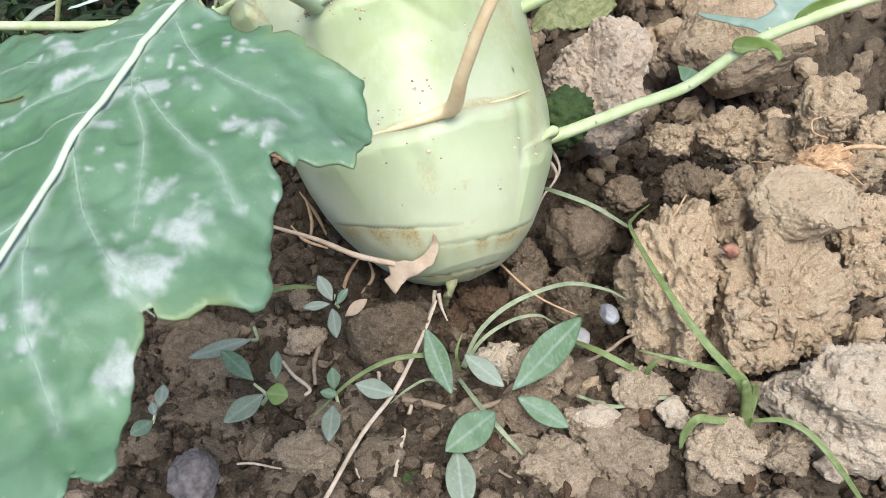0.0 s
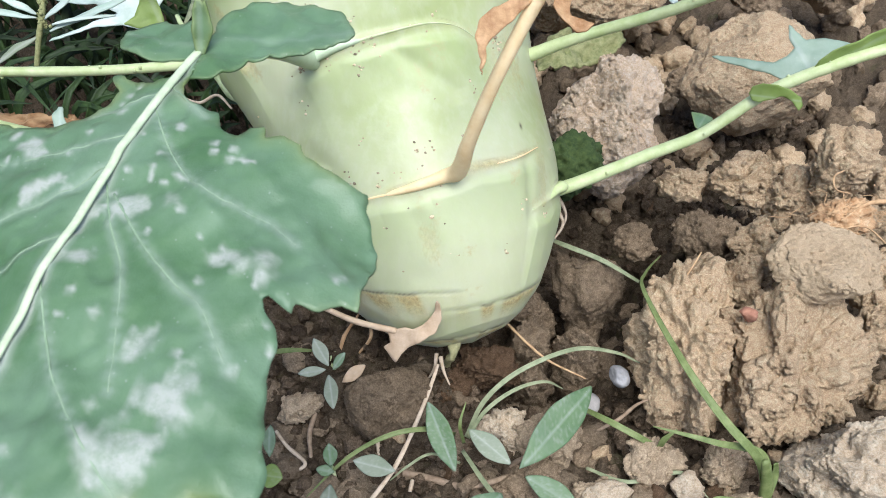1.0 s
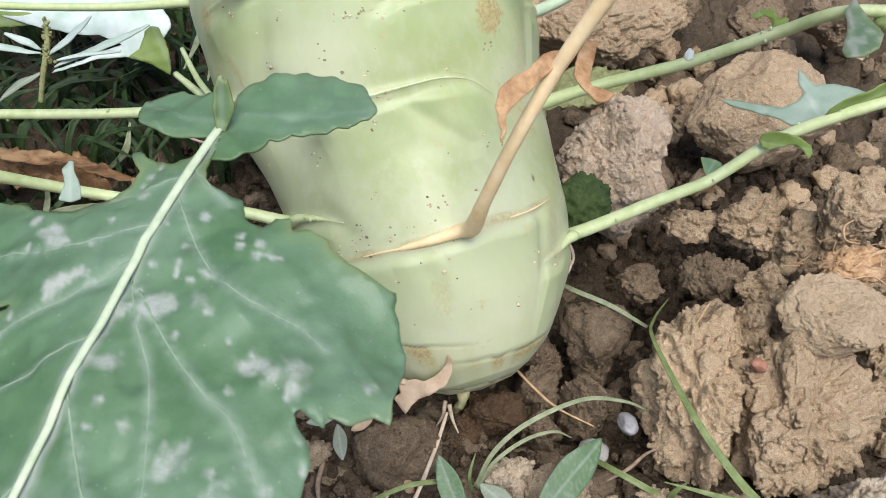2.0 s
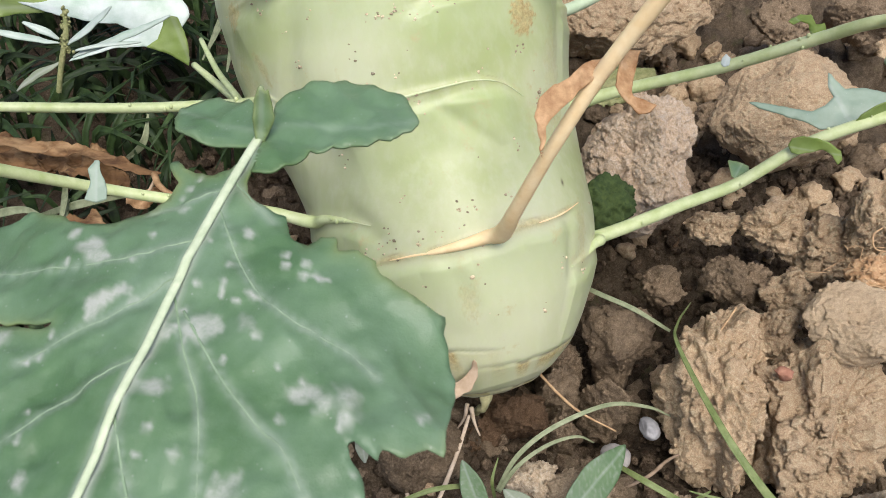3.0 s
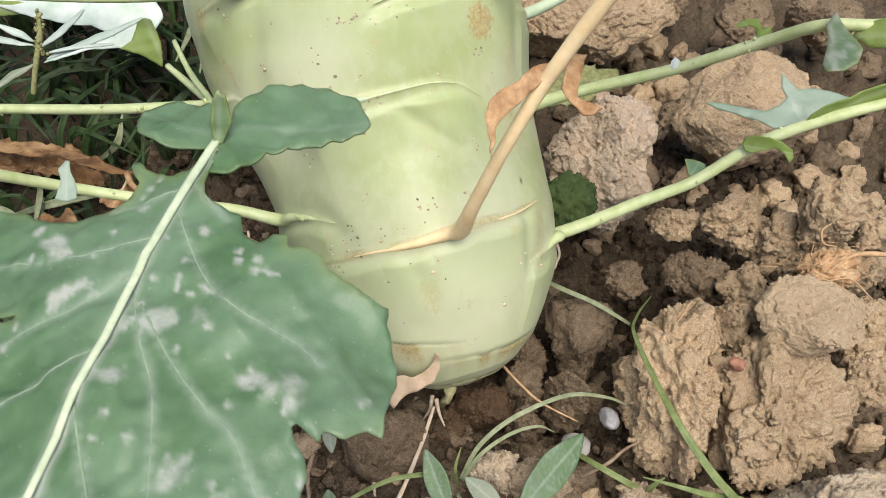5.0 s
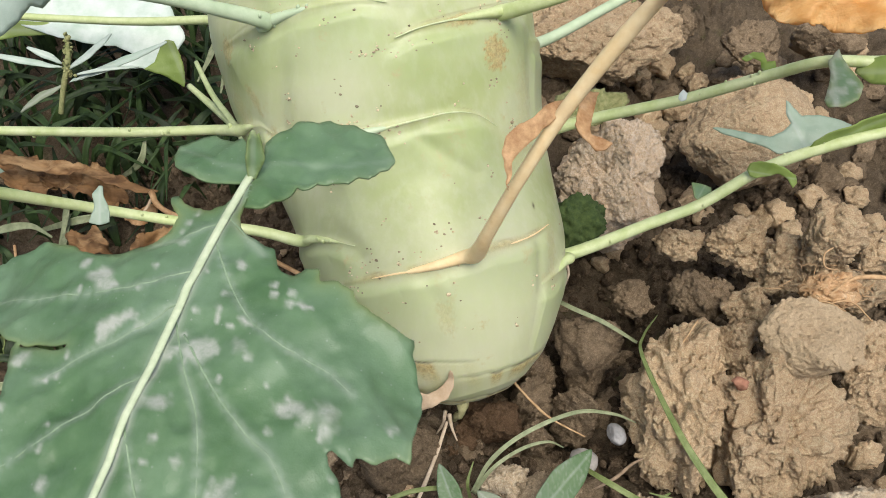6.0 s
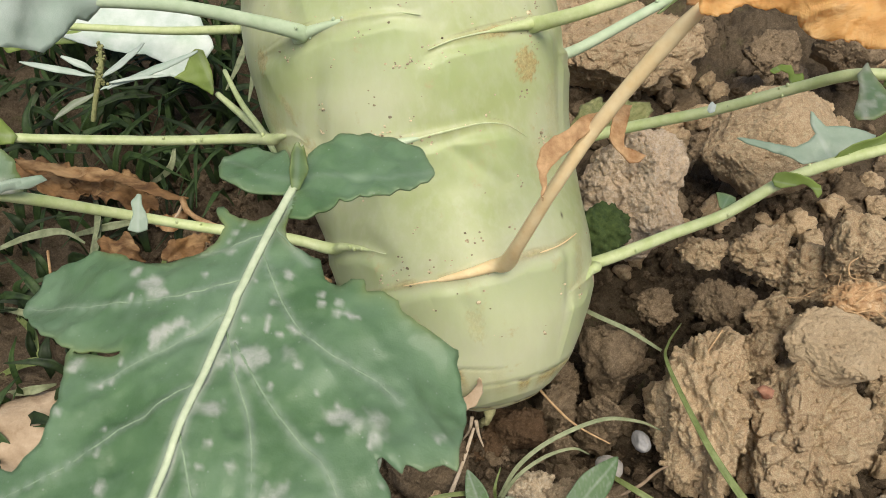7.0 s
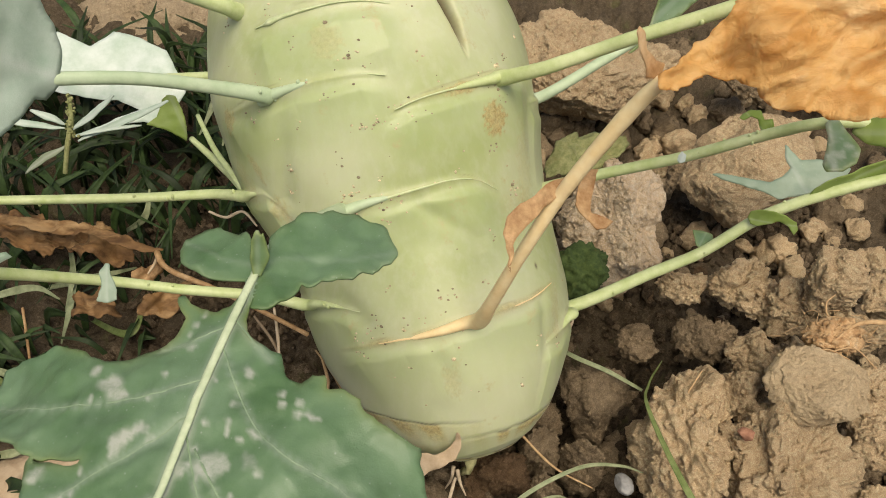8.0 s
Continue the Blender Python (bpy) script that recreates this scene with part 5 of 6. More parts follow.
# stalks towards the clods
stalk_e = stalk([(0.002, 0.282, 0.139), (0.016, 0.2765, 0.1455), (0.0299, 0.2683, 0.1557), (0.0467, 0.2661, 0.1642), (0.0572, 0.2623, 0.1715), (0.0805, 0.2580, 0.1835), (0.0997, 0.2538, 0.1956)], [0.0046, 0.0031, 0.0025, 0.0024, 0.0024, 0.0024, 0.0022], STALK, nubs=3, seed=6, seat=(1, 229, 206))
stalk_f = stalk([(0.026, 0.300, 0.118), (0.0365, 0.3063, 0.1132), (0.0642, 0.3255, 0.1162), (0.0827, 0.3376, 0.1198), (0.1077, 0.3548, 0.1278)], [0.0030, 0.0025, 0.0023, 0.0022, 0.002], STALK_BLUE, nubs=2, seed=7)
leaf_on(stalk_f, [(-0.0006, -0.0007), (0.0050, -0.0030), (0.0132, -0.0026), (0.0204, 0.0002), (0.0282, 0.0055), (0.0412, 0.0062), (0.0530, -0.0014), (0.0451, -0.0067), (0.0304, -0.0058), (0.0190, -0.0047), (0.0072, -0.0040)],
        laid((0.0671, 0.3283, 0.1147), (0.1023, 0.3495, 0.1364), BACK, 0.2, 0.0, 0.3, 0.03, 12), LEAF, "grey-green leaf blade", 0.0012, seed=12)
stalk_g = stalk([(0.028, 0.272, 0.094), (0.050, 0.268, 0.1065), (0.081, 0.2632, 0.1200), (0.104, 0.258, 0.1340), (0.117, 0.250, 0.1460), (0.1366, 0.2493, 0.1470), (0.1541, 0.2505, 0.1532)], [0.0030, 0.0023, 0.0022, 0.0022, 0.0021, 0.0021, 0.0018], STALK, nubs=10, seed=8)
leaf_on(stalk_g, [(-0.0018, -0.0006), (-0.0057, -0.0008), (-0.0082, 0.0009), (-0.0104, 0.0028), (-0.0068, 0.0039), (-0.0027, 0.0056), (0.0037, 0.0082), (0.0087, 0.0066), (0.0111, 0.0025), (0.0108, -0.0023), (0.0074, -0.0032), (0.0032, -0.0016)],
        laid((0.1156, 0.2396, 0.1481), (0.1145, 0.2252, 0.1437), BACK, 0.0, 0.0, 0.25, 0.02, 13), LEAF, "grey-green leaflet dusted white", 0.0009, "leaflet", seed=13,
        mildew=lambda u, v, e: 0.45 * np.clip(rough_noise(np.c_[u * 400, v * 400, np.zeros(len(u))], 3, 4) + 0.3, 0, 1))
leaf_on(stalk_g, [(-0.0005, 0.0000), (0.0005, 0.0027), (0.0063, 0.0054), (0.0172, 0.0054), (0.0227, 0.0000), (0.0136, -0.0054), (0.0045, -0.0036)],
        laid((0.1267, 0.2474, 0.1442), (0.1367, 0.2404, 0.1498), BACK, 0.0, 0.0, -0.2, 0.03, 14), LEAF_LIGHT, "light green leaf blade", 0.001, seed=14)
leaf_on(stalk_g, [(-0.0007, -0.0014), (0.0012, -0.0037), (0.0045, -0.0046), (0.0055, -0.0024), (0.0093, -0.0039), (0.0116, -0.0019), (0.0117, 0.0016), (0.0094, 0.0047), (0.0087, 0.0028), (0.0094, -0.0004), (0.0070, -0.0013), (0.0034, 0.0000)],
        laid((0.1060, 0.2596, 0.1325), (0.1007, 0.2720, 0.1339), BACK, 0.5, 0.0, 0.3, 0.03, 15), LEAF_LIGHT, "small curled leaflet on the stalk", 0.0006, "leaflet", 0.0003, 0.0003)
leaf_on(stalk_g, [(-0.0001, 0.0011), (0.0018, 0.0012), (0.0031, 0.0000), (0.0023, -0.0014), (0.0004, -0.0015), (-0.0005, -0.0001)],
        laid((0.0756, 0.2499, 0.1312), (0.0763, 0.2522, 0.1331), BACK, 0.4, 0.0, 0.2, 0.02, 16), LEAF_WAX_SHINE, "tiny pale leaflet", 0.0004, "leaflet", 0.0003, 0.0003)
stalk_h = stalk([(0.028, 0.2405, 0.053), (0.042, 0.2455, 0.0545), (0.057, 0.251, 0.0557), (0.080, 0.261, 0.0575), (0.102, 0.2695, 0.0600), (0.1211, 0.2756, 0.0709), (0.1311, 0.2768, 0.0769), (0.1457, 0.2777, 0.0835), (0.1631, 0.2774, 0.0908), (0.1830, 0.2761, 0.0986)],
                [0.0062, 0.0030, 0.0028, 0.0027, 0.0026, 0.0026, 0.0026, 0.0026, 0.0024, 0.002], STALK, nubs=8, seed=9, seat=(5, 254, 238))
leaf_on(stalk_h, [(-0.0010, -0.0032), (0.0006, 0.0035), (0.0033, 0.0120), (0.0085, 0.0165), (0.0153, 0.0226), (0.0198, 0.0275), (0.0245, 0.0310), (0.0209, 0.0242), (0.0153, 0.0175), (0.0109, 0.0112), (0.0109, 0.0053), (0.0130, 0.0005), (0.0183, -0.0002), (0.0243, -0.0029), (0.0194, -0.0034), (0.0143, -0.0049), (0.0117, -0.0110), (0.0075, -0.0161), (0.0026, -0.0208), (0.0001, -0.0166), (-0.0003, -0.0088)],
        laid((0.1473, 0.2887, 0.0730), (0.1389, 0.3101, 0.0806), BACK, 0.0, 0.0, 0.0, 0.03, 17), LEAF_BLUE, "bluish-white pointed lobes of a leaf", 0.001, seed=17)
leaf_on(stalk_h, [(-0.0004, 0.0002), (0.0042, 0.0035), (0.0099, 0.0051), (0.0175, 0.0045), (0.0278, 0.0037), (0.0433, 0.0024), (0.0529, -0.0061), (0.0384, -0.0088), (0.0238, -0.0057), (0.0116, -0.0041)],
        laid((0.1405, 0.2780, 0.0812), (0.1661, 0.2801, 0.0957), (0.2, -0.8, 0.4), 0.2, 0.0, 0.25, 0.03, 18), LEAF_LIGHT, "folded yellow-green leaf blade lit from behind", 0.001, seed=18)
leaf_on(stalk_h, [(-0.0033, -0.0016), (-0.0051, 0.0007), (-0.0041, 0.0033), (-0.0001, 0.0048), (0.0047, 0.0047), (0.0095, 0.0034), (0.0136, 0.0015), (0.0149, -0.0016), (0.0135, -0.0037), (0.0105, -0.0002), (0.0068, 0.0009), (0.0029, -0.0010), (-0.0005, -0.0024)],
        laid((0.1226, 0.2723, 0.0753), (0.1339, 0.2677, 0.0765), BACK, 0.4, 0.25, 0.2, 0.03, 19), LEAF_LIGHT, "small curled leaflet on the stalk", 0.0006, "leaflet", 0.0003, 0.0003)
leaf_on(stalk_h, [(0.0004, 0.0010), (0.0035, 0.0036), (0.0059, 0.0054), (0.0084, 0.0016), (0.0100, -0.0029), (0.0072, -0.0042), (0.0046, -0.0022), (0.0007, -0.0013)],
        laid((0.1009, 0.2711, 0.0614), (0.1069, 0.2810, 0.0618), BACK, 0.1, 0.0, 0.0, 0.03, 20), LEAF, "small blunt leaflet on the stalk", 0.0006, "leaflet", 0.0003, 0.0003)

# the dead stalk and its withered leaf
dry = stalk([(0.0065, 0.2165, 0.0915), (0.0082, 0.2095, 0.1005), (0.0113, 0.2055, 0.1149), (0.0183, 0.2052, 0.136), (0.0295, 0.2095, 0.159), (0.0425, 0.2110, 0.183), (0.0492, 0.2096, 0.1958), (0.0510, 0.2098, 0.1976)], [0.0042, 0.0032, 0.0025, 0.0022, 0.0023, 0.0025, 0.0021, 0.0008], DRY_STALK, "dead straw-coloured leaf stalk", 0.05, 0, 10, seat=(3, 188, 160))
leaf_on(dry, [(-0.0020, -0.0018), (-0.0012, 0.0020), (0.0047, 0.0024), (0.0135, 0.0063), (0.0239, 0.0114), (0.0387, 0.0165), (0.0594, 0.0187), (0.0764, 0.0109), (0.0827, -0.0028), (0.0746, -0.0169), (0.0594, -0.0268), (0.0468, -0.0257), (0.0416, -0.0250), (0.0372, -0.0245), (0.0326, -0.0231), (0.0307, -0.0198), (0.0290, -0.0169), (0.0256, -0.0167), (0.0235, -0.0156), (0.0209, -0.0098), (0.0174, -0.0061), (0.0129, -0.0028), (0.0056, -0.0015), (0.0029, -0.0028)],
        laid((0.0492, 0.2095, 0.1960), (0.1137, 0.2179, 0.2202), BACK, -0.12, 0.0, 0.0, 0.13, 21, 0.060), DRY_LEAF, "withered orange-brown leaf, crumpled and drooping", 0.0009, vein=0.0007, ragged=0.0011, seed=21)
leaf_on(dry, [(0.0015, 0.0017), (0.0046, 0.0007), (0.0086, 0.0014), (0.0125, 0.0013), (0.0136, -0.0001), (0.0111, -0.0009), (0.0075, -0.0006), (0.0040, -0.0017), (0.0021, -0.0040), (-0.0003, -0.0023)],
        laid((0.0478, 0.2102, 0.1968), (0.0433, 0.2140, 0.2093), BACK, 0.25, 0.0, 0.3, 0.04, 22), DRY_FLAP, "dry pointed flap at the leaf's base", 0.0006, "dry_flap", 0.0004, 0.0003)
leaf_on(dry, [(-0.0005, 0.0002), (0.0031, -0.0015), (0.0092, -0.0036), (0.0152, -0.0058), (0.0198, -0.0061), (0.0244, -0.0041), (0.0277, -0.0009), (0.0323, 0.0037), (0.0293, 0.0021), (0.0248, -0.0006), (0.0181, -0.0008), (0.0118, 0.0006), (0.0059, 0.0015)],
        laid((0.0314, 0.2143, 0.1617), (0.0130, 0.1931, 0.1511), BACK, 0.35, 0.0, 0.25, 0.05, 23), DRY_FLAP, "shrivelled brown flap hanging from the stalk", 0.0006, "dry_flap", 0.0004, 0.0003, 0.0005)
leaf_on(dry, [(0.0004, -0.0015), (0.0061, -0.0034), (0.0114, -0.0046), (0.0137, -0.0027), (0.0157, 0.0005), (0.0175, 0.0025), (0.0167, 0.0055), (0.0148, 0.0064), (0.0134, 0.0038), (0.0129, 0.0010), (0.0092, 0.0005), (0.0046, 0.0009), (-0.0001, 0.0018)],
        laid((0.0380, 0.2158, 0.1617), (0.0357, 0.1992, 0.1548), BACK, 0.35, 0.0, -0.25, 0.05, 24), DRY_FLAP, "curled pinkish-brown flap hanging from the stalk", 0.0006, "dry_flap", 0.0004, 0.0003, 0.0005)

# the root and the dead leaf at the bulb's foot
v, f = tube([(0.010, 0.216, 0.038), (0.0047, 0.1936, 0.0280), (0.0028, 0.1964, 0.0180), (0.0015, 0.2004, 0.0060)], [0.0044, 0.0018, 0.0014, 0.0011], 14, 40, rough=0.35, seed=3)
part("root", mesh_of("root", v, f, ROOT_NECK), plant, "olive-brown root neck going into the soil")
for k, pts in enumerate(([(0.0000, 0.1938, 0.0240), (0.0011, 0.1901, 0.0200), (0.0031, 0.1869, 0.0160)], [(-0.0013, 0.1952, 0.0240), (-0.0024, 0.1924, 0.0190), (-0.0048, 0.1909, 0.0140)], [(0.0456, 0.2708, 0.0260), (0.0510, 0.2603, 0.0220), (0.0443, 0.2506, 0.0180), (0.0387, 0.2378, 0.0140)], [(0.0489, 0.2690, 0.0300), (0.0526, 0.2638, 0.0220), (0.0476, 0.2582, 0.0140)])):
    v, f = tube(pts, [0.0009, 0.0006, 0.0003], 7, 24, rough=0.15, seed=k)
    part("rootlet", mesh_of("rootlet", v, f, STRAW), plant)

dead = holder("dead_leaf", (0, 0, 0), "tan dead leaf with a long dry stalk at the bulb's foot", "dead leaf")
v, f = tube([(-0.0612, 0.2112, 0.0449), (-0.0436, 0.2009, 0.0483), (-0.0286, 0.1933, 0.0475), (-0.0143, 0.1889, 0.0470)], [0.0007, 0.0009, 0.0011, 0.0012], 9, 40, rough=0.1, seed=4)
part("stalk", mesh_of("stalk", v, f, DRY_TAN), dead, "thin straw-coloured stalk")
v, f, values = blade([(-0.0009, 0.0009), (0.0023, 0.0002), (0.0081, -0.0017), (0.0136, -0.0018), (0.0179, 0.0002), (0.0218, 0.0040), (0.0219, 0.0022), (0.0191, -0.0027), (0.0154, -0.0058), (0.0101, -0.0067), (0.0040, -0.0064), (0.0005, -0.0080), (-0.0024, -0.0095), (-0.0042, -0.0064), (-0.0050, -0.0038), (-0.0016, -0.0032)], 0.0006,
                     laid((-0.0163, 0.1886, 0.0468), (0.0027, 0.1891, 0.0587), BACK, 0.5, 0.0, 0.25, 0.05, 25), 0.0003, simple_vein(0.0003), 0.0004, 2)
part("leaf_blade", mesh_of("leaf_blade", v, f, DRY_TAN, True, values), dead, "tan papery blade")


# ---- weeds, grass and litter ----
def grass_tuft(name, blades, label, group="", sheath=None):
    """blades: (points, widths, material, facing, twist)."""
    tuft = holder(name, (0, 0, 0), label, "grass", group)
    for points, widths, mat, face, twist in blades:
        v, f = ribbon(points, [w * 0.00084 for w in widths], face, 0.35, None, 0.00025, twist)
        part("blade", mesh_of("blade", v, f, mat), tuft)
    if sheath:
        v, f = tube(sheath, [0.0026, 0.0022, 0.0014], 10, 24, 0.7)
        part("sheath", mesh_of("sheath", v, f, GRASS), tuft)
    return tuft


TOWARD = (0.0, -0.55, 0.83)
grass_tuft("grass_tuft", [
    ([(0.1047, 0.1452, 0.0180), (0.1008, 0.1492, 0.0287), (0.0905, 0.1574, 0.0377), (0.0794, 0.1751, 0.0450), (0.0738, 0.2105, 0.0377), (0.0783, 0.2267, 0.0287), (0.0891, 0.2446, 0.0180)], [3.2, 3.6, 3.4, 3.0, 2.2, 1.4, 0.5], GRASS, TOWARD, 0.5),
    ([(0.1065, 0.1447, 0.0180), (0.1037, 0.1525, 0.0250), (0.0887, 0.1527, 0.0320), (0.0784, 0.1549, 0.0340), (0.0681, 0.1570, 0.0360)], [3.0, 3.2, 2.4, 1.6, 0.4], GRASS, TOWARD, 0.3),
    ([(0.1018, 0.1397, 0.0180), (0.0930, 0.1376, 0.0220), (0.0854, 0.1360, 0.0260), (0.0818, 0.1341, 0.0200), (0.0809, 0.1318, 0.0140)], [2.0, 3.0, 3.4, 3.2, 1.0], GRASS, TOWARD, 0.4),
    ([(0.1056, 0.1397, 0.0180), (0.1149, 0.1367, 0.0225), (0.1225, 0.1305, 0.0220), (0.1281, 0.1189, 0.0210), (0.1299, 0.1060, 0.0240)], [1.4, 2.2, 2.6, 2.4, 1.6], GRASS, TOWARD, 0.2),
    ([(0.1051, 0.1420, 0.0160), (0.1070, 0.1460, 0.0220), (0.1056, 0.1464, 0.0300)], [3.4, 3.2, 1.8], GRASS, TOWARD, 0.0),
], "green grass tuft with long bent blades growing between clods", sheath=[(0.1051, 0.1411, 0.0100), (0.1042, 0.1438, 0.0220), (0.1010, 0.1450, 0.0340)])
grass_tuft("grass_tuft", [
    ([(0.0084, 0.1669, 0.0140), (0.0153, 0.1738, 0.0268), (0.0277, 0.1810, 0.0336), (0.0470, 0.1902, 0.0320), (0.0628, 0.1939, 0.0240), (0.0728, 0.1945, 0.0160)], [1.6, 2.0, 2.0, 1.8, 1.4, 0.5], GRASS_PALE, TOWARD, 0.3),
    ([(0.0092, 0.1664, 0.0140), (0.0152, 0.1716, 0.0230), (0.0257, 0.1780, 0.0260), (0.0364, 0.1823, 0.0240), (0.0434, 0.1830, 0.0180)], [1.4, 1.7, 1.6, 1.2, 0.4], GRASS_PALE, TOWARD, 0.2),
    ([(0.0047, 0.1669, 0.0160), (-0.0039, 0.1624, 0.0280), (-0.0164, 0.1588, 0.0310), (-0.0302, 0.1532, 0.0270), (-0.0443, 0.1441, 0.0180)], [1.6, 2.0, 2.0, 1.6, 0.4], GRASS, TOWARD, -0.3),
    ([(0.0071, 0.1607, 0.0160), (0.0144, 0.1463, 0.0200), (0.0216, 0.1362, 0.0200), (0.0280, 0.1299, 0.0160)], [1.6, 2.0, 1.9, 1.0], GRASS_PALE, TOWARD, 0.0),
    ([(0.0062, 0.1560, 0.0160), (-0.0031, 0.1561, 0.0227), (-0.0108, 0.1512, 0.0240), (-0.0169, 0.1482, 0.0200)], [1.0, 1.1, 1.0, 0.4], GRASS_PALE, TOWARD, 0.0),
    ([(0.0077, 0.1645, 0.0140), (0.0065, 0.1662, 0.0240), (0.0087, 0.1734, 0.0260)], [1.4, 1.4, 0.4], GRASS, TOWARD, 0.0),
], "thin arching grey-green grass blades among crumbs of soil")
grass_tuft("grass_tuft", [
    ([(0.0491, 0.1779, 0.0140), (0.0578, 0.1682, 0.0200), (0.0674, 0.1630, 0.0180), (0.0751, 0.1620, 0.0120)], [1.8, 2.6, 2.6, 1.8], GRASS, TOWARD, 0.0),
    ([(0.0739, 0.1610, 0.0120), (0.0748, 0.1609, 0.0200), (0.0788, 0.1623, 0.0240)], [2.4, 2.6, 0.6], GRASS, TOWARD, 0.2),
    ([(0.0492, 0.1563, 0.0100), (0.0621, 0.1496, 0.0127), (0.0802, 0.1522, 0.0133), (0.0876, 0.1437, 0.0120)], [1.2, 1.6, 1.5, 0.5], GRASS_PALE, TOWARD, 0.0),
], "short flattened grass blades on the soil")
grass_tuft("grass_tuft", [([(0.0414, 0.2493, 0.0260), (0.0495, 0.2385, 0.0320), (0.0627, 0.2324, 0.0300), (0.0771, 0.2279, 0.0220)], [1.6, 2.2, 2.2, 1.4], GRASS_PALE, TOWARD, 0.2)], "single grey-green grass blade beside the bulb")
grass_tuft("grass_tuft", [([(-0.0664, 0.1966, 0.0240), (-0.0542, 0.1940, 0.0300), (-0.0443, 0.1964, 0.0260)], [2.0, 2.2, 0.8], GRASS, TOWARD, 0.2)], "green grass blade lying under the big leaf")


def weed(name, label, stem, leaves, mat=WEED, stem_mat=STALK, group=""):
    """leaves: (base, tip, width in mm, droop, roll, material)."""
    ob = holder(name, (0, 0, 0), label, "weed", group)
    for points, radii in stem:
        v, f = tube(points, radii, 8, 24, rough=0.1)
        part("stem", mesh_of("stem", v, f, stem_mat), ob)
    for k, (base, tip, width, droop, roll, m) in enumerate(leaves):
        length = float(np.linalg.norm(np.array(tip) - np.array(base)))
        marks = simple_vein(0.0003)
        marks["mildew"] = lambda u, v, e, k=k: 0.22 * np.clip(rough_noise(np.c_[u * 1500, v * 1500, np.full(len(u), k)], 3, k) - 0.05, 0, 1)
        v, f, values = blade(lance(length, width / 1000, 0.30), max(0.0005, width / 16000), laid(base, tip, (0.05, -0.35, 0.93), 0.30, droop, roll, 0.02, k), 0.00035, marks, 0.00012, k)
        part("leaf", mesh_of("leaf", v, f, m or mat, True, values), ob)
    return ob


weed("knotweed", "small green weed with narrow pointed leaves on the soil", [([(0.0223, 0.1546, 0.0100), (0.0246, 0.1555, 0.0160), (0.0274, 0.1543, 0.0220)], [0.0011, 0.0010, 0.0008]), ([(-0.0159, 0.1556, 0.0120), (-0.0036, 0.1520, 0.0133), (0.0084, 0.1479, 0.0147), (0.0214, 0.1504, 0.0160)], [0.0012, 0.0013, 0.0012, 0.0010])], [
    ((0.0255, 0.1470, 0.0290), (0.0519, 0.1758, 0.0310), 13.0, 0.02, 0.15, WEED),
    ((0.0048, 0.1479, 0.0250), (-0.0039, 0.1660, 0.0390), 9.0, 0.05, -0.2, WEED),
    ((0.0228, 0.1493, 0.0270), (0.0094, 0.1590, 0.0330), 8.0, 0.0, 0.1, WEED_DUSTY),
    ((0.0267, 0.1456, 0.0270), (0.0434, 0.1349, 0.0250), 8.5, 0.05, 0.0, WEED),
    ((0.0198, 0.1388, 0.0290), (0.0031, 0.1225, 0.0330), 12.5, 0.05, -0.1, WEED),
    ((0.0061, 0.1270, 0.0270), (0.0083, 0.1052, 0.0270), 10.5, 0.05, 0.0, WEED_DUSTY),
], stem_mat=TWIG)
weed("weed_seedling", "seedling with three dusty grey-green leaves", [([(-0.0394, 0.1962, 0.0140), (-0.0414, 0.1981, 0.0170), (-0.0389, 0.1998, 0.0200)], [0.0006, 0.0006, 0.0005])], [
    ((-0.0392, 0.1877, 0.0290), (-0.0450, 0.1967, 0.0330), 5.5, 0.0, 0.0, WEED_DUSTY), ((-0.0399, 0.1862, 0.0290), (-0.0499, 0.1846, 0.0290), 4.0, 0.0, 0.0, WEED_DUSTY), ((-0.0389, 0.1843, 0.0290), (-0.0357, 0.1690, 0.0310), 5.5, 0.0, 0.1, WEED_DUSTY),
    ((-0.0382, 0.1872, 0.0270), (-0.0334, 0.1919, 0.0310), 3.5, 0.0, 0.0, WEED), ((-0.0348, 0.1833, 0.0250), (-0.0259, 0.1862, 0.0310), 5.0, 0.0, 0.0, DRY_TAN)])
weed("weed_seedling", "seedling with oval green and dusty leaves", [([(-0.0626, 0.1519, 0.0160), (-0.0597, 0.1509, 0.0230), (-0.0626, 0.1510, 0.0300)], [0.0007, 0.0007, 0.0005])], [
    ((-0.0611, 0.1481, 0.0370), (-0.0736, 0.1590, 0.0390), 7.0, 0.0, 0.0, WEED), ((-0.0562, 0.1429, 0.0370), (-0.0485, 0.1416, 0.0370), 8.0, 0.0, 0.1, LEAF_LIGHT), ((-0.0565, 0.1423, 0.0370), (-0.0674, 0.1308, 0.0390), 8.0, 0.0, 0.0, WEED_DUSTY), ((-0.0546, 0.1506, 0.0330), (-0.0553, 0.1613, 0.0350), 4.5, 0.0, 0.0, WEED)])
weed("weed_seedling", "pale grey leaf on a thin stem", [([(-0.0709, 0.1860, 0.0160), (-0.0667, 0.1754, 0.0230), (-0.0675, 0.1697, 0.0300)], [0.0006, 0.0006, 0.0005])], [((-0.0641, 0.1650, 0.0370), (-0.0839, 0.1561, 0.0390), 6.0, 0.0, 0.0, WEED_DUSTY)])
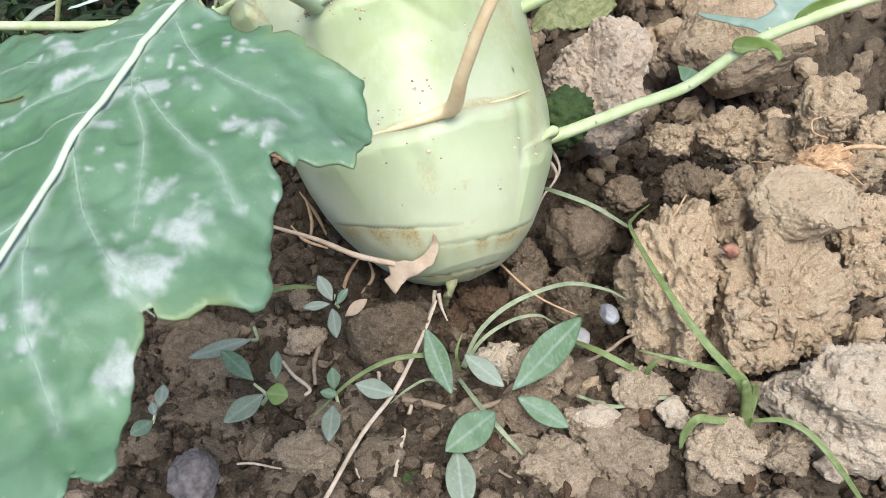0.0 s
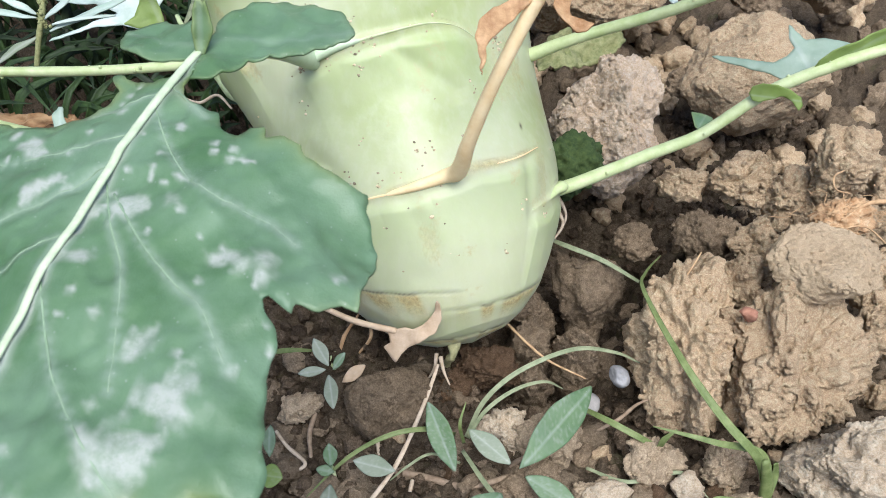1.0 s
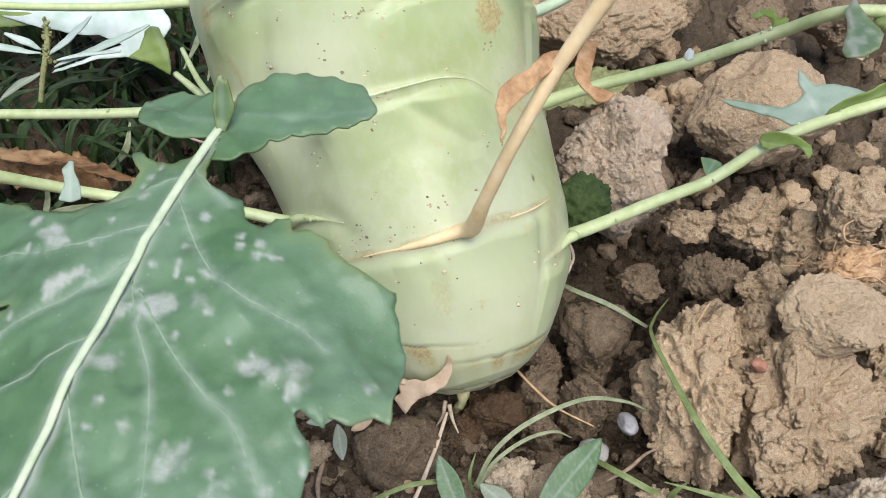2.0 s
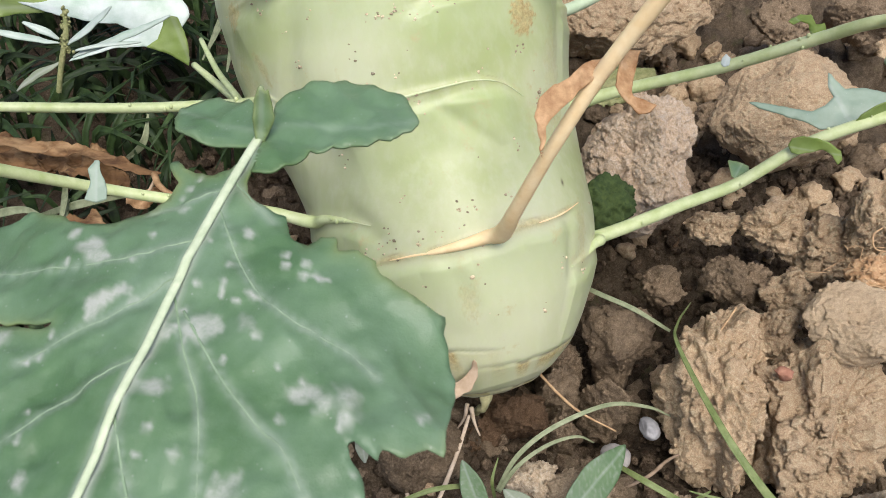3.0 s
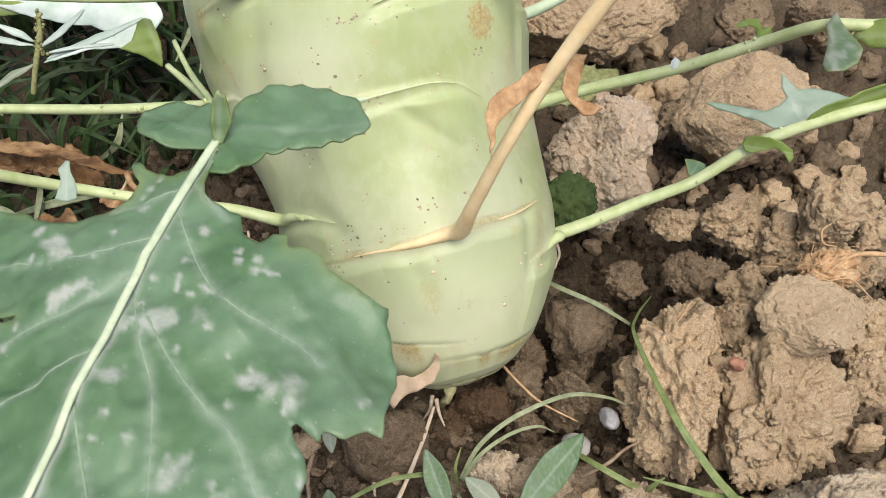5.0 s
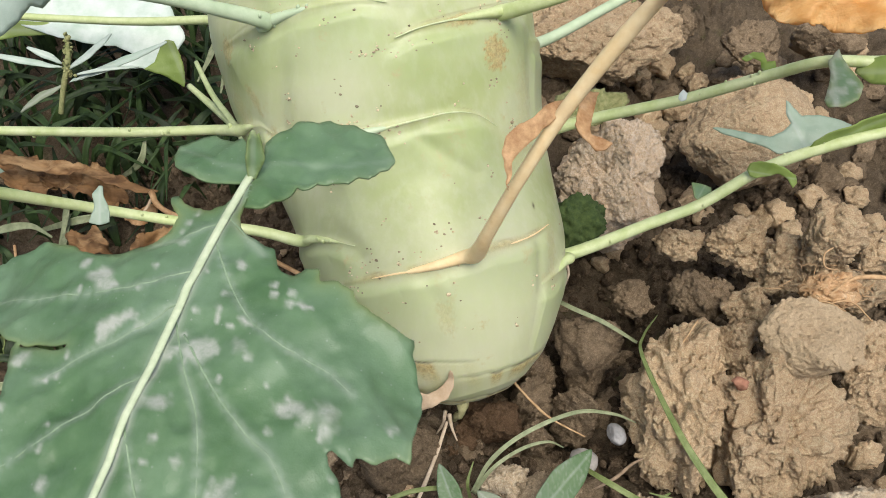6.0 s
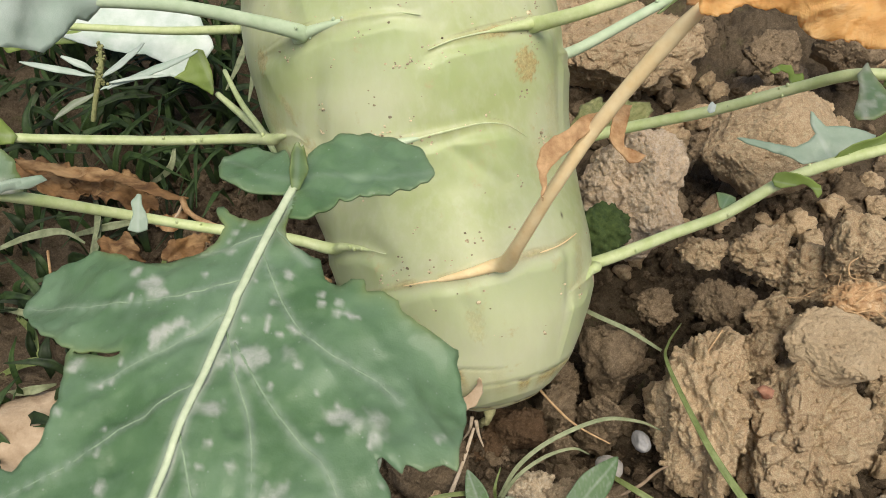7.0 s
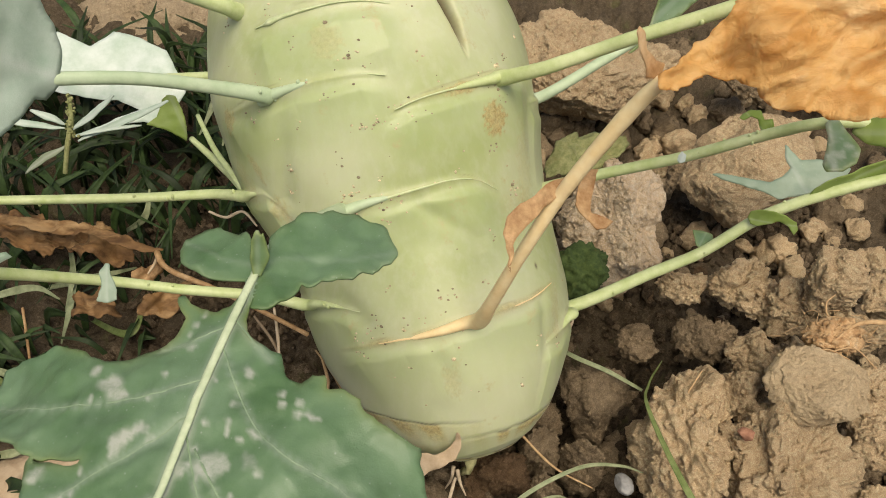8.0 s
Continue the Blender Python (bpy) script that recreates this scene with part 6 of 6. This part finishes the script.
weed("weed_seedling", "seedling with grey-green leaves in a hollow", [([(-0.0364, 0.1538, 0.0100), (-0.0371, 0.1560, 0.0140), (-0.0375, 0.1558, 0.0180)], [0.0007, 0.0006, 0.0005])], [
    ((-0.0354, 0.1499, 0.0270), (-0.0358, 0.1551, 0.0330), 5.0, 0.0, 0.0, WEED), ((-0.0353, 0.1443, 0.0270), (-0.0348, 0.1281, 0.0310), 7.0, 0.0, 0.0, WEED_DUSTY), ((-0.0146, 0.1489, 0.0250), (-0.0285, 0.1520, 0.0270), 7.5, 0.0, 0.0, WEED_DUSTY), ((-0.0344, 0.1489, 0.0250), (-0.0404, 0.1496, 0.0270), 4.0, 0.0, 0.0, WEED)])
weed("weed_seedling", "tiny seedling with round pale green leaves", [([(-0.0989, 0.1392, 0.0180), (-0.0977, 0.1423, 0.0220), (-0.0959, 0.1465, 0.0260)], [0.0005, 0.0005, 0.0004])], [
    ((-0.0913, 0.1397, 0.0350), (-0.0909, 0.1472, 0.0370), 5.0, 0.0, 0.0, WEED_DUSTY), ((-0.0921, 0.1365, 0.0350), (-0.0944, 0.1415, 0.0350), 3.5, 0.0, 0.0, WEED_DUSTY), ((-0.0919, 0.1344, 0.0350), (-0.0975, 0.1282, 0.0370), 6.0, 0.0, 0.0, WEED)])


def rod(name, points, radii, mat, label, category, group="", rough=0.12, seed=0, flat=1.0):
    v, f = tube(points, [0.68 * r for r in radii], 9, 14 * len(points), flat, rough, seed)
    return thing(name, mesh_of(name, v, f, mat), label, category, group)


rod("straw", [(-0.0008, 0.1905, 0.0240), (-0.0063, 0.1728, 0.0240), (-0.0149, 0.1526, 0.0220), (-0.0259, 0.1360, 0.0205), (-0.0358, 0.1122, 0.0220)], [0.0009, 0.0011, 0.0012, 0.0012, 0.0011], STRAW, "long pale dry straw lying on the soil", "straw", seed=1, flat=0.6)
rod("straw", [(-0.0099, 0.1511, 0.0140), (-0.0125, 0.1361, 0.0160), (-0.0156, 0.1137, 0.0180)], [0.0011, 0.0011, 0.0009], STRAW, "grey-brown dry straw lying on the soil", "straw", seed=2)
rod("twig", [(-0.0445, 0.1753, 0.0180), (-0.0455, 0.1670, 0.0180), (-0.0442, 0.1584, 0.0180)], [0.0014, 0.0013, 0.0011], TWIG, "short grey twig stuck in the soil", "twig", seed=3)
rod("twig", [(-0.0573, 0.1685, 0.0180), (-0.0524, 0.1622, 0.0180), (-0.0461, 0.1565, 0.0180), (-0.0474, 0.1538, 0.0180)], [0.0009, 0.0010, 0.0011, 0.0008], STRAW, "pale brittle twig on the soil", "twig", seed=4)
rod("twig", [(0.0135, 0.1334, 0.0140), (0.0193, 0.1260, 0.0140), (0.0265, 0.1207, 0.0140)], [0.0008, 0.0009, 0.0006], TWIG, "thin dark twig on the soil", "twig", seed=5)
rod("straw", [(-0.0730, 0.1278, 0.0160), (-0.0640, 0.1288, 0.0160), (-0.0527, 0.1265, 0.0160)], [0.0006, 0.0007, 0.0004], STRAW, "short straw lying beside a round stone", "straw", seed=6)
rod("straw", [(0.0230, 0.2174, 0.0160), (0.0318, 0.2051, 0.0160), (0.0400, 0.1967, 0.0153), (0.0525, 0.1896, 0.0140)], [0.0008, 0.0008, 0.0007, 0.0004], ROOT, "thin brown root lying over crumbs", "root", seed=7)
rod("twig", [(0.0546, 0.1695, 0.0120), (0.0622, 0.1729, 0.0133), (0.0692, 0.1784, 0.0133), (0.0752, 0.1818, 0.0120)], [0.0008, 0.0010, 0.0009, 0.0005], TWIG, "crooked brown rootlet between clods", "root", seed=8)
rod("straw", [(-0.0239, 0.1718, 0.0120), (-0.0220, 0.1637, 0.0120), (-0.0220, 0.1557, 0.0120)], [0.0010, 0.0011, 0.0009], STRAW, "short pale stub of straw", "straw", seed=9)
rod("straw", [(-0.0297, 0.1345, 0.0120), (-0.0258, 0.1229, 0.0140), (-0.0145, 0.1192, 0.0120)], [0.0004, 0.0005, 0.0003], STRAW, "fine curved root hair on the soil", "root", seed=10)
for k, pts in enumerate(([(0.0879, 0.2145, 0.0360), (0.0925, 0.2195, 0.0400), (0.0957, 0.2230, 0.0440)], [(0.1456, 0.2295, 0.0520), (0.1589, 0.2380, 0.0520), (0.1733, 0.2374, 0.0520), (0.1790, 0.2344, 0.0520)], [(0.1493, 0.2370, 0.0580), (0.1417, 0.2343, 0.0633), (0.1423, 0.2393, 0.0647), (0.1484, 0.2450, 0.0620)],
                         [(0.1213, 0.2156, 0.0500), (0.1336, 0.2228, 0.0500), (0.1449, 0.2254, 0.0500)], [(0.1251, 0.2185, 0.0500), (0.1379, 0.2232, 0.0500), (0.1500, 0.2283, 0.0500)], [(0.1178, 0.2164, 0.0480), (0.1289, 0.2143, 0.0510), (0.1397, 0.2188, 0.0540)], [(0.1421, 0.2249, 0.0520), (0.1536, 0.2271, 0.0510), (0.1594, 0.2186, 0.0500)], [(0.1286, 0.2199, 0.0500), (0.1412, 0.2260, 0.0525), (0.1479, 0.2198, 0.0550)])):
    rod("root", pts, [0.0004, 0.0005 if k != 1 else 0.0016, 0.0004], ROOT, "dry orange-brown root tangled over the clod", "root", "dry roots on the clods", seed=20 + k)
for k, pts in enumerate(([(-0.0553, 0.2424, 0.0300), (-0.0529, 0.2353, 0.0220), (-0.0551, 0.2284, 0.0140)], [(-0.0580, 0.2459, 0.0300), (-0.0516, 0.2402, 0.0220), (-0.0474, 0.2346, 0.0140)], [(-0.0296, 0.2097, 0.0300), (-0.0358, 0.2052, 0.0220), (-0.0386, 0.2004, 0.0140)], [(-0.0286, 0.2154, 0.0220), (-0.0263, 0.2083, 0.0180), (-0.0310, 0.2031, 0.0140)], [(-0.0621, 0.2360, 0.0200), (-0.0553, 0.2276, 0.0200), (-0.0454, 0.2225, 0.0200)])):
    rod("root", pts, [0.0005, 0.0012, 0.0006], DRY_FLAP if k == 2 else ROOT, "dry brown root under the bulb", "root", "dry roots under the bulb", seed=40 + k)

clod((-0.0796, 0.1215, 0.0220), (8.6, 8.0, 8.2), 60, NUT, "round dark wrinkled stone on the soil", 5, "round_stone", "", "stone", cuts=2, lumpy=0.10, crumb=0.30, crumb_size=0.0034, fine=0.02)
clod((0.0658, 0.1929, 0.0100), (3.4, 4.8, 3.4), 61, PEBBLE, "smooth blue-grey pebble half buried in soil", 5, "pebble", "", "pebble", cuts=2, lumpy=0.06, crumb=0.0, fine=0.004, turn=0.4)
clod((0.0514, 0.1805, 0.0120), (5.6, 5, 3.5), 62, PEBBLE_DULL, "dull grey pebble on the soil", 4, "pebble", "", "pebble", cuts=2, lumpy=0.08, crumb=0.0, fine=0.006)
clod((0.1085, 0.1985, 0.0385), (3.8, 2.8, 3.2), 63, BRICK, "small red brick chip set in a clod", 4, "brick_chip", "", "brick chip", cuts=9, lumpy=0.1, crumb=0.03, crumb_size=0.002, fine=0.02)
clod((-0.0311, 0.1568, 0.0080), (4.5, 3.5, 2.5), 64, GLASS_BLUE, "dark blue-green shard half buried in soil", 4, "shard", "", "shard", cuts=10, lumpy=0.05, crumb=0.0, fine=0.0)
clod((0.0543, 0.1440, 0.0140), (9, 6, 2.2), 65, CLAY_PALE, "flat pale flake of clay", 4, "clay_flake", "", "clay flake", cuts=6, lumpy=0.1, crumb=0.02, crumb_size=0.003, fine=0.02)
clod((0.0545, 0.2775, 0.0360), (13, 12, 16), 66, MOSS, "mossy dark green lump beside the bulb", 5, "mossy_lump", "", "moss", cuts=2, lumpy=0.15, crumb=0.7, crumb_size=0.0022, fine=0.05)
clod((-0.0080, 0.1225, 0.0120), (7, 5, 2.5), 67, MOSS, "small patch of green moss on the soil", 4, "moss_patch", "", "moss", cuts=2, lumpy=0.2, crumb=0.6, crumb_size=0.0018, fine=0.05)
clod((0.1500, 0.2360, 0.0465), (11, 8, 6), 68, ROTTEN, "crumbling orange rotten root on the clod", 5, "rotten_root", "", "root", cuts=3, lumpy=0.3, crumb=0.6, crumb_size=0.0016, fine=0.06)

rng = np.random.default_rng(77)
fibres = []
for k in range(70):
    p = np.array((0.149, 0.234, 0.0500)) + rng.normal(0, 1, 3) * (0.0080, 0.0055, 0.0016)
    d = rng.normal(0, 1, 3) * (1.0, 0.8, 0.30)
    d *= rng.uniform(0.0012, 0.0050) / np.linalg.norm(d)
    bend = rng.normal(0, 0.0010, 3)
    fibres.append(tube([p - d, p + bend, p + d], [0.00010, rng.uniform(0.00010, 0.00026), 0.00010], 5, 10))
v, f = joined(fibres)
thing("root_tangle", mesh_of("root_tangle", v, f, ROOT), "matted tangle of dry orange-brown root fibres on the clods", "root")

rot = holder("rotting_leaf", (0, 0, 0), "mottled yellow-green rotting leaf on a clod", "dead leaf")
v, f, values = blade([(-0.0037, 0.0038), (0.0003, 0.0094), (0.0063, 0.0139), (0.0132, 0.0159), (0.0218, 0.0158), (0.0314, 0.0122), (0.0391, 0.0051), (0.0447, -0.0015), (0.0391, -0.0042), (0.0328, -0.0036), (0.0248, -0.0050), (0.0166, -0.0040), (0.0063, -0.0017)], 0.0011,
                     laid((0.0484, 0.3189, 0.0544), (0.0913, 0.3473, 0.0559), (0.0, -0.5, 0.86), -0.25, 0.10, 0.0, 0.10, 31, 0.10), 0.0006, simple_vein(0.0006), 0.0011, 7)
part("leaf_blade", mesh_of("leaf_blade", v, f, MOSS_LEAF, True, values), rot)

# ---- behind the kohlrabi, towards the grass ----
withered = holder("withered_leaf", (0, 0, 0), "withered brown leaf drooping over the soil by the grass", "dead leaf")
v, f, values = blade([(0.0006, 0.0004), (0.0054, 0.0020), (0.0133, 0.0041), (0.0205, 0.0023), (0.0311, 0.0014), (0.0386, 0.0017), (0.0412, 0.0042), (0.0477, 0.0039), (0.0552, 0.0043), (0.0648, 0.0055), (0.0793, 0.0069), (0.0838, 0.0030), (0.0670, 0.0009), (0.0526, -0.0009), (0.0405, -0.0022), (0.0279, -0.0024), (0.0171, -0.0012), (0.0077, -0.0001)], 0.0013,
                     laid((-0.122, 0.280, 0.058), (-0.1995, 0.3072, 0.0560), BACK, 0.9, 0.0, 0.1, 0.05, 32, 0.06), 0.0004, simple_vein(0.0010), 0.0009, 8)
part("leaf_blade", mesh_of("leaf_blade", v, f, DRY_DARK, True, values), withered)
v, f = tube([(-0.124, 0.279, 0.057), (-0.1168, 0.2696, 0.0565), (-0.0910, 0.2556, 0.0577), (-0.0569, 0.2369, 0.0548)], [0.0013, 0.0012, 0.0011, 0.0009], 9, 50, rough=0.15, seed=5)
part("stalk", mesh_of("stalk", v, f, DRY_FLAP), withered, "thin reddish-brown stalk")
for k, pts in enumerate(([(-0.0729, 0.2540, 0.0497), (-0.0711, 0.2429, 0.0435), (-0.0702, 0.2311, 0.0368)], [(-0.0822, 0.2544, 0.0435), (-0.0744, 0.2443, 0.0415), (-0.0690, 0.2345, 0.0397)], [(-0.1804, 0.2616, 0.0435), (-0.1788, 0.2516, 0.0350), (-0.1774, 0.2407, 0.0258)], [(-0.1247, 0.2811, 0.0532), (-0.1259, 0.2759, 0.0521), (-0.1275, 0.2716, 0.0517)], [(-0.1013, 0.2911, 0.0681), (-0.0934, 0.2869, 0.0689), (-0.0855, 0.2863, 0.0727), (-0.0791, 0.2795, 0.0713)])):
    rod("straw", pts, [0.0008, 0.0010, 0.0006], (STRAW, TWIG, DRY_FLAP, DRY_TAN, STRAW)[k], "dry brown straw in the shade of the leaves", "straw", "straws in the shade", seed=50 + k)

for k, (base, tip, wide, mat) in enumerate((((-0.1385, 0.2861, 0.0431), (-0.1831, 0.3035, 0.0501), 17, DRY_DARK), ((-0.1237, 0.2806, 0.0462), (-0.1347, 0.2702, 0.0480), 9, DRY_FLAP), ((-0.1683, 0.2946, 0.0425), (-0.2129, 0.3105, 0.0510), 20, DRY_DARK), ((-0.1115, 0.2686, 0.0491), (-0.1271, 0.2522, 0.0484), 12, DRY_DARK), ((-0.1382, 0.2553, 0.0445), (-0.1613, 0.2640, 0.0454), 13, DRY_DARK))):
    litter = holder("dead_leaf", (0, 0, 0), "crumpled brown dead leaf in the litter under the stalks", "dead leaf", "dead leaves under the stalks")
    length = float(np.linalg.norm(np.array(tip) - np.array(base)))
    v, f, values = blade(lance(length, wide / 1000, 0.1), 0.0011, laid(base, tip, (0.1, -0.5, 0.85), 0.5, 0.05, 0.3 * (-1) ** k, 0.14, 60 + k, 0.10), 0.0004, simple_vein(0.0007), 0.0022, 60 + k)
    part("leaf_blade", mesh_of("leaf_blade", v, f, mat, True, values), litter)

spike = holder("amaranth_weed", (0, 0, 0), "weed with pale narrow leaves and a seed spike", "weed")
v, f = tube([(-0.1698, 0.3180, 0.0663), (-0.1669, 0.3235, 0.0762), (-0.1641, 0.3313, 0.0855), (-0.1647, 0.3389, 0.0919)], [0.0011, 0.0012, 0.0012, 0.0008], 9, 40, rough=0.1)
part("stem", mesh_of("stem", v, f, MOSS_LEAF), spike)
rng = np.random.default_rng(3)
line = glide([(-0.1645, 0.3265, 0.0800), (-0.1647, 0.3393, 0.0923)], 90)
v, f = joined([(BALLS[1][0] * rng.uniform(0.0005, 0.0010) + line[i] + rng.normal(0, 0.0009, 3), BALLS[1][1]) for i in range(90)])
tagged(part("seeds", mesh_of("seeds", v, f, MOSS_LEAF), spike, "knobbly brown-green seeds"), kind="stuff")
for k, (base, tip, width) in enumerate((((-0.1648, 0.3276, 0.0823), (-0.1441, 0.3319, 0.0936), 9), ((-0.1636, 0.3257, 0.0807), (-0.1394, 0.3276, 0.0872), 5), ((-0.1656, 0.3285, 0.0831), (-0.1903, 0.3262, 0.0893), 8), ((-0.1664, 0.3244, 0.0770), (-0.1829, 0.3162, 0.0741), 9), ((-0.1645, 0.3246, 0.0784), (-0.1278, 0.3369, 0.0845), 9), ((-0.1660, 0.3303, 0.0833), (-0.1762, 0.3300, 0.0924), 8))):
    length = float(np.linalg.norm(np.array(tip) - np.array(base)))
    v, f, values = blade(lance(1.25 * length, 0.42 * width / 1000, 0.1), 0.0009, laid(base, tip, (0, -0.4, 0.9), 0.5, 0.22 if k % 2 else -0.10, 0.0, 0.02, k), 0.0004, simple_vein(0.0005), 0.0002, k)
    part("leaf", mesh_of("leaf", v, f, LEAF_SILVER if k != 3 else WEED_DUSTY, True, values), spike)


def grass_patch(name, count, box, tall, seed, mat, label):
    rng = np.random.default_rng(seed)
    pieces = []
    for _ in range(count):
        x, y = rng.uniform(box[0], box[1]), rng.uniform(box[2], box[3])
        z = float(ground_z(x, y))
        a, lean, h = rng.uniform(0, 6.28), rng.uniform(0.2, 1.1), tall * rng.uniform(0.5, 1.2)
        d = np.array((math.cos(a), math.sin(a), 0)) * lean * h
        pieces.append(ribbon([(x, y, z), np.array((x, y, z + 0.55 * h)) + 0.3 * d, np.array((x, y, z + 0.75 * h * (1 - 0.3 * lean))) + d], [0.0022, rng.uniform(0.0022, 0.0052), 0.0004], (math.sin(a) * 0.5, -0.6, 0.8), 0.3, 9, 0.0002, rng.uniform(-1, 1)))
    v, f = joined(pieces)
    tagged(new(name, mesh_of(name, v, f, mat)), label, "grass", kind="stuff")


# both patches carry the leaves' shade in their dark material
grass_patch("shaded_grass", 330, (-0.30, -0.085, 0.31, 0.46), 0.050, 21, GRASS_SHADE_TINT, "grass behind the leaves, their shade put into its dark green")
grass_patch("low_grass", 200, (-0.30, -0.125, 0.17, 0.31), 0.030, 22, GRASS_SHADE_TINT, "low grass beside the kohlrabi, coloured dark for the shade")
for k, (pts, mat) in enumerate((([(-0.1775, 0.3117, 0.0200), (-0.1622, 0.2660, 0.0400), (-0.1664, 0.2522, 0.0300)], GRASS_PALE), ([(-0.1886, 0.2898, 0.0200), (-0.1585, 0.2791, 0.0400), (-0.1409, 0.2889, 0.0350)], GRASS_PALE), ([(-0.2045, 0.2667, 0.0387), (-0.1906, 0.2684, 0.0443), (-0.1746, 0.2682, 0.0483), (-0.1635, 0.2625, 0.0477)], GRASS_PALE), ([(-0.2057, 0.2488, 0.0200), (-0.1833, 0.2372, 0.0300), (-0.1713, 0.2329, 0.0200)], GRASS_PALE),
                                ([(-0.1935, 0.2146, 0.0200), (-0.1760, 0.2151, 0.0300), (-0.1693, 0.2189, 0.0200)], GRASS), ([(-0.1902, 0.2054, 0.0200), (-0.1694, 0.1998, 0.0340), (-0.1637, 0.2048, 0.0300)], GRASS_PALE), ([(-0.1968, 0.2444, 0.0200), (-0.1805, 0.2287, 0.0300), (-0.1737, 0.2151, 0.0300)], GRASS), ([(-0.1597, 0.3233, 0.0200), (-0.1416, 0.3147, 0.0400), (-0.1383, 0.3232, 0.0500)], GRASS_PALE),
                                ([(-0.1101, 0.3805, 0.0689), (-0.1129, 0.3658, 0.0630), (-0.1183, 0.3513, 0.0573)], GRASS_PALE), ([(-0.1059, 0.3763, 0.0653), (-0.1060, 0.3617, 0.0594), (-0.1074, 0.3473, 0.0537)], GRASS_PALE), ([(-0.1864, 0.3215, 0.0200), (-0.1662, 0.2837, 0.0400), (-0.1688, 0.2665, 0.0300)], GRASS_PALE), ([(-0.1655, 0.2736, 0.0200), (-0.1383, 0.2568, 0.0300), (-0.1356, 0.2779, 0.0300)], GRASS))):
    grass_tuft("grass_tuft", [(pts, [2.2, 4.2, 1.0], mat, TOWARD, 0.4)], "broad grey-green grass blade in the shade", "grass blades beside the kohlrabi")

# a mottled piece of wood on the ground beside the leaf
v, f = tube([(-0.255, 0.150, 0.020), (-0.21, 0.170, 0.022), (-0.165, 0.188, 0.022), (-0.12, 0.206, 0.018), (-0.10, 0.214, 0.014)], [0.016, 0.017, 0.0165, 0.014, 0.009], 40, 120, 0.8, 0.03, 6)
thing("wood_stick", mesh_of("wood_stick", v, f, BARK), "thick pale weathered stick with brown mottles", "stick")
